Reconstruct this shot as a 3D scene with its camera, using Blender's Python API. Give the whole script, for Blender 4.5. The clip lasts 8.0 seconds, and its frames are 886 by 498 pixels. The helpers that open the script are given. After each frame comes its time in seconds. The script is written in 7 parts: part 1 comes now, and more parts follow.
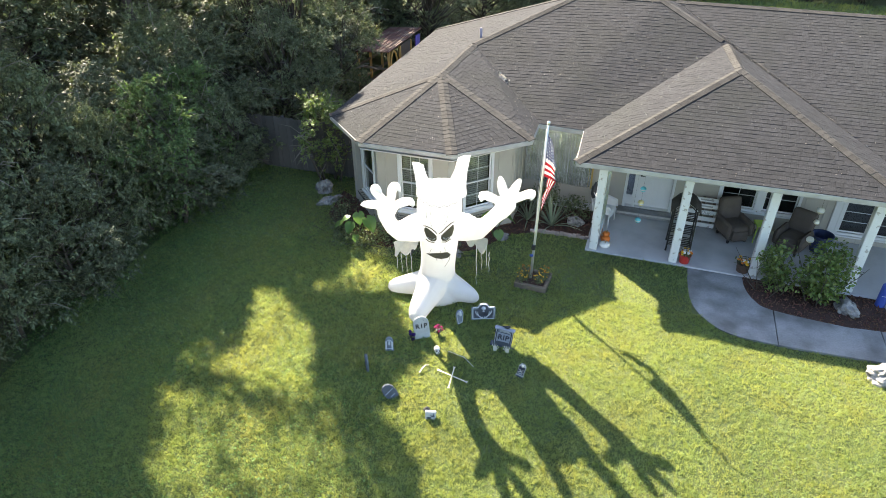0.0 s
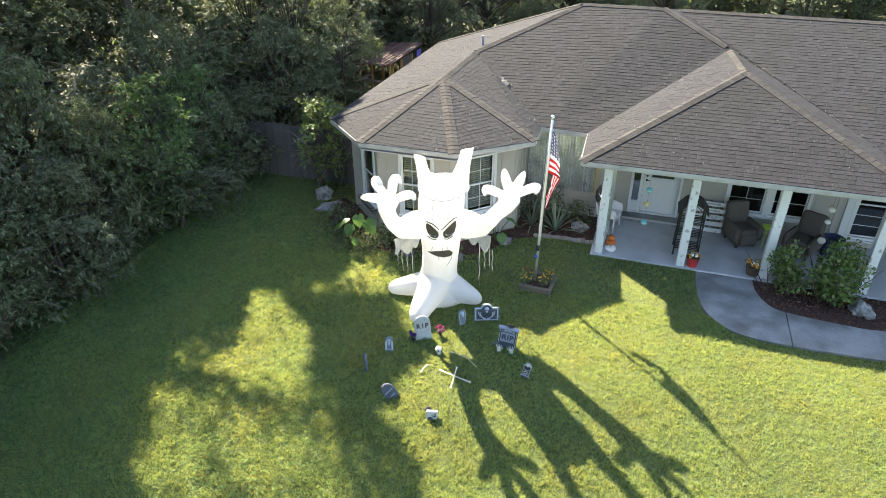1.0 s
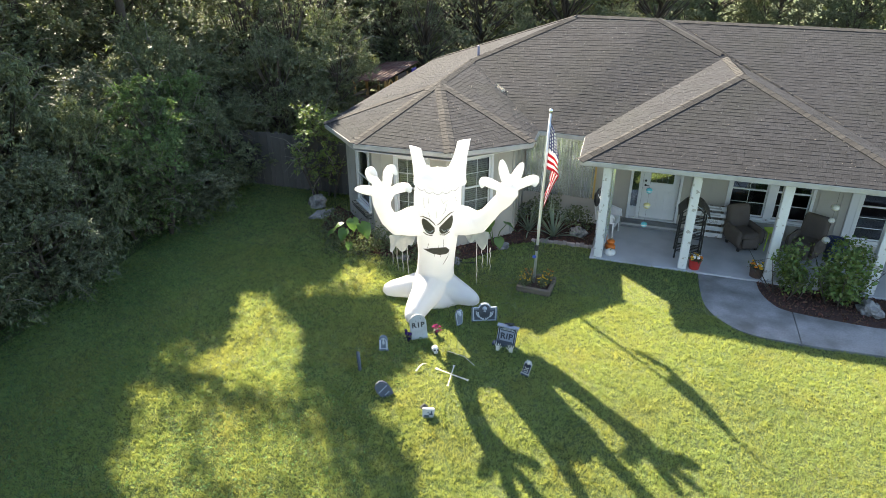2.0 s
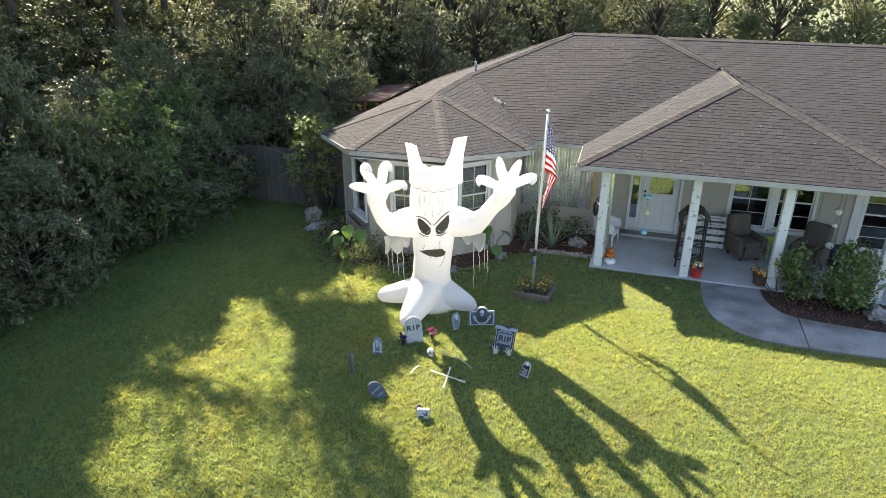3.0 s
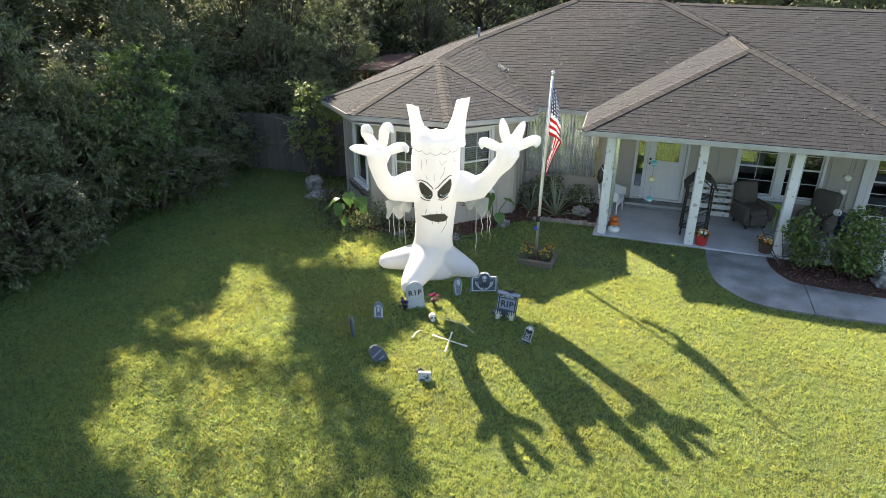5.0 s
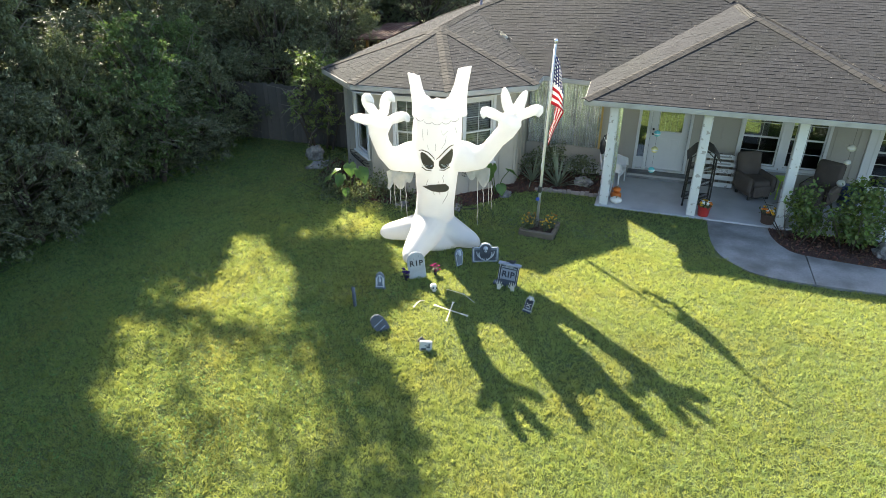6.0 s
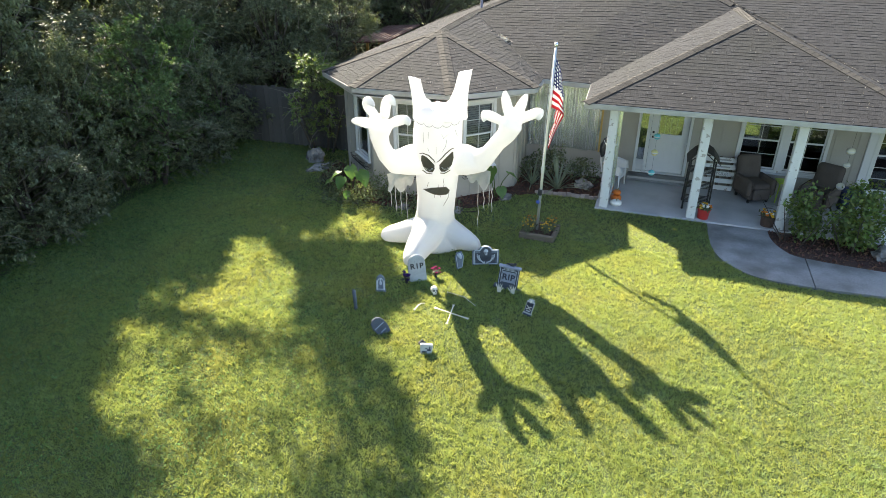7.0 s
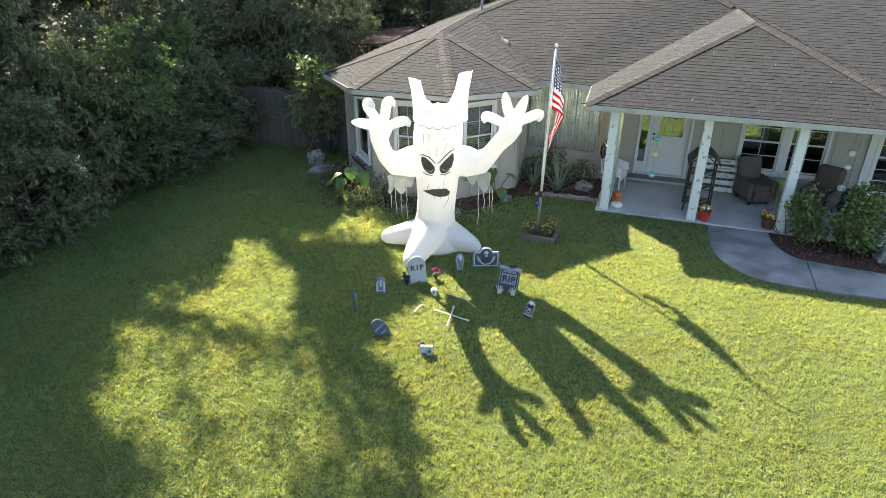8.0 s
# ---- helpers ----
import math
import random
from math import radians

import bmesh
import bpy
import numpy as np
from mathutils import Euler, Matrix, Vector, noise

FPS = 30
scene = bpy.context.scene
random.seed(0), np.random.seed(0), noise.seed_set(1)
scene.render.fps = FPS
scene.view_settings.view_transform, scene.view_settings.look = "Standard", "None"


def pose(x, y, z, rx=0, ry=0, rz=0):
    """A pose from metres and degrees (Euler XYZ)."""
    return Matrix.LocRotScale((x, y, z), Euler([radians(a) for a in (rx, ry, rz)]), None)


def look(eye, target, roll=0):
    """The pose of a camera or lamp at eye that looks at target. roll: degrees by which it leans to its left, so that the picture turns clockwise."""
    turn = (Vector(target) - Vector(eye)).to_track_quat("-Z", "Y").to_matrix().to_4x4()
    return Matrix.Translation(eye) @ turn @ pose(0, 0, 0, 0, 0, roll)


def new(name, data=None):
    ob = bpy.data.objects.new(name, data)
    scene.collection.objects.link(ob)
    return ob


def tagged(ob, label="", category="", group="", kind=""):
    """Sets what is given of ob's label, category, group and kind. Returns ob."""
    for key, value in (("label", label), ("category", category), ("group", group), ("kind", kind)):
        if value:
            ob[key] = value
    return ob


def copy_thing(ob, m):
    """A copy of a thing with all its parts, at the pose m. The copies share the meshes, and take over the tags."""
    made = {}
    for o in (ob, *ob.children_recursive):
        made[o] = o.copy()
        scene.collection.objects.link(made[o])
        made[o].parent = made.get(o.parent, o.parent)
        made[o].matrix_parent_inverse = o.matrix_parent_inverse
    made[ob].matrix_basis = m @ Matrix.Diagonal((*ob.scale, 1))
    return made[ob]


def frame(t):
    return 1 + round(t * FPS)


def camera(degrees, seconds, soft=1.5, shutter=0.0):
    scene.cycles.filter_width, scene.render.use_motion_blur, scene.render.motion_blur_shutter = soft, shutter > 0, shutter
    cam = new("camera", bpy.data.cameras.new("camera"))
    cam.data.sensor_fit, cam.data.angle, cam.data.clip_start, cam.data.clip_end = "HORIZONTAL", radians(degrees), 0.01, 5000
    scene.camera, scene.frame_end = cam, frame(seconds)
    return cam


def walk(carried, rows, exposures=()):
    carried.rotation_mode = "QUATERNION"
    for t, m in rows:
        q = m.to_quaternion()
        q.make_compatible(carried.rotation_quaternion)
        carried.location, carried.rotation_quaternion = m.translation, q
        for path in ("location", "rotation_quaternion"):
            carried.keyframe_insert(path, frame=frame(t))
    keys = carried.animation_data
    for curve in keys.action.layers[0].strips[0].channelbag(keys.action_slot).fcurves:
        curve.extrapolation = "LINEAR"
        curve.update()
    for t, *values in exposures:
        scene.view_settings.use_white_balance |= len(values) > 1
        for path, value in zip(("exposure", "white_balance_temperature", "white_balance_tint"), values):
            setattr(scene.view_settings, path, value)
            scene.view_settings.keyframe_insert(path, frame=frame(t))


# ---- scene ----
# ---------------------------------------------------------------- camera
cam = camera(68.96, 8.0, soft=0.65)
# seconds, eye, yaw, pitch, lean
PATH = [
    (0.0, (-0.000, -0.000, 9.293), 18.49, -33.33, -0.36),
    (0.5, (-0.018, -0.025, 8.847), 18.49, -31.73, -0.27),
    (1.0, (-0.030, -0.070, 8.459), 18.45, -30.45, -0.23),
    (1.5, (-0.041, -0.125, 8.003), 18.28, -28.82, -0.15),
    (1.7, (-0.050, -0.130, 7.822), 18.13, -28.17, -0.13),
    (2.8, (0.015, -0.193, 6.790), 17.70, -23.92, 0.07),
    (3.0, (0.023, -0.195, 6.691), 17.77, -23.48, 0.07),
    (3.5, (0.018, -0.171, 6.560), 18.05, -24.07, 0.09),
    (4.0, (0.016, -0.153, 6.480), 18.03, -24.30, 0.11),
    (4.2, (0.018, -0.153, 6.440), 18.05, -24.13, 0.10),
    (5.3, (0.025, -0.155, 6.366), 18.08, -26.55, 0.10),
    (5.5, (0.031, -0.159, 6.368), 18.17, -27.39, 0.10),
    (6.0, (0.037, -0.170, 6.336), 18.19, -27.80, 0.09),
    (6.5, (0.046, -0.183, 6.332), 18.20, -27.80, 0.12),
    (7.0, (0.033, -0.190, 6.375), 18.19, -27.67, 0.11),
    (7.5, (0.032, -0.191, 6.332), 18.20, -27.72, 0.09),
    (8.0, (0.032, -0.174, 6.349), 18.23, -27.45, 0.12),
]
walk(cam, [(t, pose(*eye, 90 + pitch, 0, yaw) @ pose(0, 0, 0, 0, 0, lean)) for t, eye, yaw, pitch, lean in PATH],
     [(0.0, 2.70, 6500, 11), (0.5, 2.68, 6500, 11), (1.0, 2.65, 6500, 11), (1.5, 2.58, 6480, 9), (3.0, 2.44, 6600, 15), (3.5, 2.37, 6600, 16), (4.0, 2.33, 6600, 15),
      (5.5, 2.30, 6480, 10), (6.0, 2.41, 6420, 8), (6.5, 2.43, 6400, 8), (7.0, 2.44, 6450, 9), (8.0, 2.45, 6500, 10)])

# ---------------------------------------------------------------- light
SUN_DIR = Vector((-0.995, 0.915, 1.0)).normalized()      # towards the sun
SUN_ELEV = math.asin(SUN_DIR.z)
world = bpy.data.worlds.new("sky")
scene.world = world
world.use_nodes = True
wn = world.node_tree
sky = wn.nodes.new("ShaderNodeTexSky")
sky.sky_type = "NISHITA"
sky.sun_disc = False
sky.dust_density = 1.1
sky.ozone_density = 0.5
sky.sun_elevation = SUN_ELEV
sky.sun_rotation = math.atan2(SUN_DIR.x, SUN_DIR.y)
wn.links.new(sky.outputs[0], wn.nodes["Background"].inputs[0])
wn.nodes["Background"].inputs[1].default_value = 0.080
sun = new("sun", bpy.data.lights.new("sun", "SUN"))
sun.data.energy = 5.0
sun.data.angle = radians(0.6)
sun.data.color = (1.0, 0.885, 0.71)
sun.matrix_world = look(Vector((0, 0, 30)) + SUN_DIR * 20, (0, 0, 30))
scene.view_settings.exposure = 2.5

# ---------------------------------------------------------------- materials


def mat(name, base=(0.5, 0.5, 0.5), rough=0.7, metal=0.0, var=0.0, scale=6.0, bump=0.0, bscale=40.0,
        fine=0.0, fscale=60.0, translucent=0.0, tcolor=None, island=0.0, objrand=0.0, stain=None, sscale=0.8, samount=0.5,
        stretch=(1, 1, 1), spec=0.5, hue=0.0):
    """A surface with variation at two scales, grain relief, and optional stains, light through it and shifts from piece to piece."""
    m = bpy.data.materials.new(name)
    m.use_nodes = True
    nt = m.node_tree
    n, l = nt.nodes, nt.links
    b = n["Principled BSDF"]
    b.inputs["Roughness"].default_value = rough
    b.inputs["Metallic"].default_value = metal
    b.inputs["Specular IOR Level"].default_value = spec
    tc = n.new("ShaderNodeTexCoord")
    mp = n.new("ShaderNodeMapping")
    mp.inputs["Scale"].default_value = stretch
    l.new(tc.outputs["Object"], mp.inputs["Vector"])
    col = n.new("ShaderNodeRGB")
    col.outputs[0].default_value = (*base, 1)
    out = col.outputs[0]

    def value_mix(factor_socket, lo, hi, src):
        mr = n.new("ShaderNodeMapRange")
        mr.inputs["To Min"].default_value = lo
        mr.inputs["To Max"].default_value = hi
        l.new(factor_socket, mr.inputs["Value"])
        hs = n.new("ShaderNodeHueSaturation")
        l.new(mr.outputs[0], hs.inputs["Value"])
        l.new(src, hs.inputs["Color"])
        return hs

    def noise_tex(sc, detail=4.0):
        t = n.new("ShaderNodeTexNoise")
        t.inputs["Scale"].default_value = sc
        t.inputs["Detail"].default_value = detail
        l.new(mp.outputs[0], t.inputs["Vector"])
        return t

    if var:
        out = value_mix(noise_tex(scale).outputs["Fac"], 1 - var, 1 + var, out).outputs[0]
    if fine:
        out = value_mix(noise_tex(fscale, 2).outputs["Fac"], 1 - fine, 1 + fine, out).outputs[0]
    if island:
        g = n.new("ShaderNodeNewGeometry")
        h = value_mix(g.outputs["Random Per Island"], 1 - island, 1 + island, out)
        if hue:
            mr = n.new("ShaderNodeMapRange")
            mr.inputs["To Min"].default_value = 0.5 - hue
            mr.inputs["To Max"].default_value = 0.5 + hue
            w = n.new("ShaderNodeTexWhiteNoise")
            w.noise_dimensions = "1D"
            l.new(g.outputs["Random Per Island"], w.inputs["W"])
            l.new(w.outputs["Value"], mr.inputs["Value"])
            l.new(mr.outputs[0], h.inputs["Hue"])
        out = h.outputs[0]
    if objrand:
        o = n.new("ShaderNodeObjectInfo")
        out = value_mix(o.outputs["Random"], 1 - objrand, 1 + objrand, out).outputs[0]
    if stain:
        t = noise_tex(sscale, 6)
        r = n.new("ShaderNodeValToRGB")
        r.color_ramp.elements[0].position, r.color_ramp.elements[1].position = 0.45, 0.68
        l.new(t.outputs["Fac"], r.inputs[0])
        mx = n.new("ShaderNodeMix")
        mx.data_type = "RGBA"
        am = n.new("ShaderNodeMath")
        am.operation = "MULTIPLY"
        am.inputs[1].default_value = samount
        l.new(r.outputs[0], am.inputs[0])
        l.new(am.outputs[0], mx.inputs["Factor"])
        l.new(out, mx.inputs["A"])
        mx.inputs["B"].default_value = (*stain, 1)
        out = mx.outputs["Result"]
    l.new(out, b.inputs["Base Color"])
    if bump:
        t = noise_tex(bscale, 5)
        bp = n.new("ShaderNodeBump")
        bp.inputs["Strength"].default_value = bump
        bp.inputs["Distance"].default_value = 0.02
        l.new(t.outputs["Fac"], bp.inputs["Height"])
        l.new(bp.outputs[0], b.inputs["Normal"])
    if translucent:
        tr = n.new("ShaderNodeBsdfTranslucent")
        ms = n.new("ShaderNodeMixShader")
        ms.inputs[0].default_value = translucent
        l.new(b.outputs[0], ms.inputs[1])
        l.new(tr.outputs[0], ms.inputs[2])
        if tcolor:
            tint = n.new("ShaderNodeMix")
            tint.data_type = "RGBA"
            tint.blend_type = "MULTIPLY"
            tint.inputs["Factor"].default_value = 1
            l.new(out, tint.inputs["A"])
            tint.inputs["B"].default_value = (*tcolor, 1)
            l.new(tint.outputs["Result"], tr.inputs["Color"])
        else:
            l.new(out, tr.inputs["Color"])
        l.new(ms.outputs[0], n["Material Output"].inputs["Surface"])
    return m


M_SOIL = mat("lawn_soil", (0.068, 0.091, 0.028), 0.95, var=0.35, scale=1.3, fine=0.5, fscale=45, bump=0.8, bscale=60,
             stain=(0.110, 0.112, 0.038), sscale=0.7, samount=0.5)
M_GRASS = mat("grass_blade", (0.182, 0.276, 0.115), 0.62, spec=0.32, var=0.22, scale=0.6, island=0.12, hue=0.010, translucent=0.54,
              tcolor=(2.30, 1.64, 0.80), stain=(0.225, 0.245, 0.096), sscale=0.9, samount=0.35)
M_WEED = mat("weed_leaf", (0.110, 0.195, 0.062), 0.75, spec=0.15, var=0.25, scale=1.2, island=0.6, hue=0.02, translucent=0.3, tcolor=(1.4, 1.4, 0.6))
M_LEAF = mat("leaf_green", (0.138, 0.160, 0.090), 0.6, spec=0.25, var=0.3, scale=0.9, island=0.5, hue=0.03, translucent=0.27, tcolor=(1.25, 1.3, 0.6))
M_LEAF_DARK = mat("leaf_dark", (0.138, 0.154, 0.092), 0.6, spec=0.25, var=0.3, scale=0.6, island=0.5, hue=0.03, translucent=0.22, tcolor=(1.2, 1.3, 0.6))
M_LEAF_LIGHT = mat("leaf_light", (0.120, 0.170, 0.068), 0.75, spec=0.12, var=0.25, scale=1.5, island=0.45, hue=0.025, translucent=0.24, tcolor=(1.2, 1.4, 0.6))
M_SHRUB = mat("shrub_leaf", (0.128, 0.180, 0.052), 0.55, var=0.2, scale=3, island=0.45, hue=0.03, translucent=0.35, tcolor=(1.4, 1.4, 0.5))
M_LEAF_BIG = mat("leaf_broad", (0.095, 0.175, 0.050), 0.38, var=0.25, scale=5, island=0.15, translucent=0.45, tcolor=(1.6, 1.6, 0.5))
M_LEAF_GREY = mat("leaf_strap", (0.235, 0.28, 0.185), 0.5, var=0.25, scale=5, island=0.2, translucent=0.25)
M_TWIG = mat("pale_twig", (0.20, 0.18, 0.15), 0.85, var=0.25, scale=6)
M_BARK = mat("bark", (0.060, 0.048, 0.036), 0.9, var=0.4, scale=5, bump=0.9, bscale=25, stretch=(1, 1, 0.2))
M_SHINGLE = mat("shingle", (0.0248, 0.0257, 0.0284), 0.92, var=0.18, scale=0.9, fine=0.45, fscale=32, bump=0.5, bscale=220,
                island=0.17, objrand=0.17, spec=0.2, stain=(0.023, 0.025, 0.024), sscale=0.55, samount=0.6)
M_ROOF_BASE = mat("roof_felt", (0.022, 0.021, 0.020), 0.95, var=0.2, scale=5)
M_DRYBIT = mat("dry_leaf_bit", (0.30, 0.28, 0.25), 0.9, island=0.5)
M_CAP = mat("ridge_shingle", (0.044, 0.042, 0.039), 0.92, var=0.18, scale=1.4, fine=0.3, fscale=150, bump=0.5, bscale=200, island=0.15, objrand=0.18, spec=0.2)
M_SIDING = mat("siding_beige", (0.39, 0.365, 0.31), 0.65, var=0.07, scale=1.2, fine=0.05, fscale=40, bump=0.15, bscale=30,
               stain=(0.29, 0.27, 0.23), sscale=1.1, samount=0.35)
M_WHITE = mat("white_paint", (0.40, 0.39, 0.355), 0.5, var=0.06, scale=2, fine=0.04, fscale=50, bump=0.12, bscale=35,
              stain=(0.25, 0.24, 0.20), sscale=2.6, samount=0.6)
M_CHIPPED = mat("chipped_paint", (0.64, 0.65, 0.63), 0.55, var=0.07, scale=3, fine=0.06, fscale=40, bump=0.2, bscale=30, stain=(0.30, 0.28, 0.24), sscale=7, samount=0.8)
for _n in M_CHIPPED.node_tree.nodes:          # chips with a clear edge
    if _n.type == "VALTORGB":
        _n.color_ramp.elements[0].position, _n.color_ramp.elements[1].position = 0.61, 0.635
M_SOFFIT = mat("soffit", (0.60, 0.58, 0.53), 0.7, var=0.05, scale=3)
M_CEIL = mat("porch_ceiling", (0.62, 0.61, 0.57), 0.7, var=0.05, scale=3)
M_STUCCO = mat("block_base", (0.42, 0.41, 0.38), 0.85, var=0.12, scale=3, bump=0.4, bscale=60)
M_CONCRETE = mat("concrete", (0.240, 0.243, 0.240), 0.85, var=0.42, scale=1.6, fine=0.30, fscale=28, bump=0.3, bscale=110,
                 stain=(0.10, 0.10, 0.092), sscale=1.4, samount=0.85)
M_SLAB = mat("porch_floor_paint", (0.44, 0.445, 0.45), 0.55, var=0.08, scale=1.0, fine=0.05, fscale=60, bump=0.12, bscale=50,
             stain=(0.20, 0.20, 0.20), sscale=1.2, samount=0.45)
M_MULCH_BASE = mat("mulch_base", (0.055, 0.028, 0.020), 0.95, var=0.4, scale=8, fine=0.5, fscale=60, bump=1.0, bscale=45)
M_MULCH = mat("mulch_chip", (0.135, 0.066, 0.042), 0.9, island=0.35, hue=0.03)
M_TIN = mat("galvanised_tin", (0.80, 0.82, 0.82), 0.23, 0.85, var=0.12, scale=4, fine=0.06, fscale=40, stain=(0.40, 0.41, 0.41), sscale=2.5, samount=0.4)
M_YELLOWWOOD = mat("yellow_board", (0.52, 0.34, 0.10), 0.6, var=0.12, scale=8)
M_NYLON = mat("white_nylon", (0.77, 0.77, 0.765), 0.5, var=0.04, scale=2.5, bump=0.08, bscale=7, translucent=0.44)
M_PRINT = mat("dark_print", (0.105, 0.083, 0.060), 0.5, var=0.3, scale=12)
M_PRINT_GREY = mat("grey_print", (0.32, 0.32, 0.31), 0.5, var=0.2, scale=12)
M_GAUZE = mat("grey_gauze", (0.60, 0.565, 0.51), 0.8, var=0.2, scale=10, translucent=0.25)
M_FOAM = mat("grave_foam", (0.165, 0.192, 0.232), 0.8, var=0.35, scale=14, fine=0.5, fscale=45, bump=0.5, bscale=45, stain=(0.10, 0.115, 0.14), sscale=6, samount=0.6)
M_FOAM_LIGHT = mat("grave_foam_light", (0.42, 0.43, 0.43), 0.8, var=0.18, scale=8, fine=0.2, fscale=55, bump=0.5, bscale=45, stain=(0.25, 0.26, 0.27), sscale=5, samount=0.5)
M_FOAM_DARK = mat("grave_foam_dark", (0.055, 0.068, 0.090), 0.75, var=0.3, scale=9, bump=0.4, bscale=45)
M_FOAM_INK = mat("grave_ink", (0.020, 0.026, 0.045), 0.7, var=0.3, scale=9, bump=0.3, bscale=45)
M_FOAM_MID = mat("grave_plaque", (0.25, 0.28, 0.34), 0.8, var=0.2, scale=12, bump=0.3, bscale=60)
M_FOAM_SLATE = mat("grave_slate", (0.070, 0.080, 0.100), 0.8, var=0.3, scale=9, fine=0.25, fscale=50, bump=0.5, bscale=45)
M_FOAM_RAISED = mat("grave_relief", (0.44, 0.47, 0.51), 0.8, var=0.18, scale=14, bump=0.3, bscale=60)
M_BONE = mat("bone_plastic", (0.66, 0.63, 0.55), 0.5, var=0.12, scale=12, stain=(0.42, 0.37, 0.28), sscale=9, samount=0.4)
# darker copy of the bone colour, with the lawn's shade painted in
M_BONE_SHADED = mat("dull_bone", (0.17, 0.16, 0.13), 0.8, var=0.2, scale=20)
M_BLACK = mat("black_plastic", (0.022, 0.022, 0.026), 0.45, var=0.2, scale=10)
M_IRON = mat("dark_iron", (0.040, 0.038, 0.036), 0.5, 0.5, var=0.2, scale=10, bump=0.2)
M_PURPLE = mat("purple_petal", (0.030, 0.016, 0.085), 0.9, spec=0.1, island=0.4, translucent=0.1)
M_MAGENTA = mat("magenta_petal", (0.150, 0.012, 0.055), 0.9, spec=0.1, island=0.4, translucent=0.1)
M_YELLOW = mat("yellow_petal", (0.75, 0.45, 0.03), 0.65, island=0.25, translucent=0.25)
M_ORANGE = mat("orange_petal", (0.62, 0.20, 0.02), 0.65, island=0.3, translucent=0.25)
M_RED = mat("red_plastic", (0.42, 0.035, 0.030), 0.38, var=0.06, scale=6)
M_BROWNPOT = mat("brown_basket", (0.085, 0.050, 0.034), 0.7, var=0.25, scale=20, bump=0.5, bscale=70)
M_PUMPKIN = mat("orange_pumpkin", (0.62, 0.16, 0.02), 0.5, var=0.12, scale=8)
M_PUMPKIN_W = mat("white_pumpkin", (0.74, 0.72, 0.66), 0.5, var=0.06, scale=8)
M_STEM = mat("dry_stem", (0.22, 0.17, 0.07), 0.8, var=0.2, scale=15)
M_RECLINER = mat("brown_upholstery", (0.115, 0.096, 0.082), 0.9, spec=0.1, var=0.2, scale=5, fine=0.1, fscale=60, bump=0.3, bscale=80)
M_WICKER = mat("white_wicker", (0.66, 0.66, 0.65), 0.6, var=0.1, scale=30, bump=0.5, bscale=90)
M_LIME = mat("lime_paint", (0.36, 0.52, 0.05), 0.45, var=0.06, scale=8)
M_BLUE = mat("blue_paint", (0.045, 0.085, 0.36), 0.45, var=0.10, scale=6, bump=0.1)
M_TUB = mat("dull_blue_plastic", (0.030, 0.042, 0.105), 0.5, var=0.1, scale=6)
M_TEAL = mat("teal_lantern", (0.16, 0.56, 0.60), 0.6, var=0.06, scale=8, translucent=0.3)
M_CREAM = mat("cream_lantern", (0.74, 0.66, 0.30), 0.6, var=0.06, scale=8, translucent=0.3)
M_PALEBALL = mat("pale_lantern", (0.72, 0.70, 0.60), 0.6, var=0.06, scale=8, translucent=0.3)
M_TIMBER = mat("weathered_timber", (0.135, 0.108, 0.078), 0.9, var=0.3, scale=5, fine=0.2, fscale=40, bump=0.6, bscale=40, stretch=(0.3, 1, 1))
# board colour is darkened to stand in for the overhanging trees' shade
M_FENCE = mat("fence_board", (0.075, 0.070, 0.064), 0.9, var=0.25, scale=3, bump=0.5, bscale=30, stretch=(1, 1, 0.15), objrand=0.25)
M_ROCK = mat("pale_rock", (0.27, 0.26, 0.245), 0.9, var=0.6, scale=9, fine=0.3, fscale=30, bump=1.0, bscale=14, stain=(0.06, 0.055, 0.05), sscale=6, samount=0.85)
M_BRICK = mat("edging_brick", (0.30, 0.255, 0.235), 0.9, var=0.2, scale=9, bump=0.5, bscale=60, objrand=0.22)
M_POLE = mat("aluminium_pole", (0.72, 0.72, 0.70), 0.35, 0.7, var=0.06, scale=8)
M_GOLD = mat("silver_finial", (0.75, 0.75, 0.72), 0.25, 0.9)
M_FRAME = mat("vinyl_white", (0.62, 0.625, 0.615), 0.45, var=0.04, scale=4)
M_BLIND = mat("blind_slat", (0.30, 0.30, 0.285), 0.6, var=0.08, scale=6)
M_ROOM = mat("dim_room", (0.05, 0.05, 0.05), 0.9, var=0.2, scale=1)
M_TINROOF = mat("rust_red_roof", (0.11, 0.045, 0.034), 0.75, var=0.3, scale=2.5, stain=(0.22, 0.17, 0.13), sscale=3, samount=0.6)
M_PVIOLET = mat("violet_panel", (0.15, 0.115, 0.42), 0.6, var=0.1, scale=4)
M_YPOST = mat("ochre_post", (0.42, 0.27, 0.09), 0.7, var=0.15, scale=5)
M_PVC = mat("lavender_grey_pvc", (0.27, 0.26, 0.34), 0.5, var=0.08, scale=6)

M_GLASS = bpy.data.materials.new("window_glass")
M_GLASS.use_nodes = True
_b = M_GLASS.node_tree.nodes["Principled BSDF"]
_b.inputs["Base Color"].default_value = (0.9, 0.93, 0.92, 1)
_b.inputs["Transmission Weight"].default_value = 1.0
_b.inputs["Roughness"].default_value = 0.02
_b.inputs["IOR"].default_value = 1.6
M_GLASS_COATED = M_GLASS.copy()          # reflective coated panes
M_GLASS_COATED.name = "coated_glass"
M_GLASS_COATED.node_tree.nodes["Principled BSDF"].inputs["IOR"].default_value = 2.5


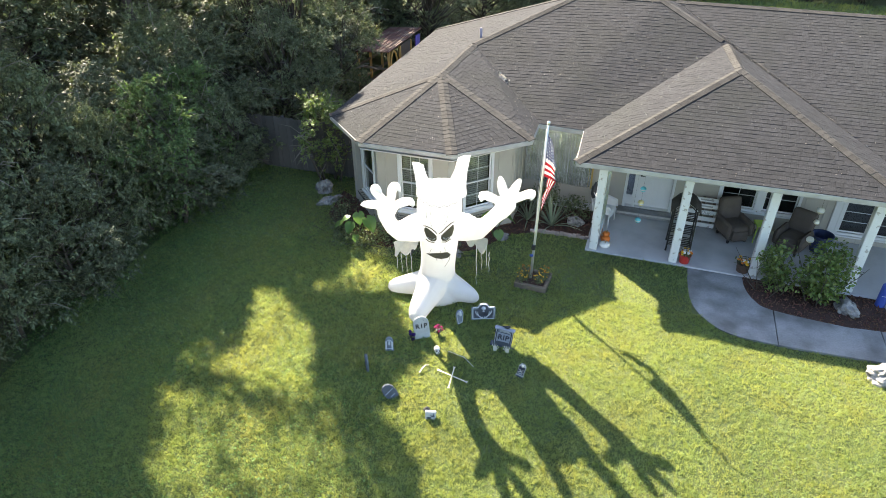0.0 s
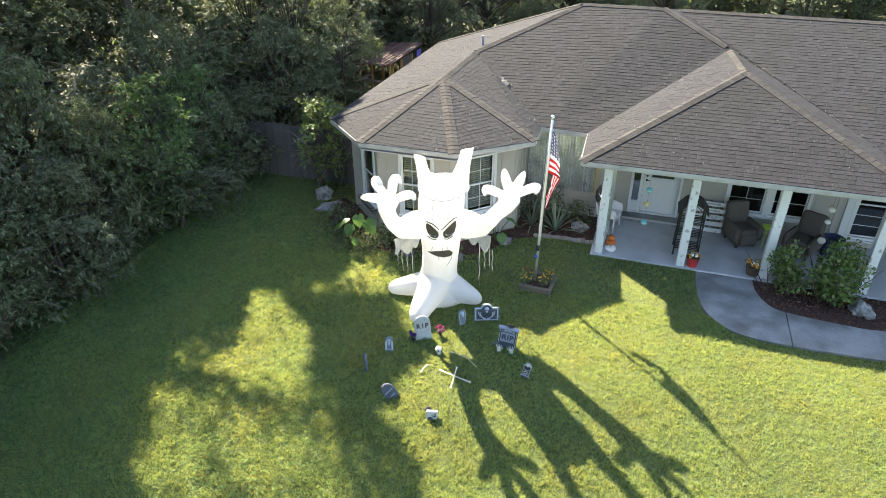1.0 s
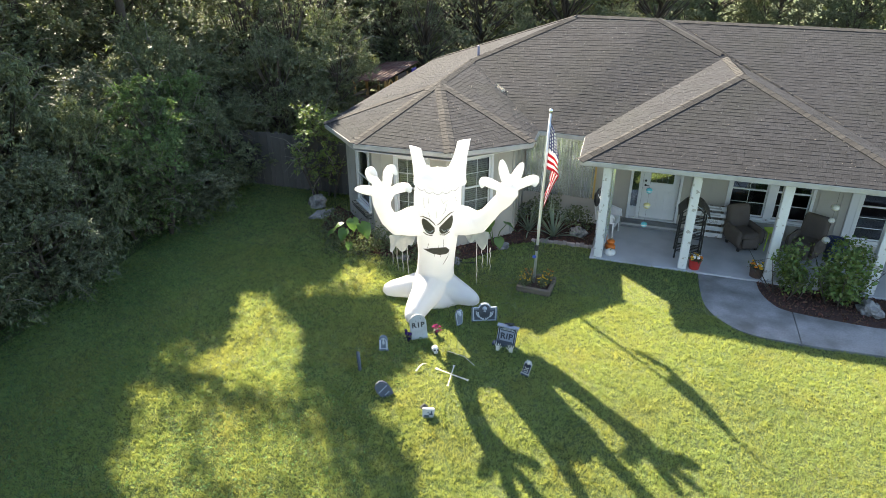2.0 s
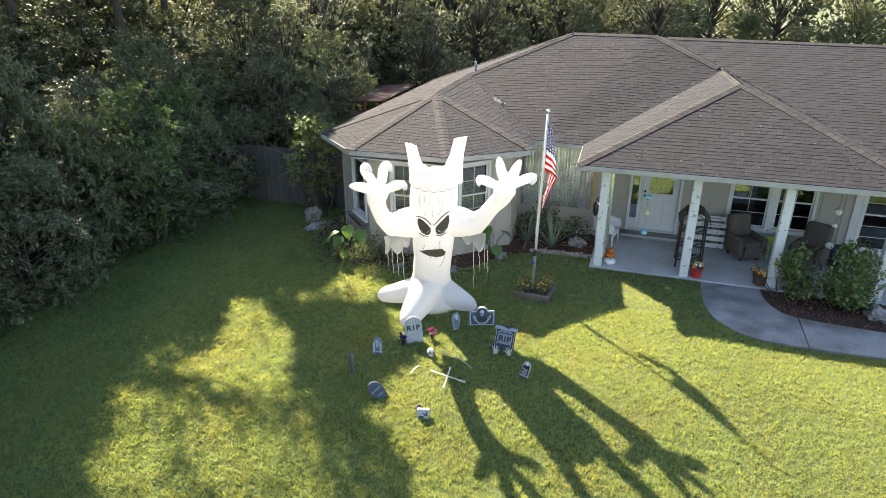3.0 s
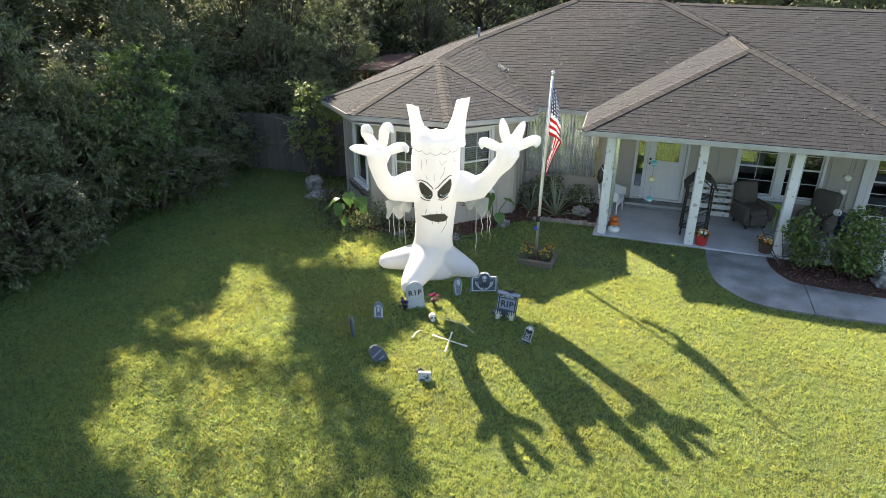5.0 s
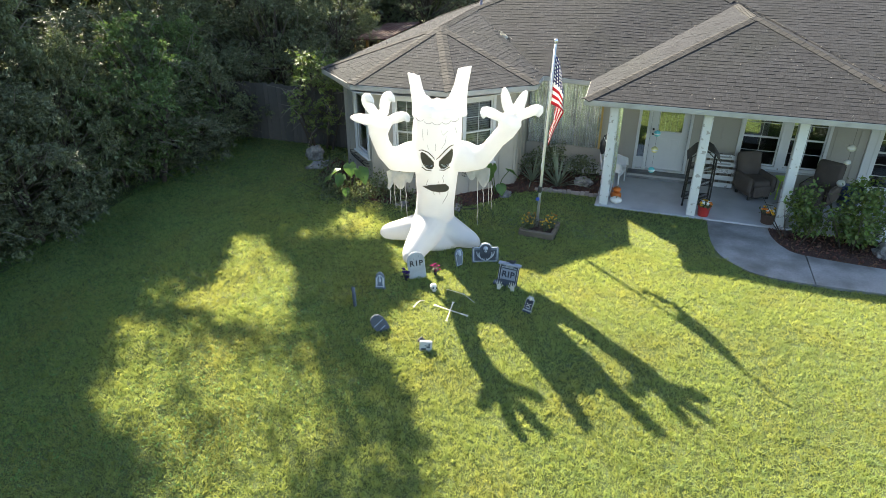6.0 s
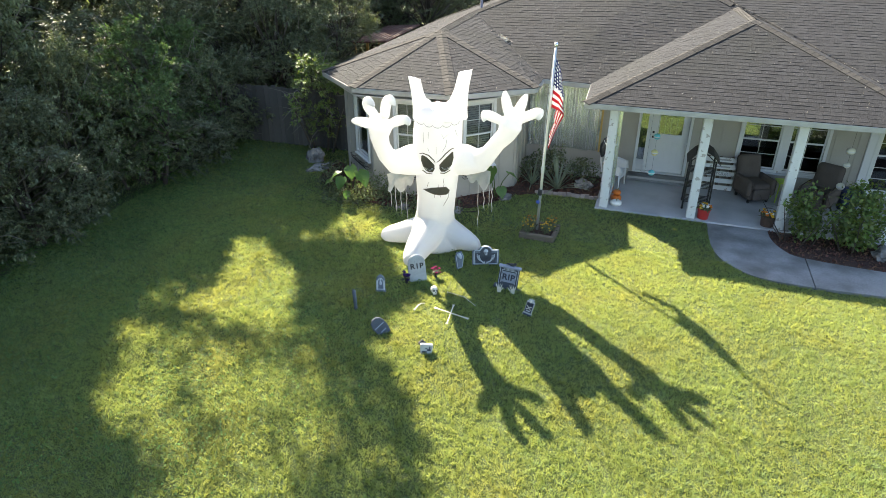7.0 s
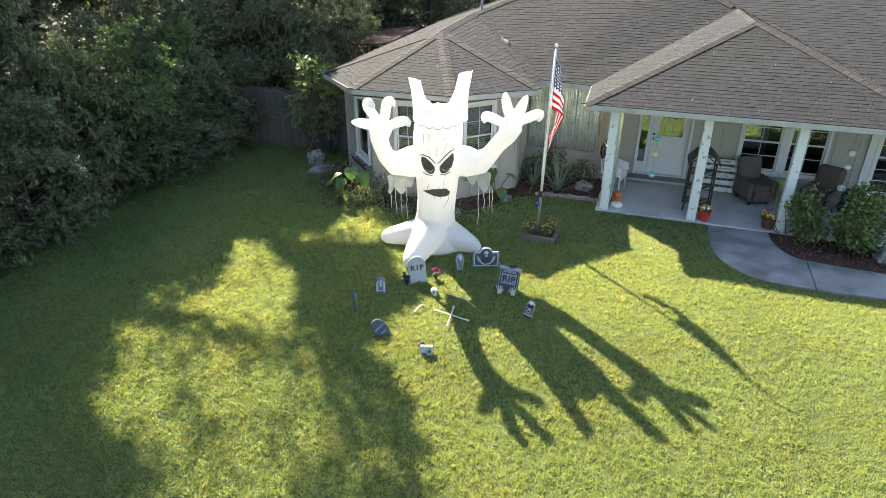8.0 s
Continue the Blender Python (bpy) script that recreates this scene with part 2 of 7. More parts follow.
def flag_material():
    """Thirteen stripes and a blue field with rows of stars, by the cloth's own coordinates."""
    m = bpy.data.materials.new("flag_cloth")
    m.use_nodes = True
    nt = m.node_tree
    n, l = nt.nodes, nt.links
    b = n["Principled BSDF"]
    b.inputs["Roughness"].default_value = 0.75
    uv = n.new("ShaderNodeUVMap")
    sep = n.new("ShaderNodeSeparateXYZ")
    l.new(uv.outputs[0], sep.inputs[0])

    def op(kind, a, c):
        q = n.new("ShaderNodeMath")
        q.operation = kind
        for i, s in enumerate((a, c)):
            if isinstance(s, (int, float)):
                q.inputs[i].default_value = s
            elif s is not None:
                l.new(s, q.inputs[i])
        return q.outputs[0]

    def mix(f, a, c):
        q = n.new("ShaderNodeMix")
        q.data_type = "RGBA"
        l.new(f, q.inputs["Factor"])
        for key, s in (("A", a), ("B", c)):
            if isinstance(s, tuple):
                q.inputs[key].default_value = (*s, 1)
            else:
                l.new(s, q.inputs[key])
        return q.outputs["Result"]

    u, v = sep.outputs[0], sep.outputs[1]
    stripe = op("LESS_THAN", op("FRACT", op("MULTIPLY", op("SUBTRACT", 1.0, v), 6.5), None), 0.5)
    canton = op("MULTIPLY", op("LESS_THAN", u, 0.40), op("GREATER_THAN", v, 0.4615))
    fu = op("SUBTRACT", op("FRACT", op("MULTIPLY", u, 12.5), None), 0.5)
    fv = op("SUBTRACT", op("FRACT", op("MULTIPLY", v, 13.5), None), 0.5)
    star = op("LESS_THAN", op("ADD", op("MULTIPLY", fu, fu), op("MULTIPLY", fv, fv)), 0.085)
    field = mix(star, (0.030, 0.035, 0.13), (0.78, 0.78, 0.76))
    bars = mix(stripe, (0.80, 0.79, 0.76), (0.50, 0.022, 0.040))
    col = mix(canton, bars, field)
    l.new(col, b.inputs["Base Color"])
    tr = n.new("ShaderNodeBsdfTranslucent")
    l.new(col, tr.inputs["Color"])
    ms = n.new("ShaderNodeMixShader")
    ms.inputs[0].default_value = 0.45
    l.new(b.outputs[0], ms.inputs[1])
    l.new(tr.outputs[0], ms.inputs[2])
    l.new(ms.outputs[0], n["Material Output"].inputs["Surface"])
    return m


M_FLAG = flag_material()

# ---------------------------------------------------------------- helpers for shapes


def thing(name, label, category, at=(0, 0, 0), rz=0.0, group="", kind=""):
    ob = new(name)
    ob.matrix_basis = pose(*at, 0, 0, rz)
    return tagged(ob, label, category, group, kind)


def part(name, bm, material, parent=None, label="", smooth=False, at=None):
    """Links a bmesh as one mesh object under a thing or a part."""
    if isinstance(bm, bpy.types.Mesh):
        me = bm
    else:
        me = bpy.data.meshes.new(name)
        bmesh.ops.recalc_face_normals(bm, faces=bm.faces)
        bm.to_mesh(me)
        bm.free()
    if not me.materials:
        me.materials.append(material)
    if smooth:
        me.polygons.foreach_set("use_smooth", [True] * len(me.polygons))
    ob = new(name, me)
    if parent is not None:
        ob.parent = parent
    if at is not None:
        ob.matrix_basis = at
    return tagged(ob, label)


def solid(name, bm, material, label, category="", kind="", group="", smooth=False, at=None):
    """A thing of one mesh."""
    ob = part(name, bm, material, None, label, smooth, at)
    return tagged(ob, label, category, group, kind)


def box(bm, c, s, m=None, bevel=0.0):
    r = bmesh.ops.create_cube(bm, size=1.0)
    vs = r["verts"]
    bmesh.ops.scale(bm, vec=s, verts=vs)
    if bevel:
        es = list({e for v in vs for e in v.link_edges})
        r2 = bmesh.ops.bevel(bm, geom=es, offset=bevel, segments=1, affect="EDGES")
        vs = list({v for f in r2["faces"] for v in f.verts} | {v for v in vs if v.is_valid})
    bmesh.ops.translate(bm, vec=c, verts=vs)
    if m is not None:
        bmesh.ops.transform(bm, matrix=m, verts=vs)
    return vs


def a_box(c, s, m=None, bevel=0.0):
    bm = bmesh.new()
    box(bm, c, s, m, bevel)
    return bm


def prism(bm, pts, z0, z1, m=None):
    """An upright prism over a closed outline of (x, y)."""
    lo = [bm.verts.new((x, y, z0)) for x, y in pts]
    hi = [bm.verts.new((x, y, z1)) for x, y in pts]
    k = len(pts)
    fs = [bm.faces.new(hi), bm.faces.new(lo[::-1])]
    for i in range(k):
        fs.append(bm.faces.new((lo[i], lo[(i + 1) % k], hi[(i + 1) % k], hi[i])))
    if m is not None:
        bmesh.ops.transform(bm, matrix=m, verts=lo + hi)
    return lo + hi


def tube(bm, pts, radii, seg=8, caps=True):
    """A round tube along points, with a radius at each."""
    pts = [Vector(p) for p in pts]
    if isinstance(radii, (int, float)):
        radii = [radii] * len(pts)
    rings = []
    side = None
    for i, p in enumerate(pts):
        d = (pts[min(i + 1, len(pts) - 1)] - pts[max(i - 1, 0)]).normalized()
        if side is None:
            side = d.orthogonal().normalized()
        side = (side - d * side.dot(d)).normalized()
        up = d.cross(side)
        rings.append([bm.verts.new(p + (side * math.cos(a) + up * math.sin(a)) * radii[i])
                      for a in (2 * math.pi * k / seg for k in range(seg))])
    for a, b in zip(rings, rings[1:]):
        for k in range(seg):
            bm.faces.new((a[k], a[(k + 1) % seg], b[(k + 1) % seg], b[k]))
    if caps:
        bm.faces.new(rings[0][::-1])
        bm.faces.new(rings[-1])
    return [v for r in rings for v in r]


def lathe(bm, profile, seg=16, at=(0, 0, 0), lobes=0, depth=0.0, m=None):
    """A turned body: profile of (radius, height); lobes give it ribs like a pumpkin's."""
    rings = []
    for r, z in profile:
        ring = []
        for k in range(seg):
            a = 2 * math.pi * k / seg
            f = 1 - depth * (0.5 + 0.5 * math.cos(lobes * a)) if lobes else 1
            ring.append(bm.verts.new((at[0] + r * f * math.cos(a), at[1] + r * f * math.sin(a), at[2] + z)))
        rings.append(ring)
    for a, b in zip(rings, rings[1:]):
        for k in range(seg):
            bm.faces.new((a[k], a[(k + 1) % seg], b[(k + 1) % seg], b[k]))
    bm.faces.new(rings[0][::-1])
    bm.faces.new(rings[-1])
    vs = [v for r in rings for v in r]
    if m is not None:
        bmesh.ops.transform(bm, matrix=m, verts=vs)
    return vs


def ball(bm, c, r, squash=(1, 1, 1), sub=2, rough=0.0, m=None):
    vs = bmesh.ops.create_icosphere(bm, subdivisions=sub, radius=1.0)["verts"]
    for v in vs:
        k = 1 + rough * noise.noise(v.co * 2.3 + Vector(c) * 3)
        v.co = Vector((v.co.x * squash[0], v.co.y * squash[1], v.co.z * squash[2])) * r * k
    bmesh.ops.translate(bm, vec=c, verts=vs)
    if m is not None:
        bmesh.ops.transform(bm, matrix=m, verts=vs)
    return vs


def poly_mesh(name, verts, size):
    """A mesh of loose faces, each of `size` corners, from an array of corners (fast)."""
    me = bpy.data.meshes.new(name)
    verts = np.asarray(verts, dtype=np.float32).reshape(-1, 3)
    k = len(verts)
    me.vertices.add(k)
    me.vertices.foreach_set("co", verts.ravel())
    me.loops.add(k)
    me.loops.foreach_set("vertex_index", np.arange(k, dtype=np.int32))
    me.polygons.add(k // size)
    me.polygons.foreach_set("loop_start", np.arange(0, k, size, dtype=np.int32))
    me.polygons.foreach_set("loop_total", np.full(k // size, size, dtype=np.int32))
    me.update(calc_edges=True)
    me.validate()
    return me


def leaf_quads(p, size, rng, up=0.4, aspect=0.5, out=None):
    """Corners of diamond leaves at points p: random turns, drawn towards `out` and up."""
    k = len(p)
    d = rng.normal(size=(k, 3))
    if out is not None:
        d += out * 0.9
    d[:, 2] += up - 0.5
    d /= np.linalg.norm(d, axis=1, keepdims=True) + 1e-9
    q = rng.normal(size=(k, 3))
    q[:, 2] *= 0.35
    s = np.cross(d, q)
    s /= np.linalg.norm(s, axis=1, keepdims=True) + 1e-9
    nrm = np.cross(d, s)
    ln = (size * rng.uniform(0.65, 1.35, k))[:, None]
    w = ln * aspect * 0.5
    a = p - d * ln * 0.5
    b = p + s * w + nrm * w * 0.35 + d * ln * 0.05
    c = p + d * ln * 0.5 - nrm * ln * 0.08
    e = p - s * w + nrm * w * 0.35 + d * ln * 0.05
    return np.stack([a, b, c, e], axis=1).reshape(-1, 3)


def leaf_ovals(p, size, rng, up=0.4, aspect=0.55, out=None):
    """Corners of pointed oval leaves, six to a leaf, cupped along the midrib."""
    k = len(p)
    d = rng.normal(size=(k, 3))
    if out is not None:
        d += out * 1.2
    d[:, 2] += up - 0.5
    d /= np.linalg.norm(d, axis=1, keepdims=True) + 1e-9
    q = rng.normal(size=(k, 3)) * 0.45
    q[:, 2] = 1.0
    s = np.cross(d, q)
    s /= np.linalg.norm(s, axis=1, keepdims=True) + 1e-9
    nrm = np.cross(s, d)
    ln = (size * rng.uniform(0.6, 1.35, k))[:, None]
    w = ln * aspect * 0.5
    cs = [p - d * ln * 0.5]
    for side, along in ((1, -0.16), (1, 0.18)):
        cs.append(p + side * s * w + nrm * w * 0.3 + d * ln * along)
    cs.append(p + d * ln * 0.5 - nrm * ln * 0.14)
    for side, along in ((-1, 0.18), (-1, -0.16)):
        cs.append(p + side * s * w + nrm * w * 0.3 + d * ln * along)
    return np.stack(cs, axis=1).reshape(-1, 3)


def leaf_blades(p, d, size, rng, aspect=0.36):
    """Corners of long leaves that grow from points p along ways d, bent down at the tip."""
    k = len(p)
    q = rng.normal(size=(k, 3)) * 0.35
    q[:, 2] += 1.0
    s = np.cross(d, q)
    s /= np.linalg.norm(s, axis=1, keepdims=True) + 1e-9
    ln = (size * rng.uniform(0.65, 1.3, k))[:, None]
    w = ln * aspect * 0.5
    droop = np.array([[0, 0, -1.0]]) * ln
    mid = p + d * ln * 0.5
    return np.stack([p, mid + s * w, p + d * ln + droop * 0.18, mid - s * w], axis=1).reshape(-1, 3)


def clump_points(centres, radii, count, rng, shell=0.55, flat=0.8):
    """Points for leaves in the outer shell of clumps, and the way outwards at each."""
    c = np.asarray(centres, float)
    r = np.asarray(radii, float)
    w = r ** 2
    idx = rng.choice(len(c), size=count, p=w / w.sum())
    d = rng.normal(size=(count, 3))
    d /= np.linalg.norm(d, axis=1, keepdims=True)
    rad = r[idx] * (shell + (1.08 - shell) * rng.random(count) ** 0.7)
    off = d * rad[:, None]
    off[:, 2] *= flat
    return c[idx] + off, d

# ---------------------------------------------------------------- ground, paths and beds
def eased(pts, n=4):
    """An open line with n smooth steps between its given points."""
    ends = [(2 * pts[0][0] - pts[1][0], 2 * pts[0][1] - pts[1][1]), *pts, (2 * pts[-1][0] - pts[-2][0], 2 * pts[-1][1] - pts[-2][1])]
    res = []
    for a, b, c, d in zip(ends, ends[1:], ends[2:], ends[3:]):
        for t in (k / n for k in range(n)):
            res.append(tuple(0.5 * (2 * b[i] + (c[i] - a[i]) * t + (2 * a[i] - 5 * b[i] + 4 * c[i] - d[i]) * t * t + (3 * b[i] - a[i] - 3 * c[i] + d[i]) * t ** 3) for i in range(2)))
    return res + [pts[-1]]


WALK_OUT = eased([(1.60, 14.36), (1.61, 13.67), (1.70, 12.95), (1.97, 12.43), (2.50, 12.05), (3.49, 11.98), (5.50, 12.05), (10.0, 12.2)])
WALK_IN = eased([(10.0, 13.4), (5.62, 13.12), (4.87, 13.06), (3.44, 13.20), (3.08, 13.46), (2.90, 13.90), (2.86, 14.36)])
BED_RIGHT = WALK_IN[::-1] + [(10.0, 18.2), (8.2, 18.2), (8.2, 14.36)]
BED_LEFT = [(-0.95, 14.95), (-2.30, 14.88), (-2.90, 14.55), (-3.60, 13.55), (-4.50, 13.00), (-5.80, 12.92), (-7.20, 13.15), (-8.10, 14.0), (-8.30, 15.4),
            (-7.73, 15.12), (-6.36, 13.75), (-4.44, 13.75), (-3.07, 15.12), (-3.07, 16.50), (-0.95, 16.50)]


def lawn_z(x, y):
    """Height of the lawn: highest by the house, falling away gently to the front."""
    rise = np.clip((y - 9.2) / 2.4, 0.0, 1.0) * np.clip((4.4 - x) / 3.4, 0.25, 1.0)
    u = 9.0 - y + 0.35 * (np.clip(x, -8.0, 3.0) + 1.0)
    fall = 0.165 * (u + np.sqrt(u * u + 0.1)) / 2
    return 0.065 * rise * rise * (3 - 2 * rise) - 0.9 * np.tanh(fall / 0.9)


def graded(*runs):
    """Grid lines from runs of (start, end, step)."""
    return [a + (b - a) * i / round((b - a) / step) for a, b, step in runs for i in range(round((b - a) / step))] + [runs[-1][1]]


def ground_mesh():
    bm = bmesh.new()
    xs, ys = graded((-260, -40, 20), (-40, -16, 3), (-16, 16, 0.5), (16, 40, 3), (40, 260, 20)), graded((-120, -40, 20), (-40, -12, 3), (-12, 13, 0.5), (13, 40, 3), (40, 400, 20))
    rows = [[bm.verts.new((x, y, float(lawn_z(x, y)))) for x in xs] for y in ys]
    for a, b in zip(rows, rows[1:]):
        for k in range(len(xs) - 1):
            bm.faces.new((a[k], a[k + 1], b[k + 1], b[k]))
    return bm


solid("ground", ground_mesh(), M_SOIL, "lawn soil under the grass, reaching to the horizon", "ground", "structure", smooth=True)


def sheet(name, outline, z0, z1, material, label, category):
    bm = bmesh.new()
    prism(bm, outline, z0, z1)
    return solid(name, bm, material, label, category, "structure")


def cut(outline, a, b, axis=0):
    """The part of an outline between a and b along an axis."""
    def half(pts, keep, lim):
        res = []
        for p, q in zip(pts, pts[1:] + pts[:1]):
            if keep(p):
                res.append(p)
            if keep(p) != keep(q):
                t = (lim - p[axis]) / (q[axis] - p[axis])
                res.append(tuple(p[i] + t * (q[i] - p[i]) for i in range(2)))
        return res
    return half(half(outline, lambda p: p[axis] >= a, a), lambda p: p[axis] <= b, b)


walkway = thing("walkway", "pale concrete garden walk that curves from the porch across the lawn", "path", kind="structure")
WALK = WALK_OUT + WALK_IN
for a, b in ((1.0, 3.455), (3.475, 5.60), (5.62, 7.7), (7.72, 10.0)):
    bm = bmesh.new()
    prism(bm, cut(WALK, a, b), -0.05, 0.066)
    part("slab", bm, M_CONCRETE, walkway)
sheet("mulch_bed", BED_RIGHT, -0.02, 0.055, M_MULCH_BASE, "planting bed of dark red-brown bark mulch before the porch", "bed")
sheet("mulch_bed", BED_LEFT, 0.0, 0.080, M_MULCH_BASE, "planting bed of dark red-brown bark mulch along the house", "bed")
bm = bmesh.new()
box(bm, (3.63, 15.60, 0.025), (9.14, 2.48, 0.15), None, 0.015)
solid("porch_floor", bm, M_SLAB, "smooth grey-painted concrete porch slab, a low step above the lawn", "floor", "structure")


def inside(pts, x, y):
    res = np.zeros(len(x), bool)
    for (ax, ay), (bx, by) in zip(pts, pts[1:] + pts[:1]):
        if ay != by:
            c = (ay > y) != (by > y)
            res ^= c & (x < (bx - ax) * (y - ay) / (by - ay) + ax)
    return res


def chips(outline, count, seed, top):
    """Loose bark chips over a bed."""
    rng = np.random.default_rng(seed)
    xs, ys = zip(*outline)
    p = np.stack([rng.uniform(min(xs), max(xs), count), rng.uniform(min(ys), max(ys), count), top + rng.uniform(-0.002, 0.025, count)], 1)
    p = p[inside(outline, p[:, 0], p[:, 1])]
    return leaf_quads(p, 0.07, rng, up=0.5, aspect=0.45)


for outline, seed, top in ((BED_LEFT, 3, 0.08), (BED_RIGHT, 4, 0.055)):
    solid("bark_mulch", poly_mesh("bark_mulch", chips(outline, 9000, seed, top), 4), M_MULCH, "loose dark red-brown bark chips lying on the bed", "mulch", "stuff")

HOUSE_PLAN = [(-7.73, 15.12), (-6.36, 13.75), (-4.44, 13.75), (-3.07, 15.12), (-3.07, 16.5), (-0.95, 16.5), (-0.95, 14.36), (10, 14.36), (13, 27), (-7.73, 24)]


def grass_mesh():
    rng = np.random.default_rng(11)
    sets = []
    for x0, x1, y0, y1, dens in ((-11.6, 8.5, 3.0, 8.0, 5000), (-11.8, 8.5, 8.0, 12.5, 4000), (-12.0, 1.7, 12.5, 18.0, 2100), (-15, -11.6, 0.0, 17, 250), (-12, 9, -3.0, 3.0, 700), (-16, 16, -9.0, -3.0, 160), (8.5, 14, 3.0, 12.0, 160), (0, 26, 36, 46.5, 90)):
        k = int((x1 - x0) * (y1 - y0) * dens)
        x, y = rng.uniform(x0, x1, k), rng.uniform(y0, y1, k)
        keep = ~(inside(WALK, x, y) | inside(BED_LEFT, x, y) | inside(BED_RIGHT, x, y) | inside(HOUSE_PLAN, x, y))
        keep &= ~((np.abs(x + 1.93) < 0.40) & (np.abs(y - 12.58) < 0.34))
        sets.append(np.stack([x[keep], y[keep]], 1))
    p = np.concatenate(sets)
    k = len(p)
    a = rng.uniform(0, 2 * np.pi, k)
    tuft = np.sin(p[:, 0] * 5.1 + np.sin(p[:, 1] * 3.3)) * np.sin(p[:, 1] * 4.7 + np.sin(p[:, 0] * 2.9))
    cell = np.floor(p / 0.075).astype(int)
    code = (cell[:, 0] * 7919 + cell[:, 1] * 104729) % 8192
    clump_h, clump_a = rng.uniform(0.45, 1.55, 8192)[code], rng.uniform(0, 2 * np.pi, 8192)[code]
    h = rng.uniform(0.022, 0.050, k) * (1 + 0.15 * tuft) * clump_h
    far = np.where(p[:, 1] > 30, 5.0, np.where(p[:, 1] < 3.0, 1.9, 1.0))
    h *= np.where(p[:, 1] > 30, 3.5, 1.0)
    w = rng.uniform(0.0050, 0.0086, k) * far
    lean = rng.uniform(0.45, 1.2, k) * h
    side = np.stack([np.cos(a), np.sin(a), np.zeros(k)], 1) * w[:, None]
    b = clump_a + rng.normal(0, 1.3, k)
    base = np.concatenate([p, lawn_z(p[:, 0], p[:, 1])[:, None]], 1)
    tip = base + np.stack([np.cos(b) * lean, np.sin(b) * lean, h], 1)
    return poly_mesh("grass", np.stack([base - side, base + side, tip], 1).reshape(-1, 3), 3)


solid("grass", grass_mesh(), M_GRASS, "thick coarse-bladed lawn grass, yellow-green where the sun falls", "grass", "stuff")


def weed_mesh():
    """Low broad leaves of creeping weeds among the grass, thicker towards the hedge."""
    rng = np.random.default_rng(19)
    k = 70000
    x, y = -12.0 + 8.5 * rng.random(k) ** 1.6, rng.uniform(3.0, 16.5, k)
    patch = np.sin(x * 1.7 + 1.3 * np.sin(y * 0.9)) * np.sin(y * 1.4 + np.sin(x * 1.1)) + rng.normal(0, 0.5, k)
    keep = (patch > -0.1) & ~(inside(BED_LEFT, x, y) | inside(HOUSE_PLAN, x, y))
    x, y = x[keep], y[keep]
    p = np.stack([x, y, lawn_z(x, y) + rng.uniform(0.020, 0.054, len(x))], 1)
    a = rng.uniform(0, 2 * np.pi, len(x))
    return poly_mesh("lawn_weeds", leaf_blades(p, np.stack([np.cos(a), np.sin(a), rng.uniform(-0.1, 0.5, len(x))], 1), 0.036, rng, 0.6), 4)


solid("lawn_weeds", weed_mesh(), M_WEED, "low deep green broad-leaved weeds creeping through the lawn", "weeds", "stuff")

# ---------------------------------------------------------------- the house
house = thing("house", "single-storey beige house with grey shingle hip roofs and white trim", "house", (-1.0, 20.0, 0.0))
TO_HOUSE = Matrix.Translation((1.0, -20.0, 0.0))


def hpart(name, bm, material, parent=None, label="", smooth=False):
    """A part of the house from world coordinates, under the house or one of its parts."""
    if isinstance(bm, bpy.types.Mesh):
        bm.transform(TO_HOUSE)
    else:
        bmesh.ops.transform(bm, matrix=TO_HOUSE, verts=bm.verts)
    return part(name, bm, material, parent or house, label, smooth)


V = {k: Vector(p) for k, p in dict(
    A=(-8.18, 14.85, 2.70), B=(-6.66, 13.38, 2.74), C=(-4.21, 13.30, 2.78), D=(-2.61, 14.88, 2.70), AP=(-5.50, 16.42, 3.60), BU=(-5.27, 18.90, 3.78),
    VB=(-2.68, 16.12, 2.64), PL=(-1.48, 16.12, 2.60), PC=(-1.38, 14.09, 2.655), PA=(2.10, 17.83, 4.02), PV=(1.84, 20.20, 4.03),
    RA=(-2.61, 21.63, 4.80), RB=(-0.13, 21.63, 4.79), R1=(0.30, 21.95, 4.72), R2=(14.0, 21.75, 4.62), E2=(14.0, 16.05, 2.57),
    PR=(5.65, 14.12, 2.64), PQ=(5.65, 16.09, 2.60), BL=(-8.30, 24.2, 2.66), BK=(-2.6, 27.4, 2.66), BJ=(14.0, 27.4, 2.66)).items()}
PLANES = [("A", "B", "AP"), ("B", "C", "AP"), ("C", "D", "AP"), ("D", "VB", "BU", "AP"), ("VB", "PL", "PV", "RB", "RA", "BU"), ("PC", "PA", "PV", "PL"),
          ("PC", "PR", "PA"), ("PR", "PQ", "PV", "PA"), ("RB", "PV", "R1"), ("PQ", "E2", "R2", "R1", "PV"), ("A", "AP", "BU", "BL"), ("BU", "RA", "BL")]
BACKS = [("RA", "BK", "BL"), ("RA", "RB", "R1", "BJ", "BK"), ("R1", "R2", "BJ")]


def plane_axes(poly):
    n = Vector((0, 0, 0))
    for p, q in zip(poly, poly[1:] + poly[:1]):
        n += p.cross(q)
    n.normalize()
    if n.z < 0:
        n = -n
    u = Vector((0, 0, 1)).cross(n).normalized()
    return u, n.cross(u).normalized(), n


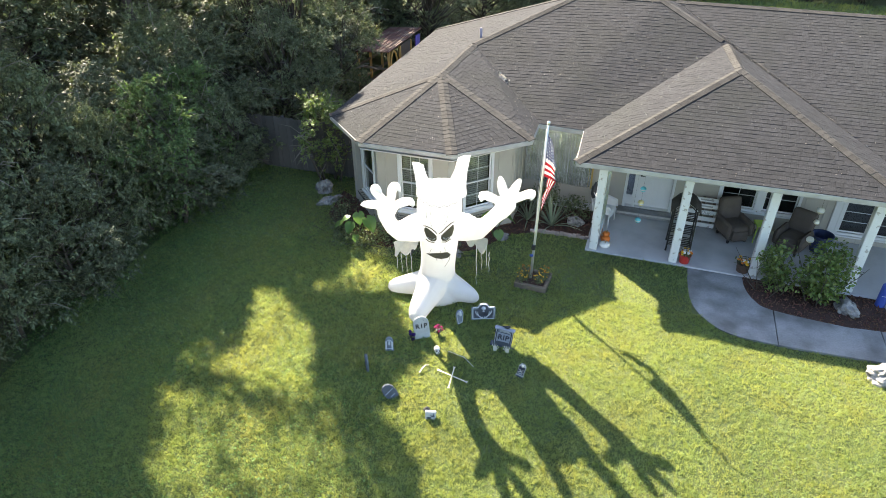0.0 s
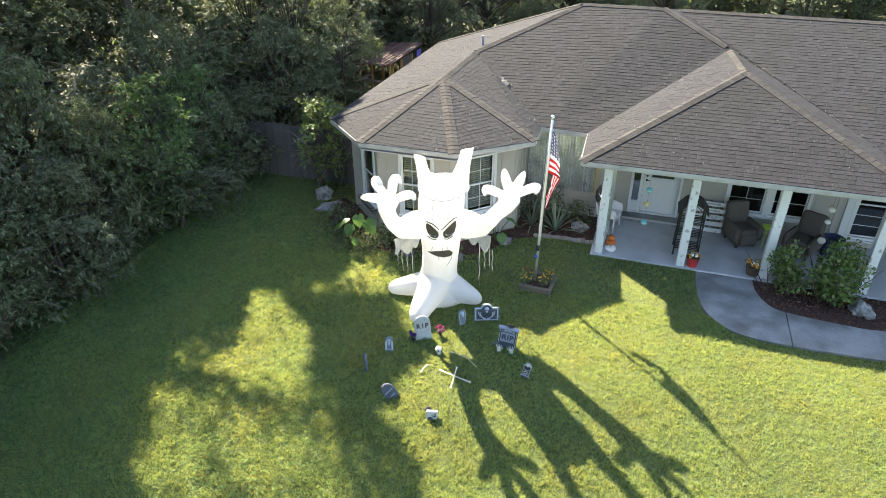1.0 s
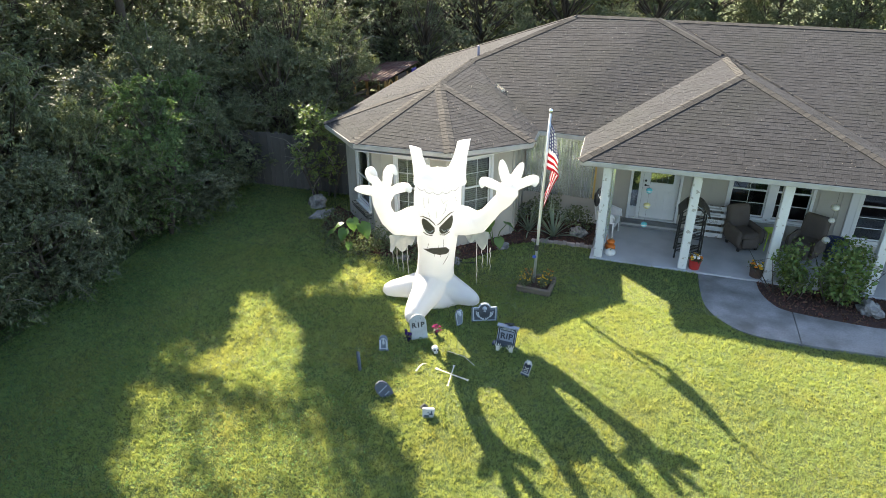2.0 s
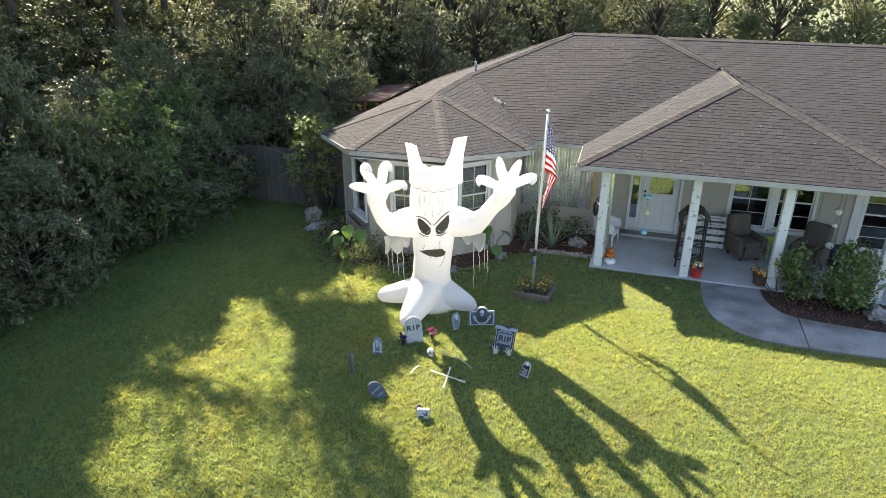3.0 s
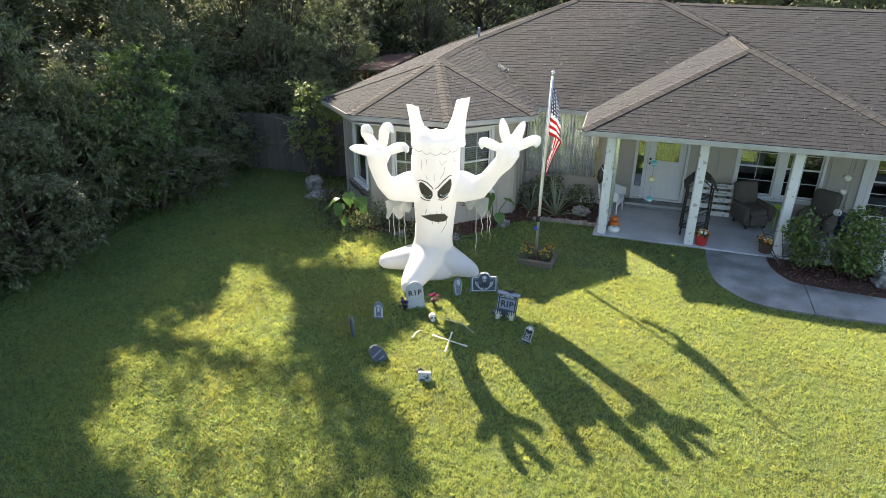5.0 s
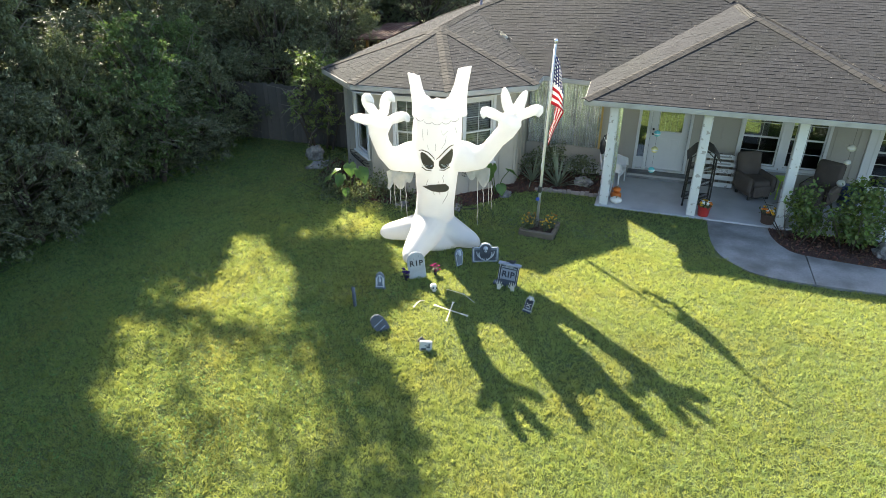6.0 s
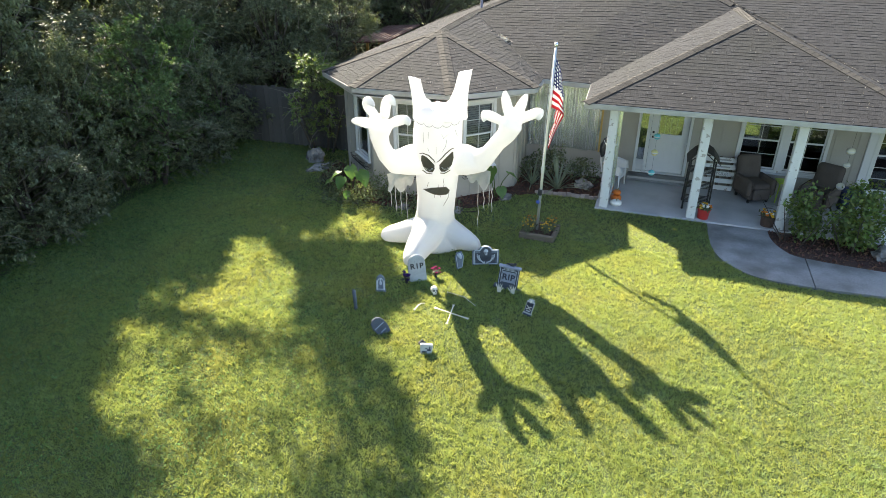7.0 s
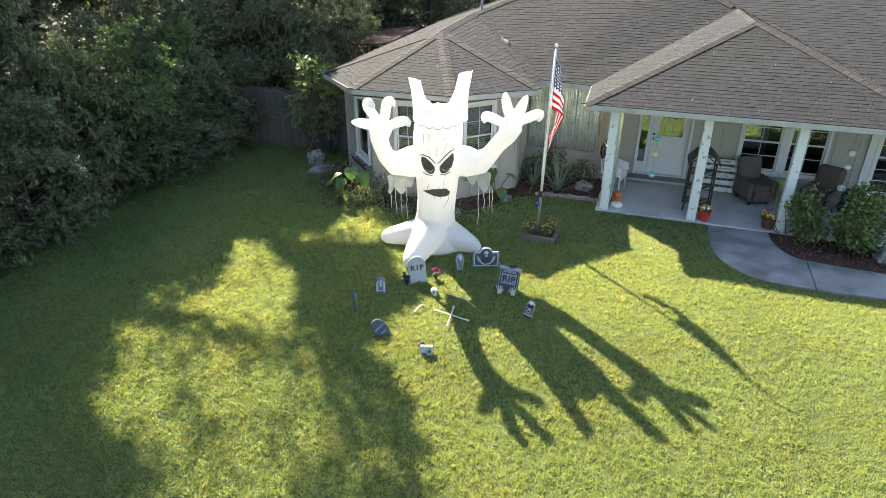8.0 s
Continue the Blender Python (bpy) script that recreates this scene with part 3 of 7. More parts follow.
bm = bmesh.new()
top = {k: bm.verts.new(p) for k, p in V.items()}
low = {k: bm.verts.new(p - Vector((0, 0, 0.05))) for k, p in V.items()}
edges = {}
for key in PLANES + BACKS:
    k = len(key)
    for i in range(1, k - 1):
        bm.faces.new((top[key[0]], top[key[i]], top[key[i + 1]]))
        bm.faces.new((low[key[0]], low[key[i + 1]], low[key[i]]))
    for i in range(k):
        e = (key[i], key[(i + 1) % k])
        edges[tuple(sorted(e))] = edges.get(tuple(sorted(e)), 0) + 1
for (i, j), count in edges.items():
    if count == 1:
        bm.faces.new((top[i], low[i], low[j], top[j]))
roof = hpart("roof", bm, M_ROOF_BASE, label="grey-brown asphalt shingle roof with hips and valleys, weathered")

EAVES = [("A", "B"), ("B", "C"), ("C", "D"), ("D", "VB"), ("VB", "PL"), ("PL", "PC"), ("PC", "PR"), ("PR", "PQ"), ("PQ", "E2"), ("BL", "A"), ("BK", "BL"), ("BJ", "BK")]
for a, b in EAVES:
    p, q = V[a] - Vector((0, 0, 0.016)), V[b] - Vector((0, 0, 0.016))
    d = (q - p)
    m = Matrix.Translation((p + q) / 2) @ d.to_track_quat("X", "Z").to_matrix().to_4x4()
    hpart("fascia", a_box((0, 0.0, -0.045), (d.length - 0.004, 0.035, 0.115), m, 0.006), M_WHITE)


def soffit(outline, z):
    bm = bmesh.new()
    prism(bm, outline, z, z + 0.02)
    hpart("soffit", bm, M_SOFFIT)


soffit([(-8.13, 14.88), (-6.62, 13.37), (-4.23, 13.37), (-2.65, 14.9), (-2.65, 16.12), (-1.55, 16.12), (-1.55, 23.6), (-7.95, 23.6)], 2.56)
hpart("ceiling", a_box((4.4, 15.62, 2.51), (11.7, 2.25, 0.02)), M_CEIL)


def wall_part(p0, p1, z0, z1, openings, thick=0.14, battens=0.42, name="wall"):
    """A wall from p0 to p1 (its outer face on the right-hand side), with openings (from, to, sill, head) right through it, and board battens."""
    p0, p1 = Vector((*p0, 0)), Vector((*p1, 0))
    d = p1 - p0
    ln = d.length
    m = Matrix.Translation(p0) @ Matrix.Rotation(math.atan2(d.y, d.x), 4, "Z")
    bm = bmesh.new()
    xs = sorted({0.0, ln, *[o[0] for o in openings], *[o[1] for o in openings]})
    zs = sorted({z0, z1, *[o[2] for o in openings], *[o[3] for o in openings]})
    vs = {(i, j): bm.verts.new((x, 0, z)) for i, x in enumerate(xs) for j, z in enumerate(zs)}
    for i in range(len(xs) - 1):
        for j in range(len(zs) - 1):
            cx, cz = (xs[i] + xs[i + 1]) / 2, (zs[j] + zs[j + 1]) / 2
            if not any(o[0] < cx < o[1] and o[2] < cz < o[3] for o in openings):
                bm.faces.new((vs[i, j], vs[i + 1, j], vs[i + 1, j + 1], vs[i, j + 1]))
    r = bmesh.ops.extrude_face_region(bm, geom=list(bm.faces))
    bmesh.ops.translate(bm, vec=(0, thick, 0), verts=[g for g in r["geom"] if isinstance(g, bmesh.types.BMVert)])
    bmesh.ops.transform(bm, matrix=m, verts=bm.verts)
    w = hpart(name, bm, M_SIDING)
    s = battens * 0.5
    while battens and s < ln:
        spans = [(z0, z1)]
        for o in openings:
            if o[0] - 0.09 <= s <= o[1] + 0.09:
                spans = [(z0, o[2] - 0.09), (o[3] + 0.09, z1)]
        for za, zb in spans:
            if zb - za > 0.1:
                hpart("batten", a_box((s, -0.009, (za + zb) / 2), (0.045, 0.018, zb - za), m), M_SIDING, w)
        s += battens
    return m


def window_part(m, x0, x1, z0, z1, cols=2, rows=2, blinds=0.0, sill=True, upper=None):
    """A double-hung window in a wall's own axes: casing, two sashes, panes, glazing bars, blinds behind."""
    w, h = x1 - x0, z1 - z0
    bm = bmesh.new()
    cw = 0.075
    for c, s in (((x0 + cw / 2 - 0.04, -0.012, (z0 + z1) / 2), (cw, 0.05, h + 0.08)), ((x1 - cw / 2 + 0.04, -0.012, (z0 + z1) / 2), (cw, 0.05, h + 0.08)),
                 (((x0 + x1) / 2, -0.012, z1 + 0.005), (w - 0.07, 0.05, 0.07)), (((x0 + x1) / 2, -0.012, z0 - 0.005), (w - 0.07, 0.05, 0.07))):
        box(bm, c, s, m, 0.006)
    win = hpart("window", bm, M_FRAME, label="white double-hung window with divided panes")
    if sill:
        hpart("sill", a_box(((x0 + x1) / 2, -0.03, z0 - 0.06), (w + 0.14, 0.10, 0.04), m, 0.008), M_FRAME, win)
    mid = (z0 + z1) / 2
    for za, zb, y in ((z0 + 0.03, mid + 0.02, 0.035), (mid - 0.02, z1 - 0.03, 0.015)):
        bm = bmesh.new()
        for c, s in (((x0 + 0.055, y, (za + zb) / 2), (0.04, 0.03, zb - za)), ((x1 - 0.055, y, (za + zb) / 2), (0.04, 0.03, zb - za)),
                     (((x0 + x1) / 2, y, za + 0.02), (w - 0.15, 0.03, 0.04)), (((x0 + x1) / 2, y, zb - 0.02), (w - 0.15, 0.03, 0.04))):
            box(bm, c, s, m, 0.004)
        hpart("sash", bm, M_FRAME, win)
        g = hpart("pane", a_box(((x0 + x1) / 2, y + 0.004, (za + zb) / 2), (w - 0.14, 0.006, zb - za - 0.07), m), upper if upper and y < 0.02 else M_GLASS, win)
        for i in range(1, cols):
            hpart("glazing_bar", a_box((x0 + 0.07 + (w - 0.14) * i / cols, y - 0.004, (za + zb) / 2), (0.014, 0.01, zb - za - 0.08), m), M_FRAME, win)
        for j in range(1, rows):
            hpart("glazing_bar", a_box(((x0 + x1) / 2, y - 0.005, za + 0.04 + (zb - za - 0.08) * j / rows), (w - 0.15, 0.01, 0.014), m), M_FRAME, win)
    if blinds:
        bm = bmesh.new()
        k = int((h - 0.1) * blinds / 0.055)
        for i in range(k):
            box(bm, ((x0 + x1) / 2, 0.10, z1 - 0.06 - i * 0.055), (w - 0.12, 0.005, 0.046), m @ pose(0, 0, 0))
        hpart("blind", bm, M_BLIND, win, "half-open grey slatted blind")
    return win


WZ = 2.57
# the bay: five walls of half an octagon
wall_part((-7.73, 23.75), (-7.73, 15.12), 0.0, WZ, [])
m = wall_part((-7.73, 15.12), (-6.36, 13.75), 0.0, WZ, [(0.80, 1.66, 0.80, 2.32)])
window_part(m, 0.80, 1.66, 0.80, 2.32, 1, 1, 0.0)
m = wall_part((-6.36, 13.75), (-4.44, 13.75), 0.0, WZ, [(0.60, 1.46, 0.80, 2.42)])
window_part(m, 0.60, 1.46, 0.80, 2.42, 3, 2, 1.0)
m = wall_part((-4.44, 13.75), (-3.07, 15.12), 0.0, WZ, [(0.44, 1.26, 0.84, 2.40)])
window_part(m, 0.44, 1.26, 0.84, 2.40, 2, 2, 1.0)
wall_part((-3.07, 15.12), (-3.07, 16.50), 0.0, WZ, [])
wall_part((-3.07, 16.50), (-0.95, 16.50), 0.0, WZ, [], battens=0)
wall_part((-0.953, 16.645), (-0.953, 16.935), 0.0, 2.5, [], battens=0)
# the porch wall: door with side light, then a wide window
PW = 16.80
m = wall_part((-0.95, PW), (4.98, PW), 0.0, 2.5, [(0.70, 2.02, 0.25, 2.33), (3.16, 5.10, 0.64, 2.16)], battens=0.5)
window_part(m, 3.16, 4.10, 0.64, 2.16, 2, 2, upper=M_GLASS_COATED)
window_part(m, 4.22, 5.10, 0.64, 2.16, 2, 2, upper=M_GLASS_COATED)
hpart("mullion", a_box((4.16, 0.02, 1.40), (0.10, 0.11, 1.50), m, 0.006), M_FRAME)
m2 = wall_part((4.98, PW), (9.0, PW), 0.0, 2.5, [(0.20, 1.55, 0.35, 2.2)], battens=0.5)
win = window_part(m2, 0.20, 1.55, 0.35, 2.2, 1, 3)
hpart("corner_board", a_box((0.07, -0.02, 1.25), (0.17, 0.05, 2.49), m2, 0.006), M_FRAME)
wall_part((9.0, PW), (13.6, PW), 0.0, WZ, [])
wall_part((13.6, PW), (13.6, 26.9), 0.0, WZ, [], battens=0)
wall_part((13.6, 26.9), (-2.6, 26.9), 0.0, WZ, [], battens=0)
wall_part((-2.6, 26.9), (-7.73, 23.75), 0.0, WZ, [], battens=0)
hpart("foundation", a_box((-2.0, 16.47, 0.16), (2.1, 0.05, 0.32)), M_STUCCO)
# floor and back partition behind the windows, near black to paint the rooms' shade
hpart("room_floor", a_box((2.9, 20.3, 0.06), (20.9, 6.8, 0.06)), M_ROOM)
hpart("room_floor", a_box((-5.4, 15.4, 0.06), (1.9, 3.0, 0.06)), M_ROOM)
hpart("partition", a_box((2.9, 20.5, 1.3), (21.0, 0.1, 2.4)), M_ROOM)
hpart("ceiling", a_box((2.9, 20.3, 2.535), (20.9, 6.8, 0.03)), M_CEIL)


def door_part(m):
    """Front door in the porch wall's axes: frame, slab with glass above two panels, side light, step."""
    bm = bmesh.new()
    for c, s in (((0.735, 0.0, 1.29), (0.07, 0.16, 2.08)), ((0.985, 0.0, 1.29), (0.09, 0.16, 2.08)), ((1.985, 0.0, 1.29), (0.07, 0.16, 2.08)),
                 ((1.36, 0.0, 2.345), (1.32, 0.16, 0.07)), ((1.36, 0.0, 0.265), (1.18, 0.16, 0.03))):
        box(bm, c, s, m, 0.006)
    frame_ob = hpart("door_frame", bm, M_FRAME, label="white front door frame with a narrow side light")
    bm = bmesh.new()
    x0, x1, z0, z1 = 1.035, 1.945, 0.285, 2.305
    gx0, gx1, gz0, gz1 = 1.22, 1.79, 1.30, 2.12
    y = 0.05
    for a, b, c, d in ((x0, gx0, z0, z1), (gx1, x1, z0, z1), (gx0, gx1, z0, gz0), (gx0, gx1, gz1, z1)):
        box(bm, ((a + b) / 2, y, (c + d) / 2), (b - a, 0.045, d - c), m)
    for px in (1.28, 1.60):
        for inset, dep in ((0.0, 0.012), (0.035, 0.02)):
            box(bm, (px + 0.075, y - 0.022, 0.80), (0.19 - inset * 2, dep, 0.62 - inset * 2), m, 0.004)
    slab = hpart("door", bm, M_FRAME, label="closed white panelled front door with a glazed upper half")
    hpart("pane", a_box(((gx0 + gx1) / 2, y, (gz0 + gz1) / 2), (gx1 - gx0, 0.01, gz1 - gz0), m), M_GLASS_COATED, slab)
    for i in range(1, 4):
        hpart("glazing_bar", a_box((gx0 + (gx1 - gx0) * i / 4, y - 0.012, (gz0 + gz1) / 2), (0.008, 0.006, gz1 - gz0), m), M_BLIND, slab)
    bm = bmesh.new()
    tube(bm, [m @ Vector((1.10, 0.03, 1.22)), m @ Vector((1.10, -0.03, 1.22))], 0.025, 10)
    tube(bm, [m @ Vector((1.10, -0.03, 1.22)), m @ Vector((1.20, -0.035, 1.22))], 0.012, 8)
    tube(bm, [m @ Vector((1.10, 0.03, 1.34)), m @ Vector((1.10, -0.01, 1.34))], 0.028, 10)
    hpart("door_handle", bm, M_IRON, slab, "dark metal lever handle and lock", True)
    hpart("side_panel", a_box((0.855, 0.05, 0.42), (0.17, 0.04, 0.30), m, 0.004), M_FRAME, frame_ob)
    hpart("pane", a_box((0.855, 0.05, 1.44), (0.17, 0.01, 1.74), m), M_GLASS_COATED, frame_ob)


door_part(m)
hpart("door_step", a_box((0.38, 16.62, 0.165), (1.46, 0.34, 0.13), None, 0.012), M_CONCRETE, label="low grey step with a white edge")
hpart("step_edge", a_box((0.38, 16.44, 0.20), (1.46, 0.02, 0.05), None, 0.004), M_WHITE)

# beam and posts of the porch
hpart("beam", a_box((3.35, 14.42, 2.535), (8.6, 0.14, 0.11), None, 0.008), M_WHITE)
for x in (-0.75, 1.22, 3.08, 5.16, 7.20):
    bm = bmesh.new()
    box(bm, (x, 14.51, 1.29), (0.195, 0.195, 2.38), None, 0.014)
    hpart("porch_post", bm, M_CHIPPED, label="square porch post in chipped white paint")
hpart("porch_post", a_box((-0.84, 15.65, 1.30), (0.12, 0.12, 2.4), None, 0.01), M_CHIPPED)

# corrugated sheets: one on the recessed wall, a narrow one closing the porch side behind its corner post


def corrugated(p0, p1, z0, z1, label):
    p0, p1 = Vector((*p0, 0)), Vector((*p1, 0))
    d = (p1 - p0).normalized()
    nrm = Vector((d.y, -d.x, 0))
    ln = (p1 - p0).length
    k = int(ln / 0.0117)
    bm = bmesh.new()
    prev = None
    for i in range(k + 1):
        s = ln * i / k
        p = p0 + d * s + nrm * 0.024 * math.sin(2 * math.pi * s / 0.085)
        zb = z0 + 0.012 * math.sin(7 * s)
        cur = [bm.verts.new((p.x, p.y, z)) for z in (zb, z1)] + [bm.verts.new((p.x - nrm.x * 0.004, p.y - nrm.y * 0.004, z)) for z in (zb, z1)]
        if prev:
            bm.faces.new((prev[0], cur[0], cur[1], prev[1]))
            bm.faces.new((prev[3], cur[3], cur[2], prev[2]))
            bm.faces.new((prev[0], prev[2], cur[2], cur[0]))
        prev = cur
    return hpart("corrugated_panel", bm, M_TIN, label=label)


corrugated((-3.05, 16.45), (-1.18, 16.45), 0.80, 2.55, "galvanised corrugated metal sheet fixed to the wall")
corrugated((-0.69, 14.63), (-0.60, 15.12), 0.12, 2.40, "narrow corrugated sheet closing the porch side behind the post")
hpart("edge_board", a_box((-1.15, 16.46, 1.66), (0.045, 0.05, 1.75)), M_YELLOWWOOD)

# plumbing vent by the hip
bm = bmesh.new()
tube(bm, [(-5.27, 19.60, 3.6), (-5.27, 19.60, 4.08)], 0.038, 10)
hpart("roof_vent", bm, M_PVC, label="short lavender-grey pipe vent")

# ---------------------------------------------------------------- woods


def crown_clumps(rng, height, radius, low, count):
    """Clump centres of an uneven crown between `low` and `height`, with sprays that stick out of it."""
    cs, rs = [], []
    bulge = [(rng.uniform(0, 6.28), rng.uniform(0.15, 0.95), rng.uniform(-0.35, 0.45)) for _ in range(7)]
    for i in range(count):
        t = rng.random()
        a = rng.uniform(0, 2 * math.pi)
        k = 1.0
        for ba, bt, amp in bulge:
            k += amp * math.exp(-((t - bt) / 0.18) ** 2) * max(0.0, math.cos(a - ba)) ** 2
        prof = math.sin(math.pi * min(0.98, (0.06 + 0.92 * t) if low < 1 else (0.14 + 0.84 * t))) ** 0.6 * k
        d = radius * prof * math.sqrt(rng.uniform(0.2, 1.0)) * rng.uniform(0.75, 1.15)
        cs.append((d * math.cos(a), d * math.sin(a), low + (height - low) * t))
        rs.append(rng.choice((0.20, 0.28, 0.38, 0.52)) * rng.uniform(0.8, 1.15) * (0.6 + radius * 0.22))
    return cs, rs


def sprig_points(centres, radii, count, rng):
    """Leaves in whorls along twigs that reach outwards and up from each clump: their places and ways."""
    c, r = np.asarray(centres, float), np.asarray(radii, float)
    per = 15
    n = count // per
    idx = rng.choice(len(c), size=n, p=r / r.sum())
    d = rng.normal(size=(n, 3))
    d += 0.8 * c[idx] / (np.linalg.norm(c[idx], axis=1, keepdims=True) + 1e-9)
    d[:, 2] += 0.45
    d /= np.linalg.norm(d, axis=1, keepdims=True)
    ln = r[idx] * rng.uniform(0.55, 1.5, n)
    t = np.sort(rng.uniform(0.35, 1.0, (n, per)) ** 0.7, axis=1)
    base = c[idx] + d * (r[idx] * 0.25)[:, None]
    p = base[:, None] + d[:, None] * (ln[:, None] * t)[..., None]
    p[..., 2] -= 0.22 * ln[:, None] * t ** 2
    side = rng.normal(size=(n, per, 3))
    side -= d[:, None] * (side * d[:, None]).sum(-1, keepdims=True)
    side /= np.linalg.norm(side, axis=2, keepdims=True)
    way = side + d[:, None] * (0.35 + 0.5 * t[..., None])
    way /= np.linalg.norm(way, axis=2, keepdims=True)
    return p.reshape(-1, 3), way.reshape(-1, 3)


def tree(name, label, category, seed, height, radius, low, clumps, leaves, size, material, at=(0, 0, 0), rz=0.0, group="", trunk_r=0.12, stems=1, oval=False, sprigs=False):
    """Trunk with limbs to the clumps, and a crown of single leaves with gaps."""
    rng = random.Random(seed)
    nrng = np.random.default_rng(seed)
    ob = thing(name, label, category, at, rz, group)
    cs, rs = crown_clumps(rng, height, radius, low, clumps)
    tops = []
    for s in range(stems):
        a = rng.uniform(0, 6.28)
        r0 = 0.0 if stems == 1 else 0.25
        base = Vector((r0 * math.cos(a), r0 * math.sin(a), -0.05))
        top = Vector((rng.uniform(-0.3, 0.3) + r0 * 3 * math.cos(a), rng.uniform(-0.3, 0.3) + r0 * 3 * math.sin(a), height * rng.uniform(0.62, 0.8)))
        pts = [base.lerp(top, t) + Vector((rng.uniform(-1, 1), rng.uniform(-1, 1), 0)) * 0.05 * height * 0.2 * (t > 0) for t in (0, 0.25, 0.5, 0.75, 1)]
        bm = bmesh.new()
        tube(bm, pts, [trunk_r * f for f in (1.25, 1.0, 0.8, 0.55, 0.25)], 8)
        tops.append(pts)
        part("trunk" if stems == 1 else "stem", bm, M_BARK, ob, smooth=True)
    bm = bmesh.new()
    for i, c in enumerate(cs):
        if i % 2:
            continue
        pts = rng.choice(tops)
        c = Vector(c)
        h = min(max(c.z * 0.6, 0.2), pts[-1].z * 0.95)
        f = h / pts[-1].z * 4
        st = pts[int(min(3, f))].lerp(pts[int(min(3, f)) + 1], f - int(min(3, f)))
        mid = st.lerp(c, 0.55) + Vector((0, 0, -0.05 * (c - st).length))
        tube(bm, [st, mid, c], [trunk_r * 0.38, trunk_r * 0.24, trunk_r * 0.08], 5)
    tagged(part("limb_work", bm, M_BARK, ob, smooth=True), kind="stuff")
    p, d = sprig_points(cs, rs, leaves, nrng) if sprigs else clump_points(cs, rs, leaves, nrng, 0.35)
    p[:, 2] = np.maximum(p[:, 2], 0.06)
    if sprigs:
        bm = bmesh.new()
        for _ in range(26):
            st = Vector(cs[rng.randrange(len(cs))])
            way = Vector((st.x, st.y, rng.uniform(-0.2, 0.9))).normalized()
            ln = rng.uniform(0.5, 1.1)
            tube(bm, [st, st + way * ln * 0.5 + Vector((0, 0, 0.10)), st + way * ln + Vector((0, 0, -0.05))], [0.010, 0.007, 0.003], 4)
        tagged(part("twig_work", bm, M_TWIG, ob), kind="stuff")
        mesh = poly_mesh("crown", leaf_blades(p, d, size, nrng), 4)
    else:
        mesh = poly_mesh("crown", leaf_ovals(p, size, nrng, 0.5, 0.55, d), 6) if oval else poly_mesh("crown", leaf_quads(p, size, nrng, 0.35, 0.5, d), 4)
    part("crown", mesh, material, ob)
    return ob


def again(ob, x, y, rz, s=1.0, sz=None):
    return copy_thing(ob, pose(x, y, 0, 0, 0, rz) @ Matrix.Diagonal((s, s, sz or s, 1)))


prng = random.Random(21)
HEDGE = "dense leafy shrub of the shady hedge along the lawn, deep green"
hedge = [tree("hedge_shrub", HEDGE, "shrub", 31 + i, 3.3, 1.45, 0.25, 84, 24000, 0.088, M, (-40 - 5 * i, -40, 0), 0, "hedge along the lawn", 0.045, 4, sprigs=True)
         for i, M in enumerate((M_LEAF, M_LEAF_DARK, M_LEAF))]
TALL = "tall broad-leaved tree standing in the dark wood"
tall = [tree("tree", TALL, "tree", 51 + i, 9.0, 2.8, 0.5, 150, 21000, 0.15, M, (-40 - 8 * i, -60, 0), 0, "trees of the wood", 0.17, 1, sprigs=True)
        for i, M in enumerate((M_LEAF_DARK, M_LEAF, M_LEAF_DARK))]


def place_first(obs):
    used = set()

    def put(i, x, y, rz, s=1.0, sz=None):
        ob = obs[i % len(obs)]
        if i % len(obs) not in used:
            used.add(i % len(obs))
            ob.matrix_basis = pose(x, y, 0, 0, 0, rz) @ Matrix.Diagonal((s, s, sz or s, 1))
            return ob
        return again(ob, x, y, rz, s, sz)
    return put


put_hedge = place_first(hedge)
i = 0
for row_x, step, s in ((-12.15, 1.45, 0.95), (-13.9, 1.7, 1.45), (-15.6, 2.0, 1.25)):
    y = 3.2
    while y < 17.5:
        put_hedge(i, row_x + prng.uniform(-0.25, 0.25), y + prng.uniform(-0.2, 0.2), prng.uniform(0, 360), s * prng.uniform(0.85, 1.15), (s if y < 10.8 else 0.8 * s) * prng.uniform(0.9, 1.16))
        i += 1
        y += step
for x, y, s in ((-17.6, 5.0, 1.8), (-17.8, 8.0, 1.9), (-18.0, 11.2, 1.9), (-17.9, 14.6, 1.8), (-16.8, 17.8, 1.7), (-19.8, 6.5, 2.2), (-20.2, 11.0, 2.3), (-20.0, 16.5, 2.2), (-18.5, 20.5, 1.9),
                (-15.4, 19.6, 1.7), (-13.4, 21.8, 1.7), (-16.6, 26.0, 2.0), (-13.6, 28.5, 1.8)):
    put_hedge(i, x, y, prng.uniform(0, 360), s, s * prng.uniform(0.72, 0.92))
    i += 1
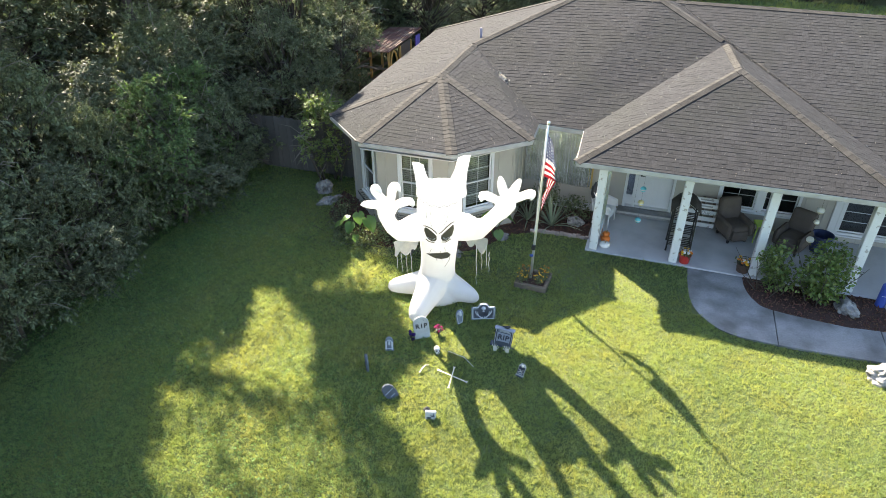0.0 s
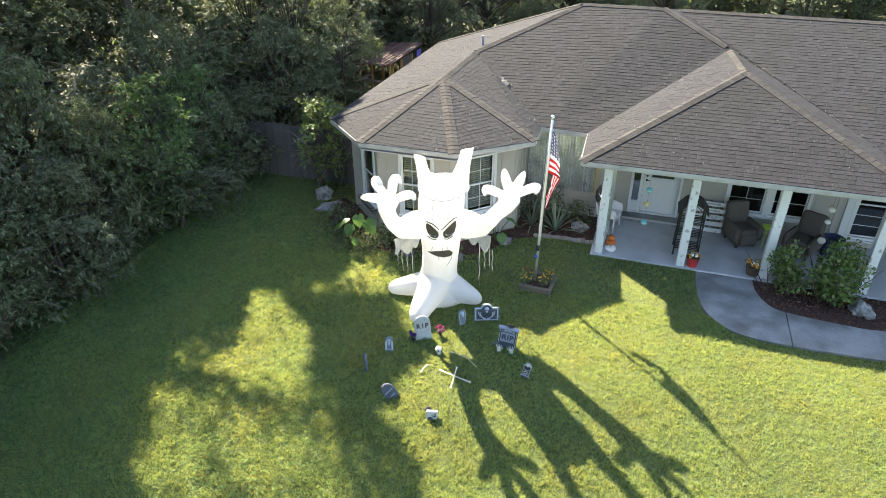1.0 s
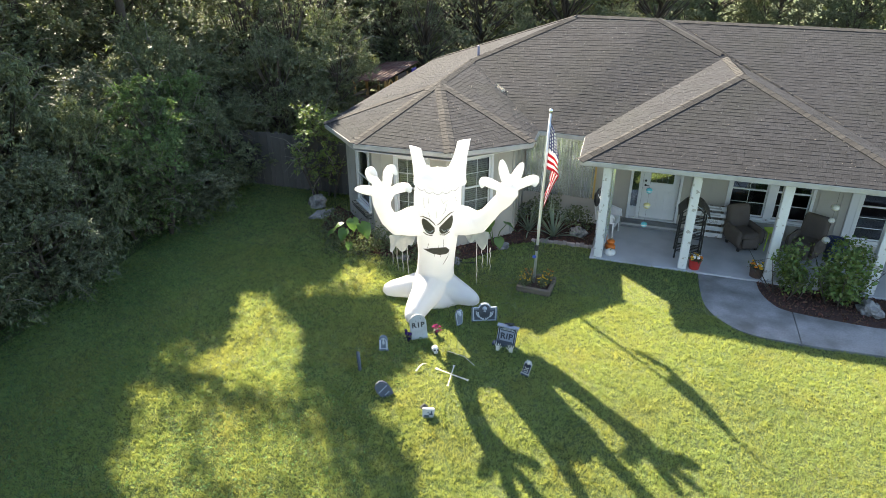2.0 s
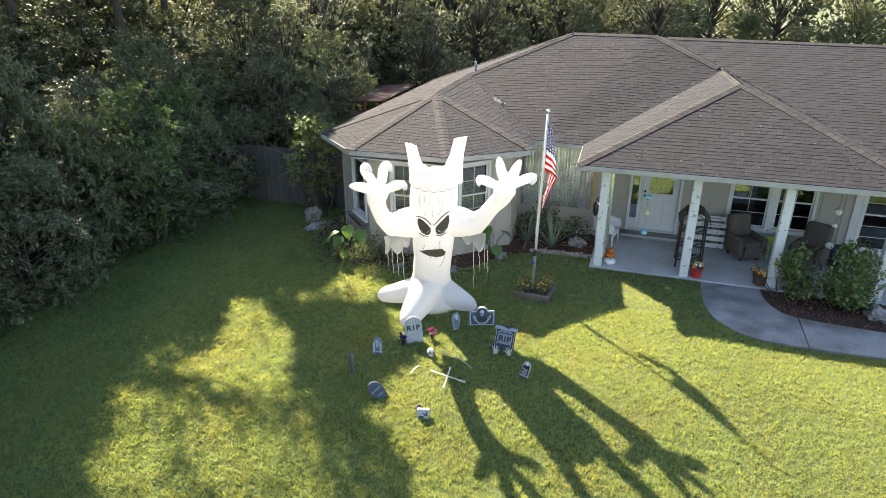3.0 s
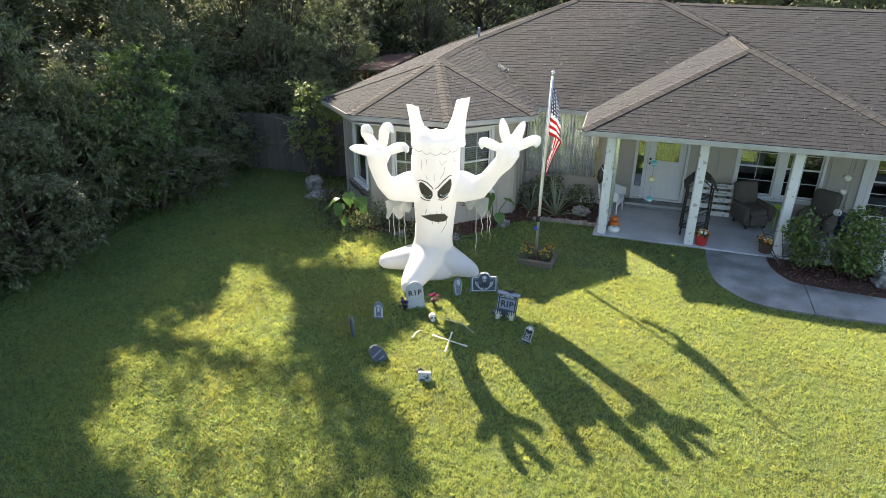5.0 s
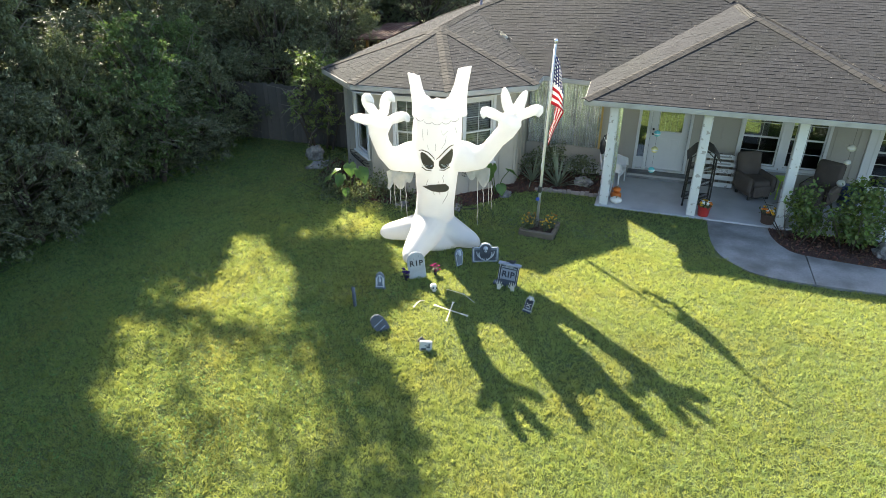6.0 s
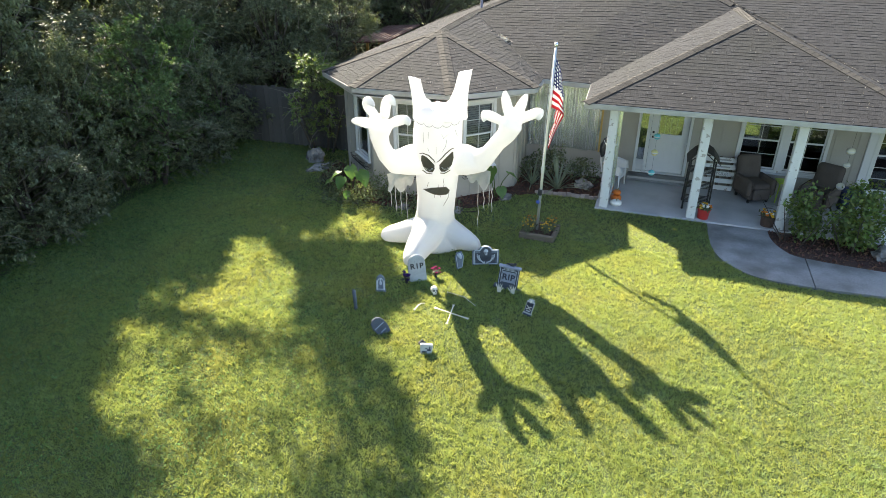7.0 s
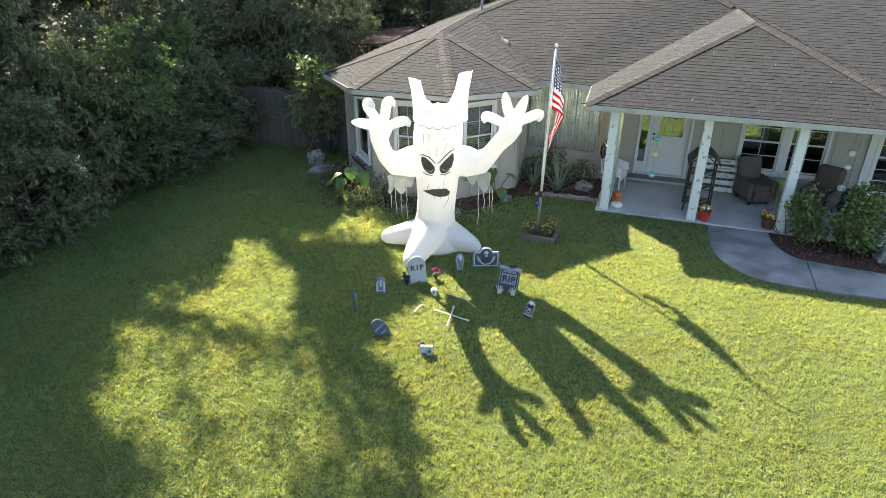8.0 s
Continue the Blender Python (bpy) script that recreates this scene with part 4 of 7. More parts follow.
# taller light-leaved shrub that reaches into the sun above the hedge
tree("spray_shrub", "tall light green shrub with sunlit top sprays in the hedge", "shrub", 95, 3.95, 1.15, 0.4, 72, 16500, 0.095, M_LEAF_LIGHT, (-11.95, 12.3, 0), 0, "hedge along the lawn", 0.05, 4, sprigs=True)
tree("spray_shrub", "light green shrub with sunlit top sprays in the hedge", "shrub", 96, 3.9, 1.0, 0.4, 60, 11000, 0.095, M_LEAF_LIGHT, (-12.5, 14.4, 0), 0, "hedge along the lawn", 0.05, 4, sprigs=True)
put_tall = place_first(tall)
i = 0
# trees at x near -20 are enlarged to shade the hedge tops
for x, y, s in ((-16.0, 3.0, 0.8), (-16.4, 6.5, 0.82), (-16.4, 9.6, 0.78), (-17.4, 12.4, 0.7), (-14.0, 20.2, 0.8), (-11.9, 18.0, 0.62), (-19.5, 4.5, 1.3), (-19.5, 9.0, 1.3),
                (-19.8, 14.0, 1.3), (-20.3, 20.8, 1.25), (-12.6, 20.4, 0.78), (-13.0, 24.0, 1.0), (-16.5, 24.5, 1.1), (-11.5, 28.6, 0.9), (-8.3, 31.0, 1.0), (-13.5, 31.5, 1.15),
                (-4.5, 33.0, 1.0), (-0.5, 36.0, 1.1), (-8.0, 37.0, 1.2), (3.0, 49.0, 1.1), (7.0, 50.0, 1.1), (12.0, 49.0, 1.1), (21.0, 49.5, 1.2), (16.0, 51.0, 1.1), 
                (0.0, 46.0, 1.2), (-4.0, 42.0, 1.2), (6.0, 55.0, 1.3), (26.0, 52.0, 1.3), (-23.5, 7.0, 1.2), (-23.5, 13.0, 1.25), (-22.5, 19.5, 1.25),
                (-21.0, 26.0, 1.25), (-17.0, 31.0, 1.3), (-13.0, 38.0, 1.3), (-25.0, 1.0, 1.2), (-20.0, -1.0, 1.1), (-15.5, -0.8, 0.8),
                (-6.5, 34.5, 1.1), (-2.5, 38.0, 1.1), (-10.5, 34.0, 1.1), (17.0, 54.0, 1.2), (-9.6, 27.6, 0.8), (-14.6, 27.5, 1.0), (-18.8, 27.5, 1.2), (24.0, 50.0, 1.2),
                (-20, -24, 1.2), (-10, -26, 1.3), (0, -27, 1.3), (10, -25, 1.3), (20, -26, 1.3),
                # the last five stand out of view, added to dim the lawn's sky light
                (-24.5, 23.5, 1.5), (-27.5, 15.0, 1.5), (-27.0, 9.0, 1.5), (-21.5, 31.5, 1.5), (-17.0, 37.0, 1.5), (-10.5, 42.0, 1.45), (-25.0, 28.5, 1.5), (-16.6, 1.2, 1.7), (-19.2, 4.6, 1.9), (-15.2, -2.6, 1.8), (-15.8, -6.6, 1.9), (-16.5, -10.5, 1.9)):
    put_tall(i, x + prng.uniform(-0.3, 0.3), y + prng.uniform(-0.3, 0.3), prng.uniform(0, 360), s, s * prng.uniform(0.92, 1.1))
    i += 1
# undergrowth below the wood
for x, y in ((-12.2, 18.6), (-11.5, 19.4), (-14.8, 18.0), (-11.6, 21.6), (-12.5, 22.0), (-15.4, 21.5), (-10.8, 29.0), (-6.0, 30.0), (-2.0, 32.0), (-3.6, 36.5), (-6.2, 38.5), (-0.6, 39.5), (2.0, 46.5), (5.5, 47.5), (8.5, 47.0), (11.5, 47.5), (14.5, 47.0), (18.0, 47.5), (21.5, 47.0), (25.0, 47.5)):
    put_hedge(i, x, y, prng.uniform(0, 360), prng.uniform(1.0, 1.35))
    i += 1

# far wood behind and beside the place, too far to tell its trees apart
frng = np.random.default_rng(44)
cs, rs = [], []
for x0, y0, x1, y1, n in ((-32.0, 51.5, 52.0, 52.5, 210), (-29.0, -4.0, -30.0, 52.0, 170), (-12.0, 43.0, 1.0, 47.0, 40)):
    for _ in range(n):
        f = frng.random()
        cs.append((x0 + f * (x1 - x0) + frng.normal() * 1.2, y0 + f * (y1 - y0) + frng.normal() * 1.2, 8.5 * frng.random() ** 1.2 + 0.5))
        rs.append(frng.uniform(1.1, 1.9))
p, d = clump_points(cs, rs, 62000, frng, 0.2)
p[:, 2] = np.maximum(p[:, 2], 0.1)
solid("far_wood", poly_mesh("far_wood", leaf_quads(p, 0.42, frng, 0.35, 0.6, d), 4), M_LEAF_DARK, "dense dark green wood far behind the house", "wood", "stuff")

# small broad-leaved tree at the corner of the house
tree("small_tree", "small green tree with several stems beside the house corner", "tree", 77, 2.75, 0.85, 0.75, 44, 6500, 0.085, M_SHRUB, (-8.85, 15.75, 0), 0, "", 0.035, 5, sprigs=True)



# trees added out of view to shade the lawn's left, thin where sun falls
SHADED = [(-10.5, 2.6), (-2.4, 2.6), (-2.2, 4.3), (-1.65, 4.95), (-2.1, 5.1), (-1.95, 5.6), (-2.45, 6.05), (-2.8, 6.65), (-3.25, 7.2), (-3.9, 7.65), (-3.5, 8.05), (-3.75, 8.5), (-3.65, 9.1), (-3.45, 9.7), (-4.2, 10.1),
          (-4.75, 10.9), (-5.1, 12.2), (-5.0, 13.4), (-5.2, 14.0), (-8.0, 15.8), (-10.5, 15.8)]
# lit patches drawn on the lawn, opened in the added crowns: outline, light let through, softness, mottling
THIN = (([(-8.16, 6.95), (-7.1, 6.85), (-6.2, 7.2), (-5.4, 7.25), (-4.8, 7.35), (-4.4, 6.9), (-3.8, 6.4), (-3.4, 5.9), (-3.1, 5.2), (-3.3, 4.5), (-3.7, 3.6), (-4.8, 3.2), (-5.3, 3.9), (-5.7, 4.3), (-6.4, 4.6), (-7.25, 5.15), (-7.55, 5.9)], 0.92, 0.32, 0.7),
        ([(-4.4, 6.9), (-3.3, 7.0), (-2.6, 6.2), (-2.1, 5.4), (-2.4, 4.4), (-2.9, 3.4), (-3.7, 3.4), (-3.1, 5.2)], 0.34, 0.30, 1.0),
        ([(-7.2, 7.2), (-6.4, 7.7), (-5.4, 7.9), (-4.5, 7.6), (-4.7, 7.2), (-5.6, 6.9), (-6.9, 6.9)], 0.42, 0.30, 0.9),
        ([(-8.2, 10.1), (-8.05, 10.45), (-7.5, 10.45), (-7.0, 10.05), (-6.35, 9.5), (-5.95, 8.95), (-5.5, 8.0), (-5.7, 7.6), (-6.6, 7.7), (-7.1, 7.65), (-7.7, 7.85), (-7.45, 8.5), (-7.6, 9.1)], 0.95, 0.20, 0.35),
        ([(-6.85, 13.2), (-6.3, 13.35), (-5.6, 12.6), (-5.0, 11.5), (-5.6, 11.15), (-6.2, 11.1), (-6.45, 12.0)], 0.93, 0.18, 0.45),
        ([(-7.1, 10.9), (-6.7, 11.35), (-6.3, 11.6), (-5.4, 11.2), (-6.0, 10.9), (-6.55, 10.6)], 0.55, 0.20, 1.0),
        ([(-9.1, 7.0), (-7.85, 7.4), (-7.7, 8.4), (-7.9, 9.2), (-8.2, 9.5), (-9.1, 9.6)], 0.28, 0.18, 0.8),
        ([(-10.4, 2.6), (-7.0, 2.6), (-7.5, 4.7), (-9.0, 5.4), (-10.4, 5.4)], 0.10, 0.4, 1.0))


def edge_distance(outline, x, y):
    """Distance to an outline, negative inside it."""
    best = np.full(len(x), 9e9)
    for (ax, ay), (bx, by) in zip(outline, outline[1:] + outline[:1]):
        dx, dy = bx - ax, by - ay
        t = np.clip(((x - ax) * dx + (y - ay) * dy) / (dx * dx + dy * dy), 0, 1)
        best = np.minimum(best, np.hypot(x - ax - t * dx, y - ay - t * dy))
    return np.where(inside(outline, x, y), -best, best)


def mottle(x, y):
    """Uneven leafiness from 0 to 1, at the scale of twigs and sprays."""
    return np.array([0.5 + 0.62 * noise.noise((a * 1.25, b * 1.25, 3.1)) + 0.42 * noise.noise((a * 2.9, b * 2.9, 8.7)) for a, b in zip(x, y)]).clip(0, 1)


def shade_leaves():
    """Places of the leaves, scattered as thickly as the shade on the lawn asks, carried up towards the sun."""
    rng = np.random.default_rng(300)
    step = 0.09
    gx, gy = np.meshgrid(np.arange(-10.4, -1.4, step), np.arange(2.6, 15.8, step))
    x, y = gx.ravel(), gy.ravel()
    m = mottle(x, y)
    light = 0.003 + 0.03 * m ** 2
    for outline, through_put, soft, rough in THIN:
        f = np.clip(0.5 - edge_distance(outline, x, y) / (2 * soft) + 0.5 * (m - 0.5), 0, 1)
        f = f * f * (3 - 2 * f)
        light = light + (through_put * np.clip(1 - rough * 1.3 * (0.62 - m), 0.12, 1.1) - light) * f
    out = np.clip(0.5 + edge_distance(SHADED, x, y) / 0.30 + 0.7 * (m - 0.5), 0, 1)
    light = np.where(x > -9.9, light + (1 - light) * out, light)
    tau = -np.log(np.clip(light, 0.003, 1.0))
    k = rng.poisson(tau * 215 * step * step)
    idx = np.repeat(np.arange(len(x)), k)
    n = len(idx)
    h = rng.uniform(8.2, 9.6, n)
    drop = -lawn_z(x, y)[idx]                 # offsets below fit the shade to the camera's view of the sloping lawn
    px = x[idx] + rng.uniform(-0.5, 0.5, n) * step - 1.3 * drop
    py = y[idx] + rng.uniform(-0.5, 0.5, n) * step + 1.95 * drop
    kx, ky = SUN_DIR.x / SUN_DIR.z, SUN_DIR.y / SUN_DIR.z
    return np.stack([px + kx * h, py + ky * h, h], 1)


def shade_trees(spots, leaves, seed):
    """Shares the leaves among trees by nearness; each has a trunk and limbs that branch out to its sprays."""
    rng = np.random.default_rng(seed)
    at = np.array(spots)
    own = np.argmin(((leaves[:, None, :2] - at[None]) ** 2).sum(-1), axis=1)
    for i, (x, y) in enumerate(spots):
        p = leaves[own == i] - (x, y, 0)
        ob = thing("tree", "tall open-crowned tree of the wood that shades the lawn", "tree", (x, y, 0), 0, "trees of the wood")
        bm = bmesh.new()
        tube(bm, [(0, 0, -0.05), (0.1, 0, 3), (0, 0.15, 6), (0.1, 0.1, 8.6)], [0.2, 0.16, 0.12, 0.06], 8)
        part("trunk", bm, M_BARK, ob, smooth=True)
        cells = {}
        for q in p:
            cells.setdefault((int(q[0] // 0.55), int(q[1] // 0.55)), []).append(q)
        sprays = [Vector(np.mean(c, axis=0)) for c in cells.values() if len(c) > 60]
        order = sorted(sprays, key=lambda c: c.x ** 2 + c.y ** 2)
        bm = bmesh.new()
        for k, c in enumerate(order):
            st = min(order[:k], key=lambda q: (q - c).length_squared) if k else Vector((0.1, 0.1, 7.6))
            tube(bm, [st, st.lerp(c, 0.5) + Vector((0, 0, 0.05)), c], [0.020, 0.016, 0.012], 4)
        tagged(part("limb_work", bm, M_BARK, ob, smooth=True), kind="stuff")
        part("crown", poly_mesh("crown", leaf_quads(p, 0.15, rng, 0.35, 0.55), 4), M_LEAF, ob)


shade_trees(((-18.0, 14.8), (-16.8, 17.6), (-14.2, 21.4), (-17.6, 20.8), (-16.2, 23.4)), shade_leaves(), 301)

# ---------------------------------------------------------------- the white inflatable tree
def along(z):
    """Forward lean of the trunk at a height."""
    return -0.16 * z - 0.01 * max(0.0, z - 1.7) ** 2


inflatable = thing("inflatable_tree", "white inflatable haunted tree with raised arms and scowling printed face", "inflatable", (-4.0, 11.6, 0), 18.1)


def bowed(pts, n):
    """n points on a smooth curve through the given ones."""
    pts = [Vector(p) for p in pts]
    pts = [2 * pts[0] - pts[1], *pts, 2 * pts[-1] - pts[-2]]
    res = []
    for i in range(n):
        f = i / (n - 1) * (len(pts) - 3) * 0.99999
        k = int(f)
        t = f - k
        a, b, c, d = pts[k:k + 4]
        res.append(0.5 * (2 * b + (c - a) * t + (2 * a - 5 * b + 4 * c - d) * t * t + (3 * b - a - 3 * c + d) * t ** 3))
    return res


def bough(bm, rows, slant):
    """A flattened bough, flaring to a slanting ragged cut."""
    seg = 24
    rings = []
    for i, (x, y, z, r) in enumerate(rows):
        ring = []
        for k in range(seg):
            a = 2 * math.pi * k / seg
            jag = (slant * r * math.cos(a) + 0.010 * math.sin(5 * a) + 0.006 * math.sin(9 * a)) * (i > 2)
            ring.append(bm.verts.new((x + r * math.cos(a), y + r * (0.85, 0.72, 0.60, 0.52, 0.50)[i] * math.sin(a), z + jag)))
        rings.append(ring)
    for p, q in zip(rings, rings[1:]):
        for k in range(seg):
            bm.faces.new((p[k], p[(k + 1) % seg], q[(k + 1) % seg], q[k]))
    bm.faces.new(rings[-1])
    bm.faces.new(rings[0][::-1])


def inflated_body():
    bm = bmesh.new()
    # trunk: height, half width and sideways shift
    rows = [(-0.02, 0.62, 0.0), (0.14, 0.62, 0.0), (0.34, 0.53, -0.01), (0.58, 0.43, -0.03), (0.82, 0.395, -0.01), (1.22, 0.395, 0.02), (1.60, 0.425, 0.03), (2.05, 0.46, 0.04), (2.38, 0.475, 0.04),
            (2.60, 0.478, 0.045), (2.80, 0.464, 0.06), (2.89, 0.455, 0.075), (2.96, 0.45, 0.085), (3.03, 0.448, 0.095), (3.08, 0.430, 0.10), (3.12, 0.385, 0.10), (3.14, 0.30, 0.10)]
    rings = []
    seg = 36
    for z, r, u in rows:
        lobe = 0.025 if 2.5 < z < 2.92 else 0.0
        rings.append([bm.verts.new((u + r * (1 - lobe * abs(math.sin(4 * a))) * math.cos(a), along(z) - 0.10 * max(0.0, 0.5 - z) + r * 0.92 * (1 - lobe * abs(math.sin(4 * a))) * math.sin(a), z))
                      for a in (2 * math.pi * k / seg for k in range(seg))])
    for a, b in zip(rings, rings[1:]):
        for k in range(seg):
            bm.faces.new((a[k], a[(k + 1) % seg], b[(k + 1) % seg], b[k]))
    bm.faces.new(rings[0][::-1])
    bm.faces.new(rings[-1])
    # roots that flow out of the foot of the trunk
    for pts, radii in ((((-0.05, -0.08, 0.42), (-0.42, -0.04, 0.32), (-0.72, -0.02, 0.25), (-0.98, 0.0, 0.205), (-1.12, 0.0, 0.18), (-1.19, 0.0, 0.17)), (0.36, 0.28, 0.235, 0.185, 0.13, 0.04)),
                       (((0.05, -0.12, 0.42), (0.36, -0.24, 0.32), (0.60, -0.34, 0.235), (0.78, -0.40, 0.18), (0.88, -0.43, 0.14), (0.94, -0.44, 0.13)), (0.37, 0.29, 0.235, 0.175, 0.12, 0.04)),
                       (((-0.08, -0.20, 0.48), (-0.24, -0.55, 0.36), (-0.38, -0.85, 0.26), (-0.46, -1.04, 0.19), (-0.50, -1.17, 0.15), (-0.52, -1.23, 0.14)), (0.40, 0.31, 0.255, 0.21, 0.15, 0.04))):
        tube(bm, pts, radii, 20)
    # arms
    L = [(-0.14, -0.28, 2.03), (-0.524, -0.385, 2.017), (-0.792, -0.528, 2.035), (-0.929, -0.695, 2.231), (-0.999, -0.832, 2.468), (-1.032, -0.925, 2.675), (-0.994, -0.974, 2.893), (-0.964, -0.993, 3.014)]
    R = [(0.26, -0.28, 2.03), (0.643, -0.358, 2.017), (0.893, -0.473, 2.049), (1.047, -0.597, 2.252), (1.172, -0.703, 2.467), (1.329, -0.795, 2.670), (1.399, -0.841, 2.874), (1.443, -0.855, 3.007)]
    for pts in (L, R):
        vs = tube(bm, pts, [0.33, 0.30, 0.235, 0.170, 0.158, 0.178, 0.225, 0.15], 20)
        for i, v in enumerate(vs):
            if i >= 40:
                v.co.y = pts[i // 20][1] + (v.co.y - pts[i // 20][1]) * 0.8
    # fingers, each fat and bowed
    fingers = [((-1.109, -0.987, 2.911), (-1.313, -1.061, 2.990), (-1.501, -1.160, 3.043)), ((-1.048, -1.005, 3.042), (-1.197, -1.049, 3.274), (-1.172, -1.123, 3.396), (-1.054, -1.222, 3.315)),
               ((-0.902, -0.999, 3.043), (-0.873, -1.036, 3.297), (-0.791, -1.067, 3.416), (-0.700, -1.111, 3.294)), ((-0.838, -0.974, 2.913), (-0.650, -0.962, 2.988), (-0.516, -0.987, 3.004), (-0.467, -1.049, 2.919)),
               ((1.260, -0.832, 2.930), (1.057, -0.818, 3.020), (0.910, -0.832, 3.068), (0.904, -0.887, 2.941)), ((1.368, -0.850, 3.029), (1.295, -0.860, 3.302), (1.255, -0.878, 3.519)),
               ((1.486, -0.855, 3.038), (1.573, -0.873, 3.255), (1.661, -0.887, 3.463)), ((1.528, -0.855, 2.953), (1.772, -0.850, 3.072), (1.929, -0.841, 3.107), (1.886, -0.896, 2.970))]
    for f in fingers:
        pts = bowed(f, 10)
        radii = [0.026 + 0.074 * math.sin(math.pi * (0.22 + 0.78 * i / 9)) ** 0.75 for i in range(9)] + [0.026]
        vs = tube(bm, pts, radii, 14)
        for i, v in enumerate(vs):
            v.co.y = pts[i // 14].y + (v.co.y - pts[i // 14].y) * 0.66
    # swellings from which the cut boughs rise, and the torn stump edge between them
    for a, b in (((-0.22, -0.50, 2.94), (-0.29, -0.53, 3.18)), ((0.41, -0.48, 2.94), (0.47, -0.51, 3.20))):
        tube(bm, [a, b], [0.22, 0.13], 16)
    bough(bm, ((-0.206, -0.500, 2.979, 0.205), (-0.273, -0.540, 3.192, 0.155), (-0.327, -0.600, 3.424, 0.120), (-0.368, -0.670, 3.670, 0.118), (-0.373, -0.682, 3.700, 0.122)), -0.24)
    bough(bm, ((0.383, -0.500, 2.979, 0.225), (0.430, -0.520, 3.222, 0.178), (0.489, -0.550, 3.473, 0.136), (0.549, -0.600, 3.775, 0.132), (0.556, -0.606, 3.806, 0.136)), 0.22)
    for x, y, z, r in ((-0.13, -0.47, 3.17, 0.09), (0.06, -0.36, 3.10, 0.11), (0.27, -0.40, 3.12, 0.09), (-0.02, -0.80, 3.07, 0.09), (0.23, -0.82, 3.05, 0.08)):
        tube(bm, [(x, y, z - 0.12), (x, y, z), (x - 0.02, y, z + 0.09)], [r * 1.3, r, r * 0.3], 10)
    return bm


body = part("body", inflated_body(), M_NYLON, inflatable, smooth=True)
rm = body.modifiers.new("skin", "REMESH")
rm.mode = "VOXEL"
rm.voxel_size = 0.020
rm.use_smooth_shade = True
sm = body.modifiers.new("ease", "SMOOTH")
sm.factor = 0.5
sm.iterations = 6


def on_trunk(u, z, off=0.026):
    """A point on the front of the trunk at sideways place u and height z."""
    rows = [(0.82, 0.405, -0.01), (1.22, 0.395, 0.02), (1.60, 0.425, 0.03), (2.05, 0.46, 0.04), (2.38, 0.475, 0.04), (2.60, 0.478, 0.045), (2.80, 0.462, 0.06), (2.92, 0.445, 0.08)]
    for (z0, r0, u0), (z1, r1, u1) in zip(rows, rows[1:]):
        if z <= z1:
            break
    t = (z - z0) / (z1 - z0)
    r, c = r0 + t * (r1 - r0), u0 + t * (u1 - u0)
    x = max(-0.95, min(0.95, (u - c) / r))
    return Vector((u, along(z) - (r * 0.92) * math.sqrt(1 - x * x) - off, z))


def printed(name, outline, material, thick=0.004, label="", off=0.026):
    """A flat printed shape laid on the trunk's front, from an outline of (u, z)."""
    bm = bmesh.new()
    c = (sum(p[0] for p in outline) / len(outline), sum(p[1] for p in outline) / len(outline))
    cv = bm.verts.new(on_trunk(*c, off))
    ring, half = [], []
    for p in outline:
        ring.append(bm.verts.new(on_trunk(*p, off)))
        half.append(bm.verts.new(on_trunk((p[0] + c[0]) / 2, (p[1] + c[1]) / 2, off)))
    k = len(outline)
    for i in range(k):
        j = (i + 1) % k
        bm.faces.new((ring[i], ring[j], half[j], half[i]))
        bm.faces.new((half[i], half[j], cv))
    r = bmesh.ops.extrude_face_region(bm, geom=list(bm.faces))
    bmesh.ops.translate(bm, vec=(0, thick, 0), verts=[g for g in r["geom"] if isinstance(g, bmesh.types.BMVert)])
    return part(name, bm, material, inflatable, label)


def curve_line(name, pts, w, material, off=0.024):
    bm = bmesh.new()
    k = len(pts)
    tube(bm, [on_trunk(u, z, off) for u, z in pts], [w * (0.35 + 0.65 * math.sin(math.pi * (i + 0.6) / (k + 0.2))) for i in range(k)], 6)
    return part(name, bm, material, inflatable)


EYE_L = [(-0.270, 2.22), (-0.240, 2.25), (-0.17, 2.225), (-0.085, 2.145), (-0.015, 2.06), (-0.012, 1.97), (-0.045, 1.905), (-0.115, 1.89), (-0.185, 1.925), (-0.24, 2.01), (-0.272, 2.12)]
EYE_R = [(0.345, 2.30), (0.322, 2.32), (0.25, 2.255), (0.15, 2.155), (0.080, 2.07), (0.080, 1.98), (0.115, 1.915), (0.185, 1.905), (0.255, 1.945), (0.32, 2.04), (0.352, 2.18)]
MOUTH = [(-0.255, 1.475), (-0.17, 1.505), (-0.08, 1.54), (0.06, 1.555), (0.215, 1.55), (0.250, 1.50), (0.285, 1.46), (0.270, 1.40), (0.215, 1.365), (0.08, 1.365), (-0.06, 1.395), (-0.17, 1.44)]
printed("eye", EYE_L, M_PRINT, label="dark printed angry eye")
printed("eye", EYE_R, M_PRINT, label="dark printed angry eye")
printed("mouth", MOUTH, M_PRINT, label="dark printed crooked mouth")
for pts in ([(-0.30, 2.26), (-0.24, 2.29), (-0.12, 2.26), (-0.03, 2.17), (0.0, 2.12)], [(0.03, 2.12), (0.09, 2.17), (0.20, 2.30), (0.30, 2.38), (0.36, 2.39)], [(-0.25, 1.91), (-0.17, 1.865), (-0.06, 1.86)],
            [(0.09, 1.885), (0.18, 1.87), (0.29, 1.925)]):
    curve_line("brow_line", pts, 0.011, M_PRINT)
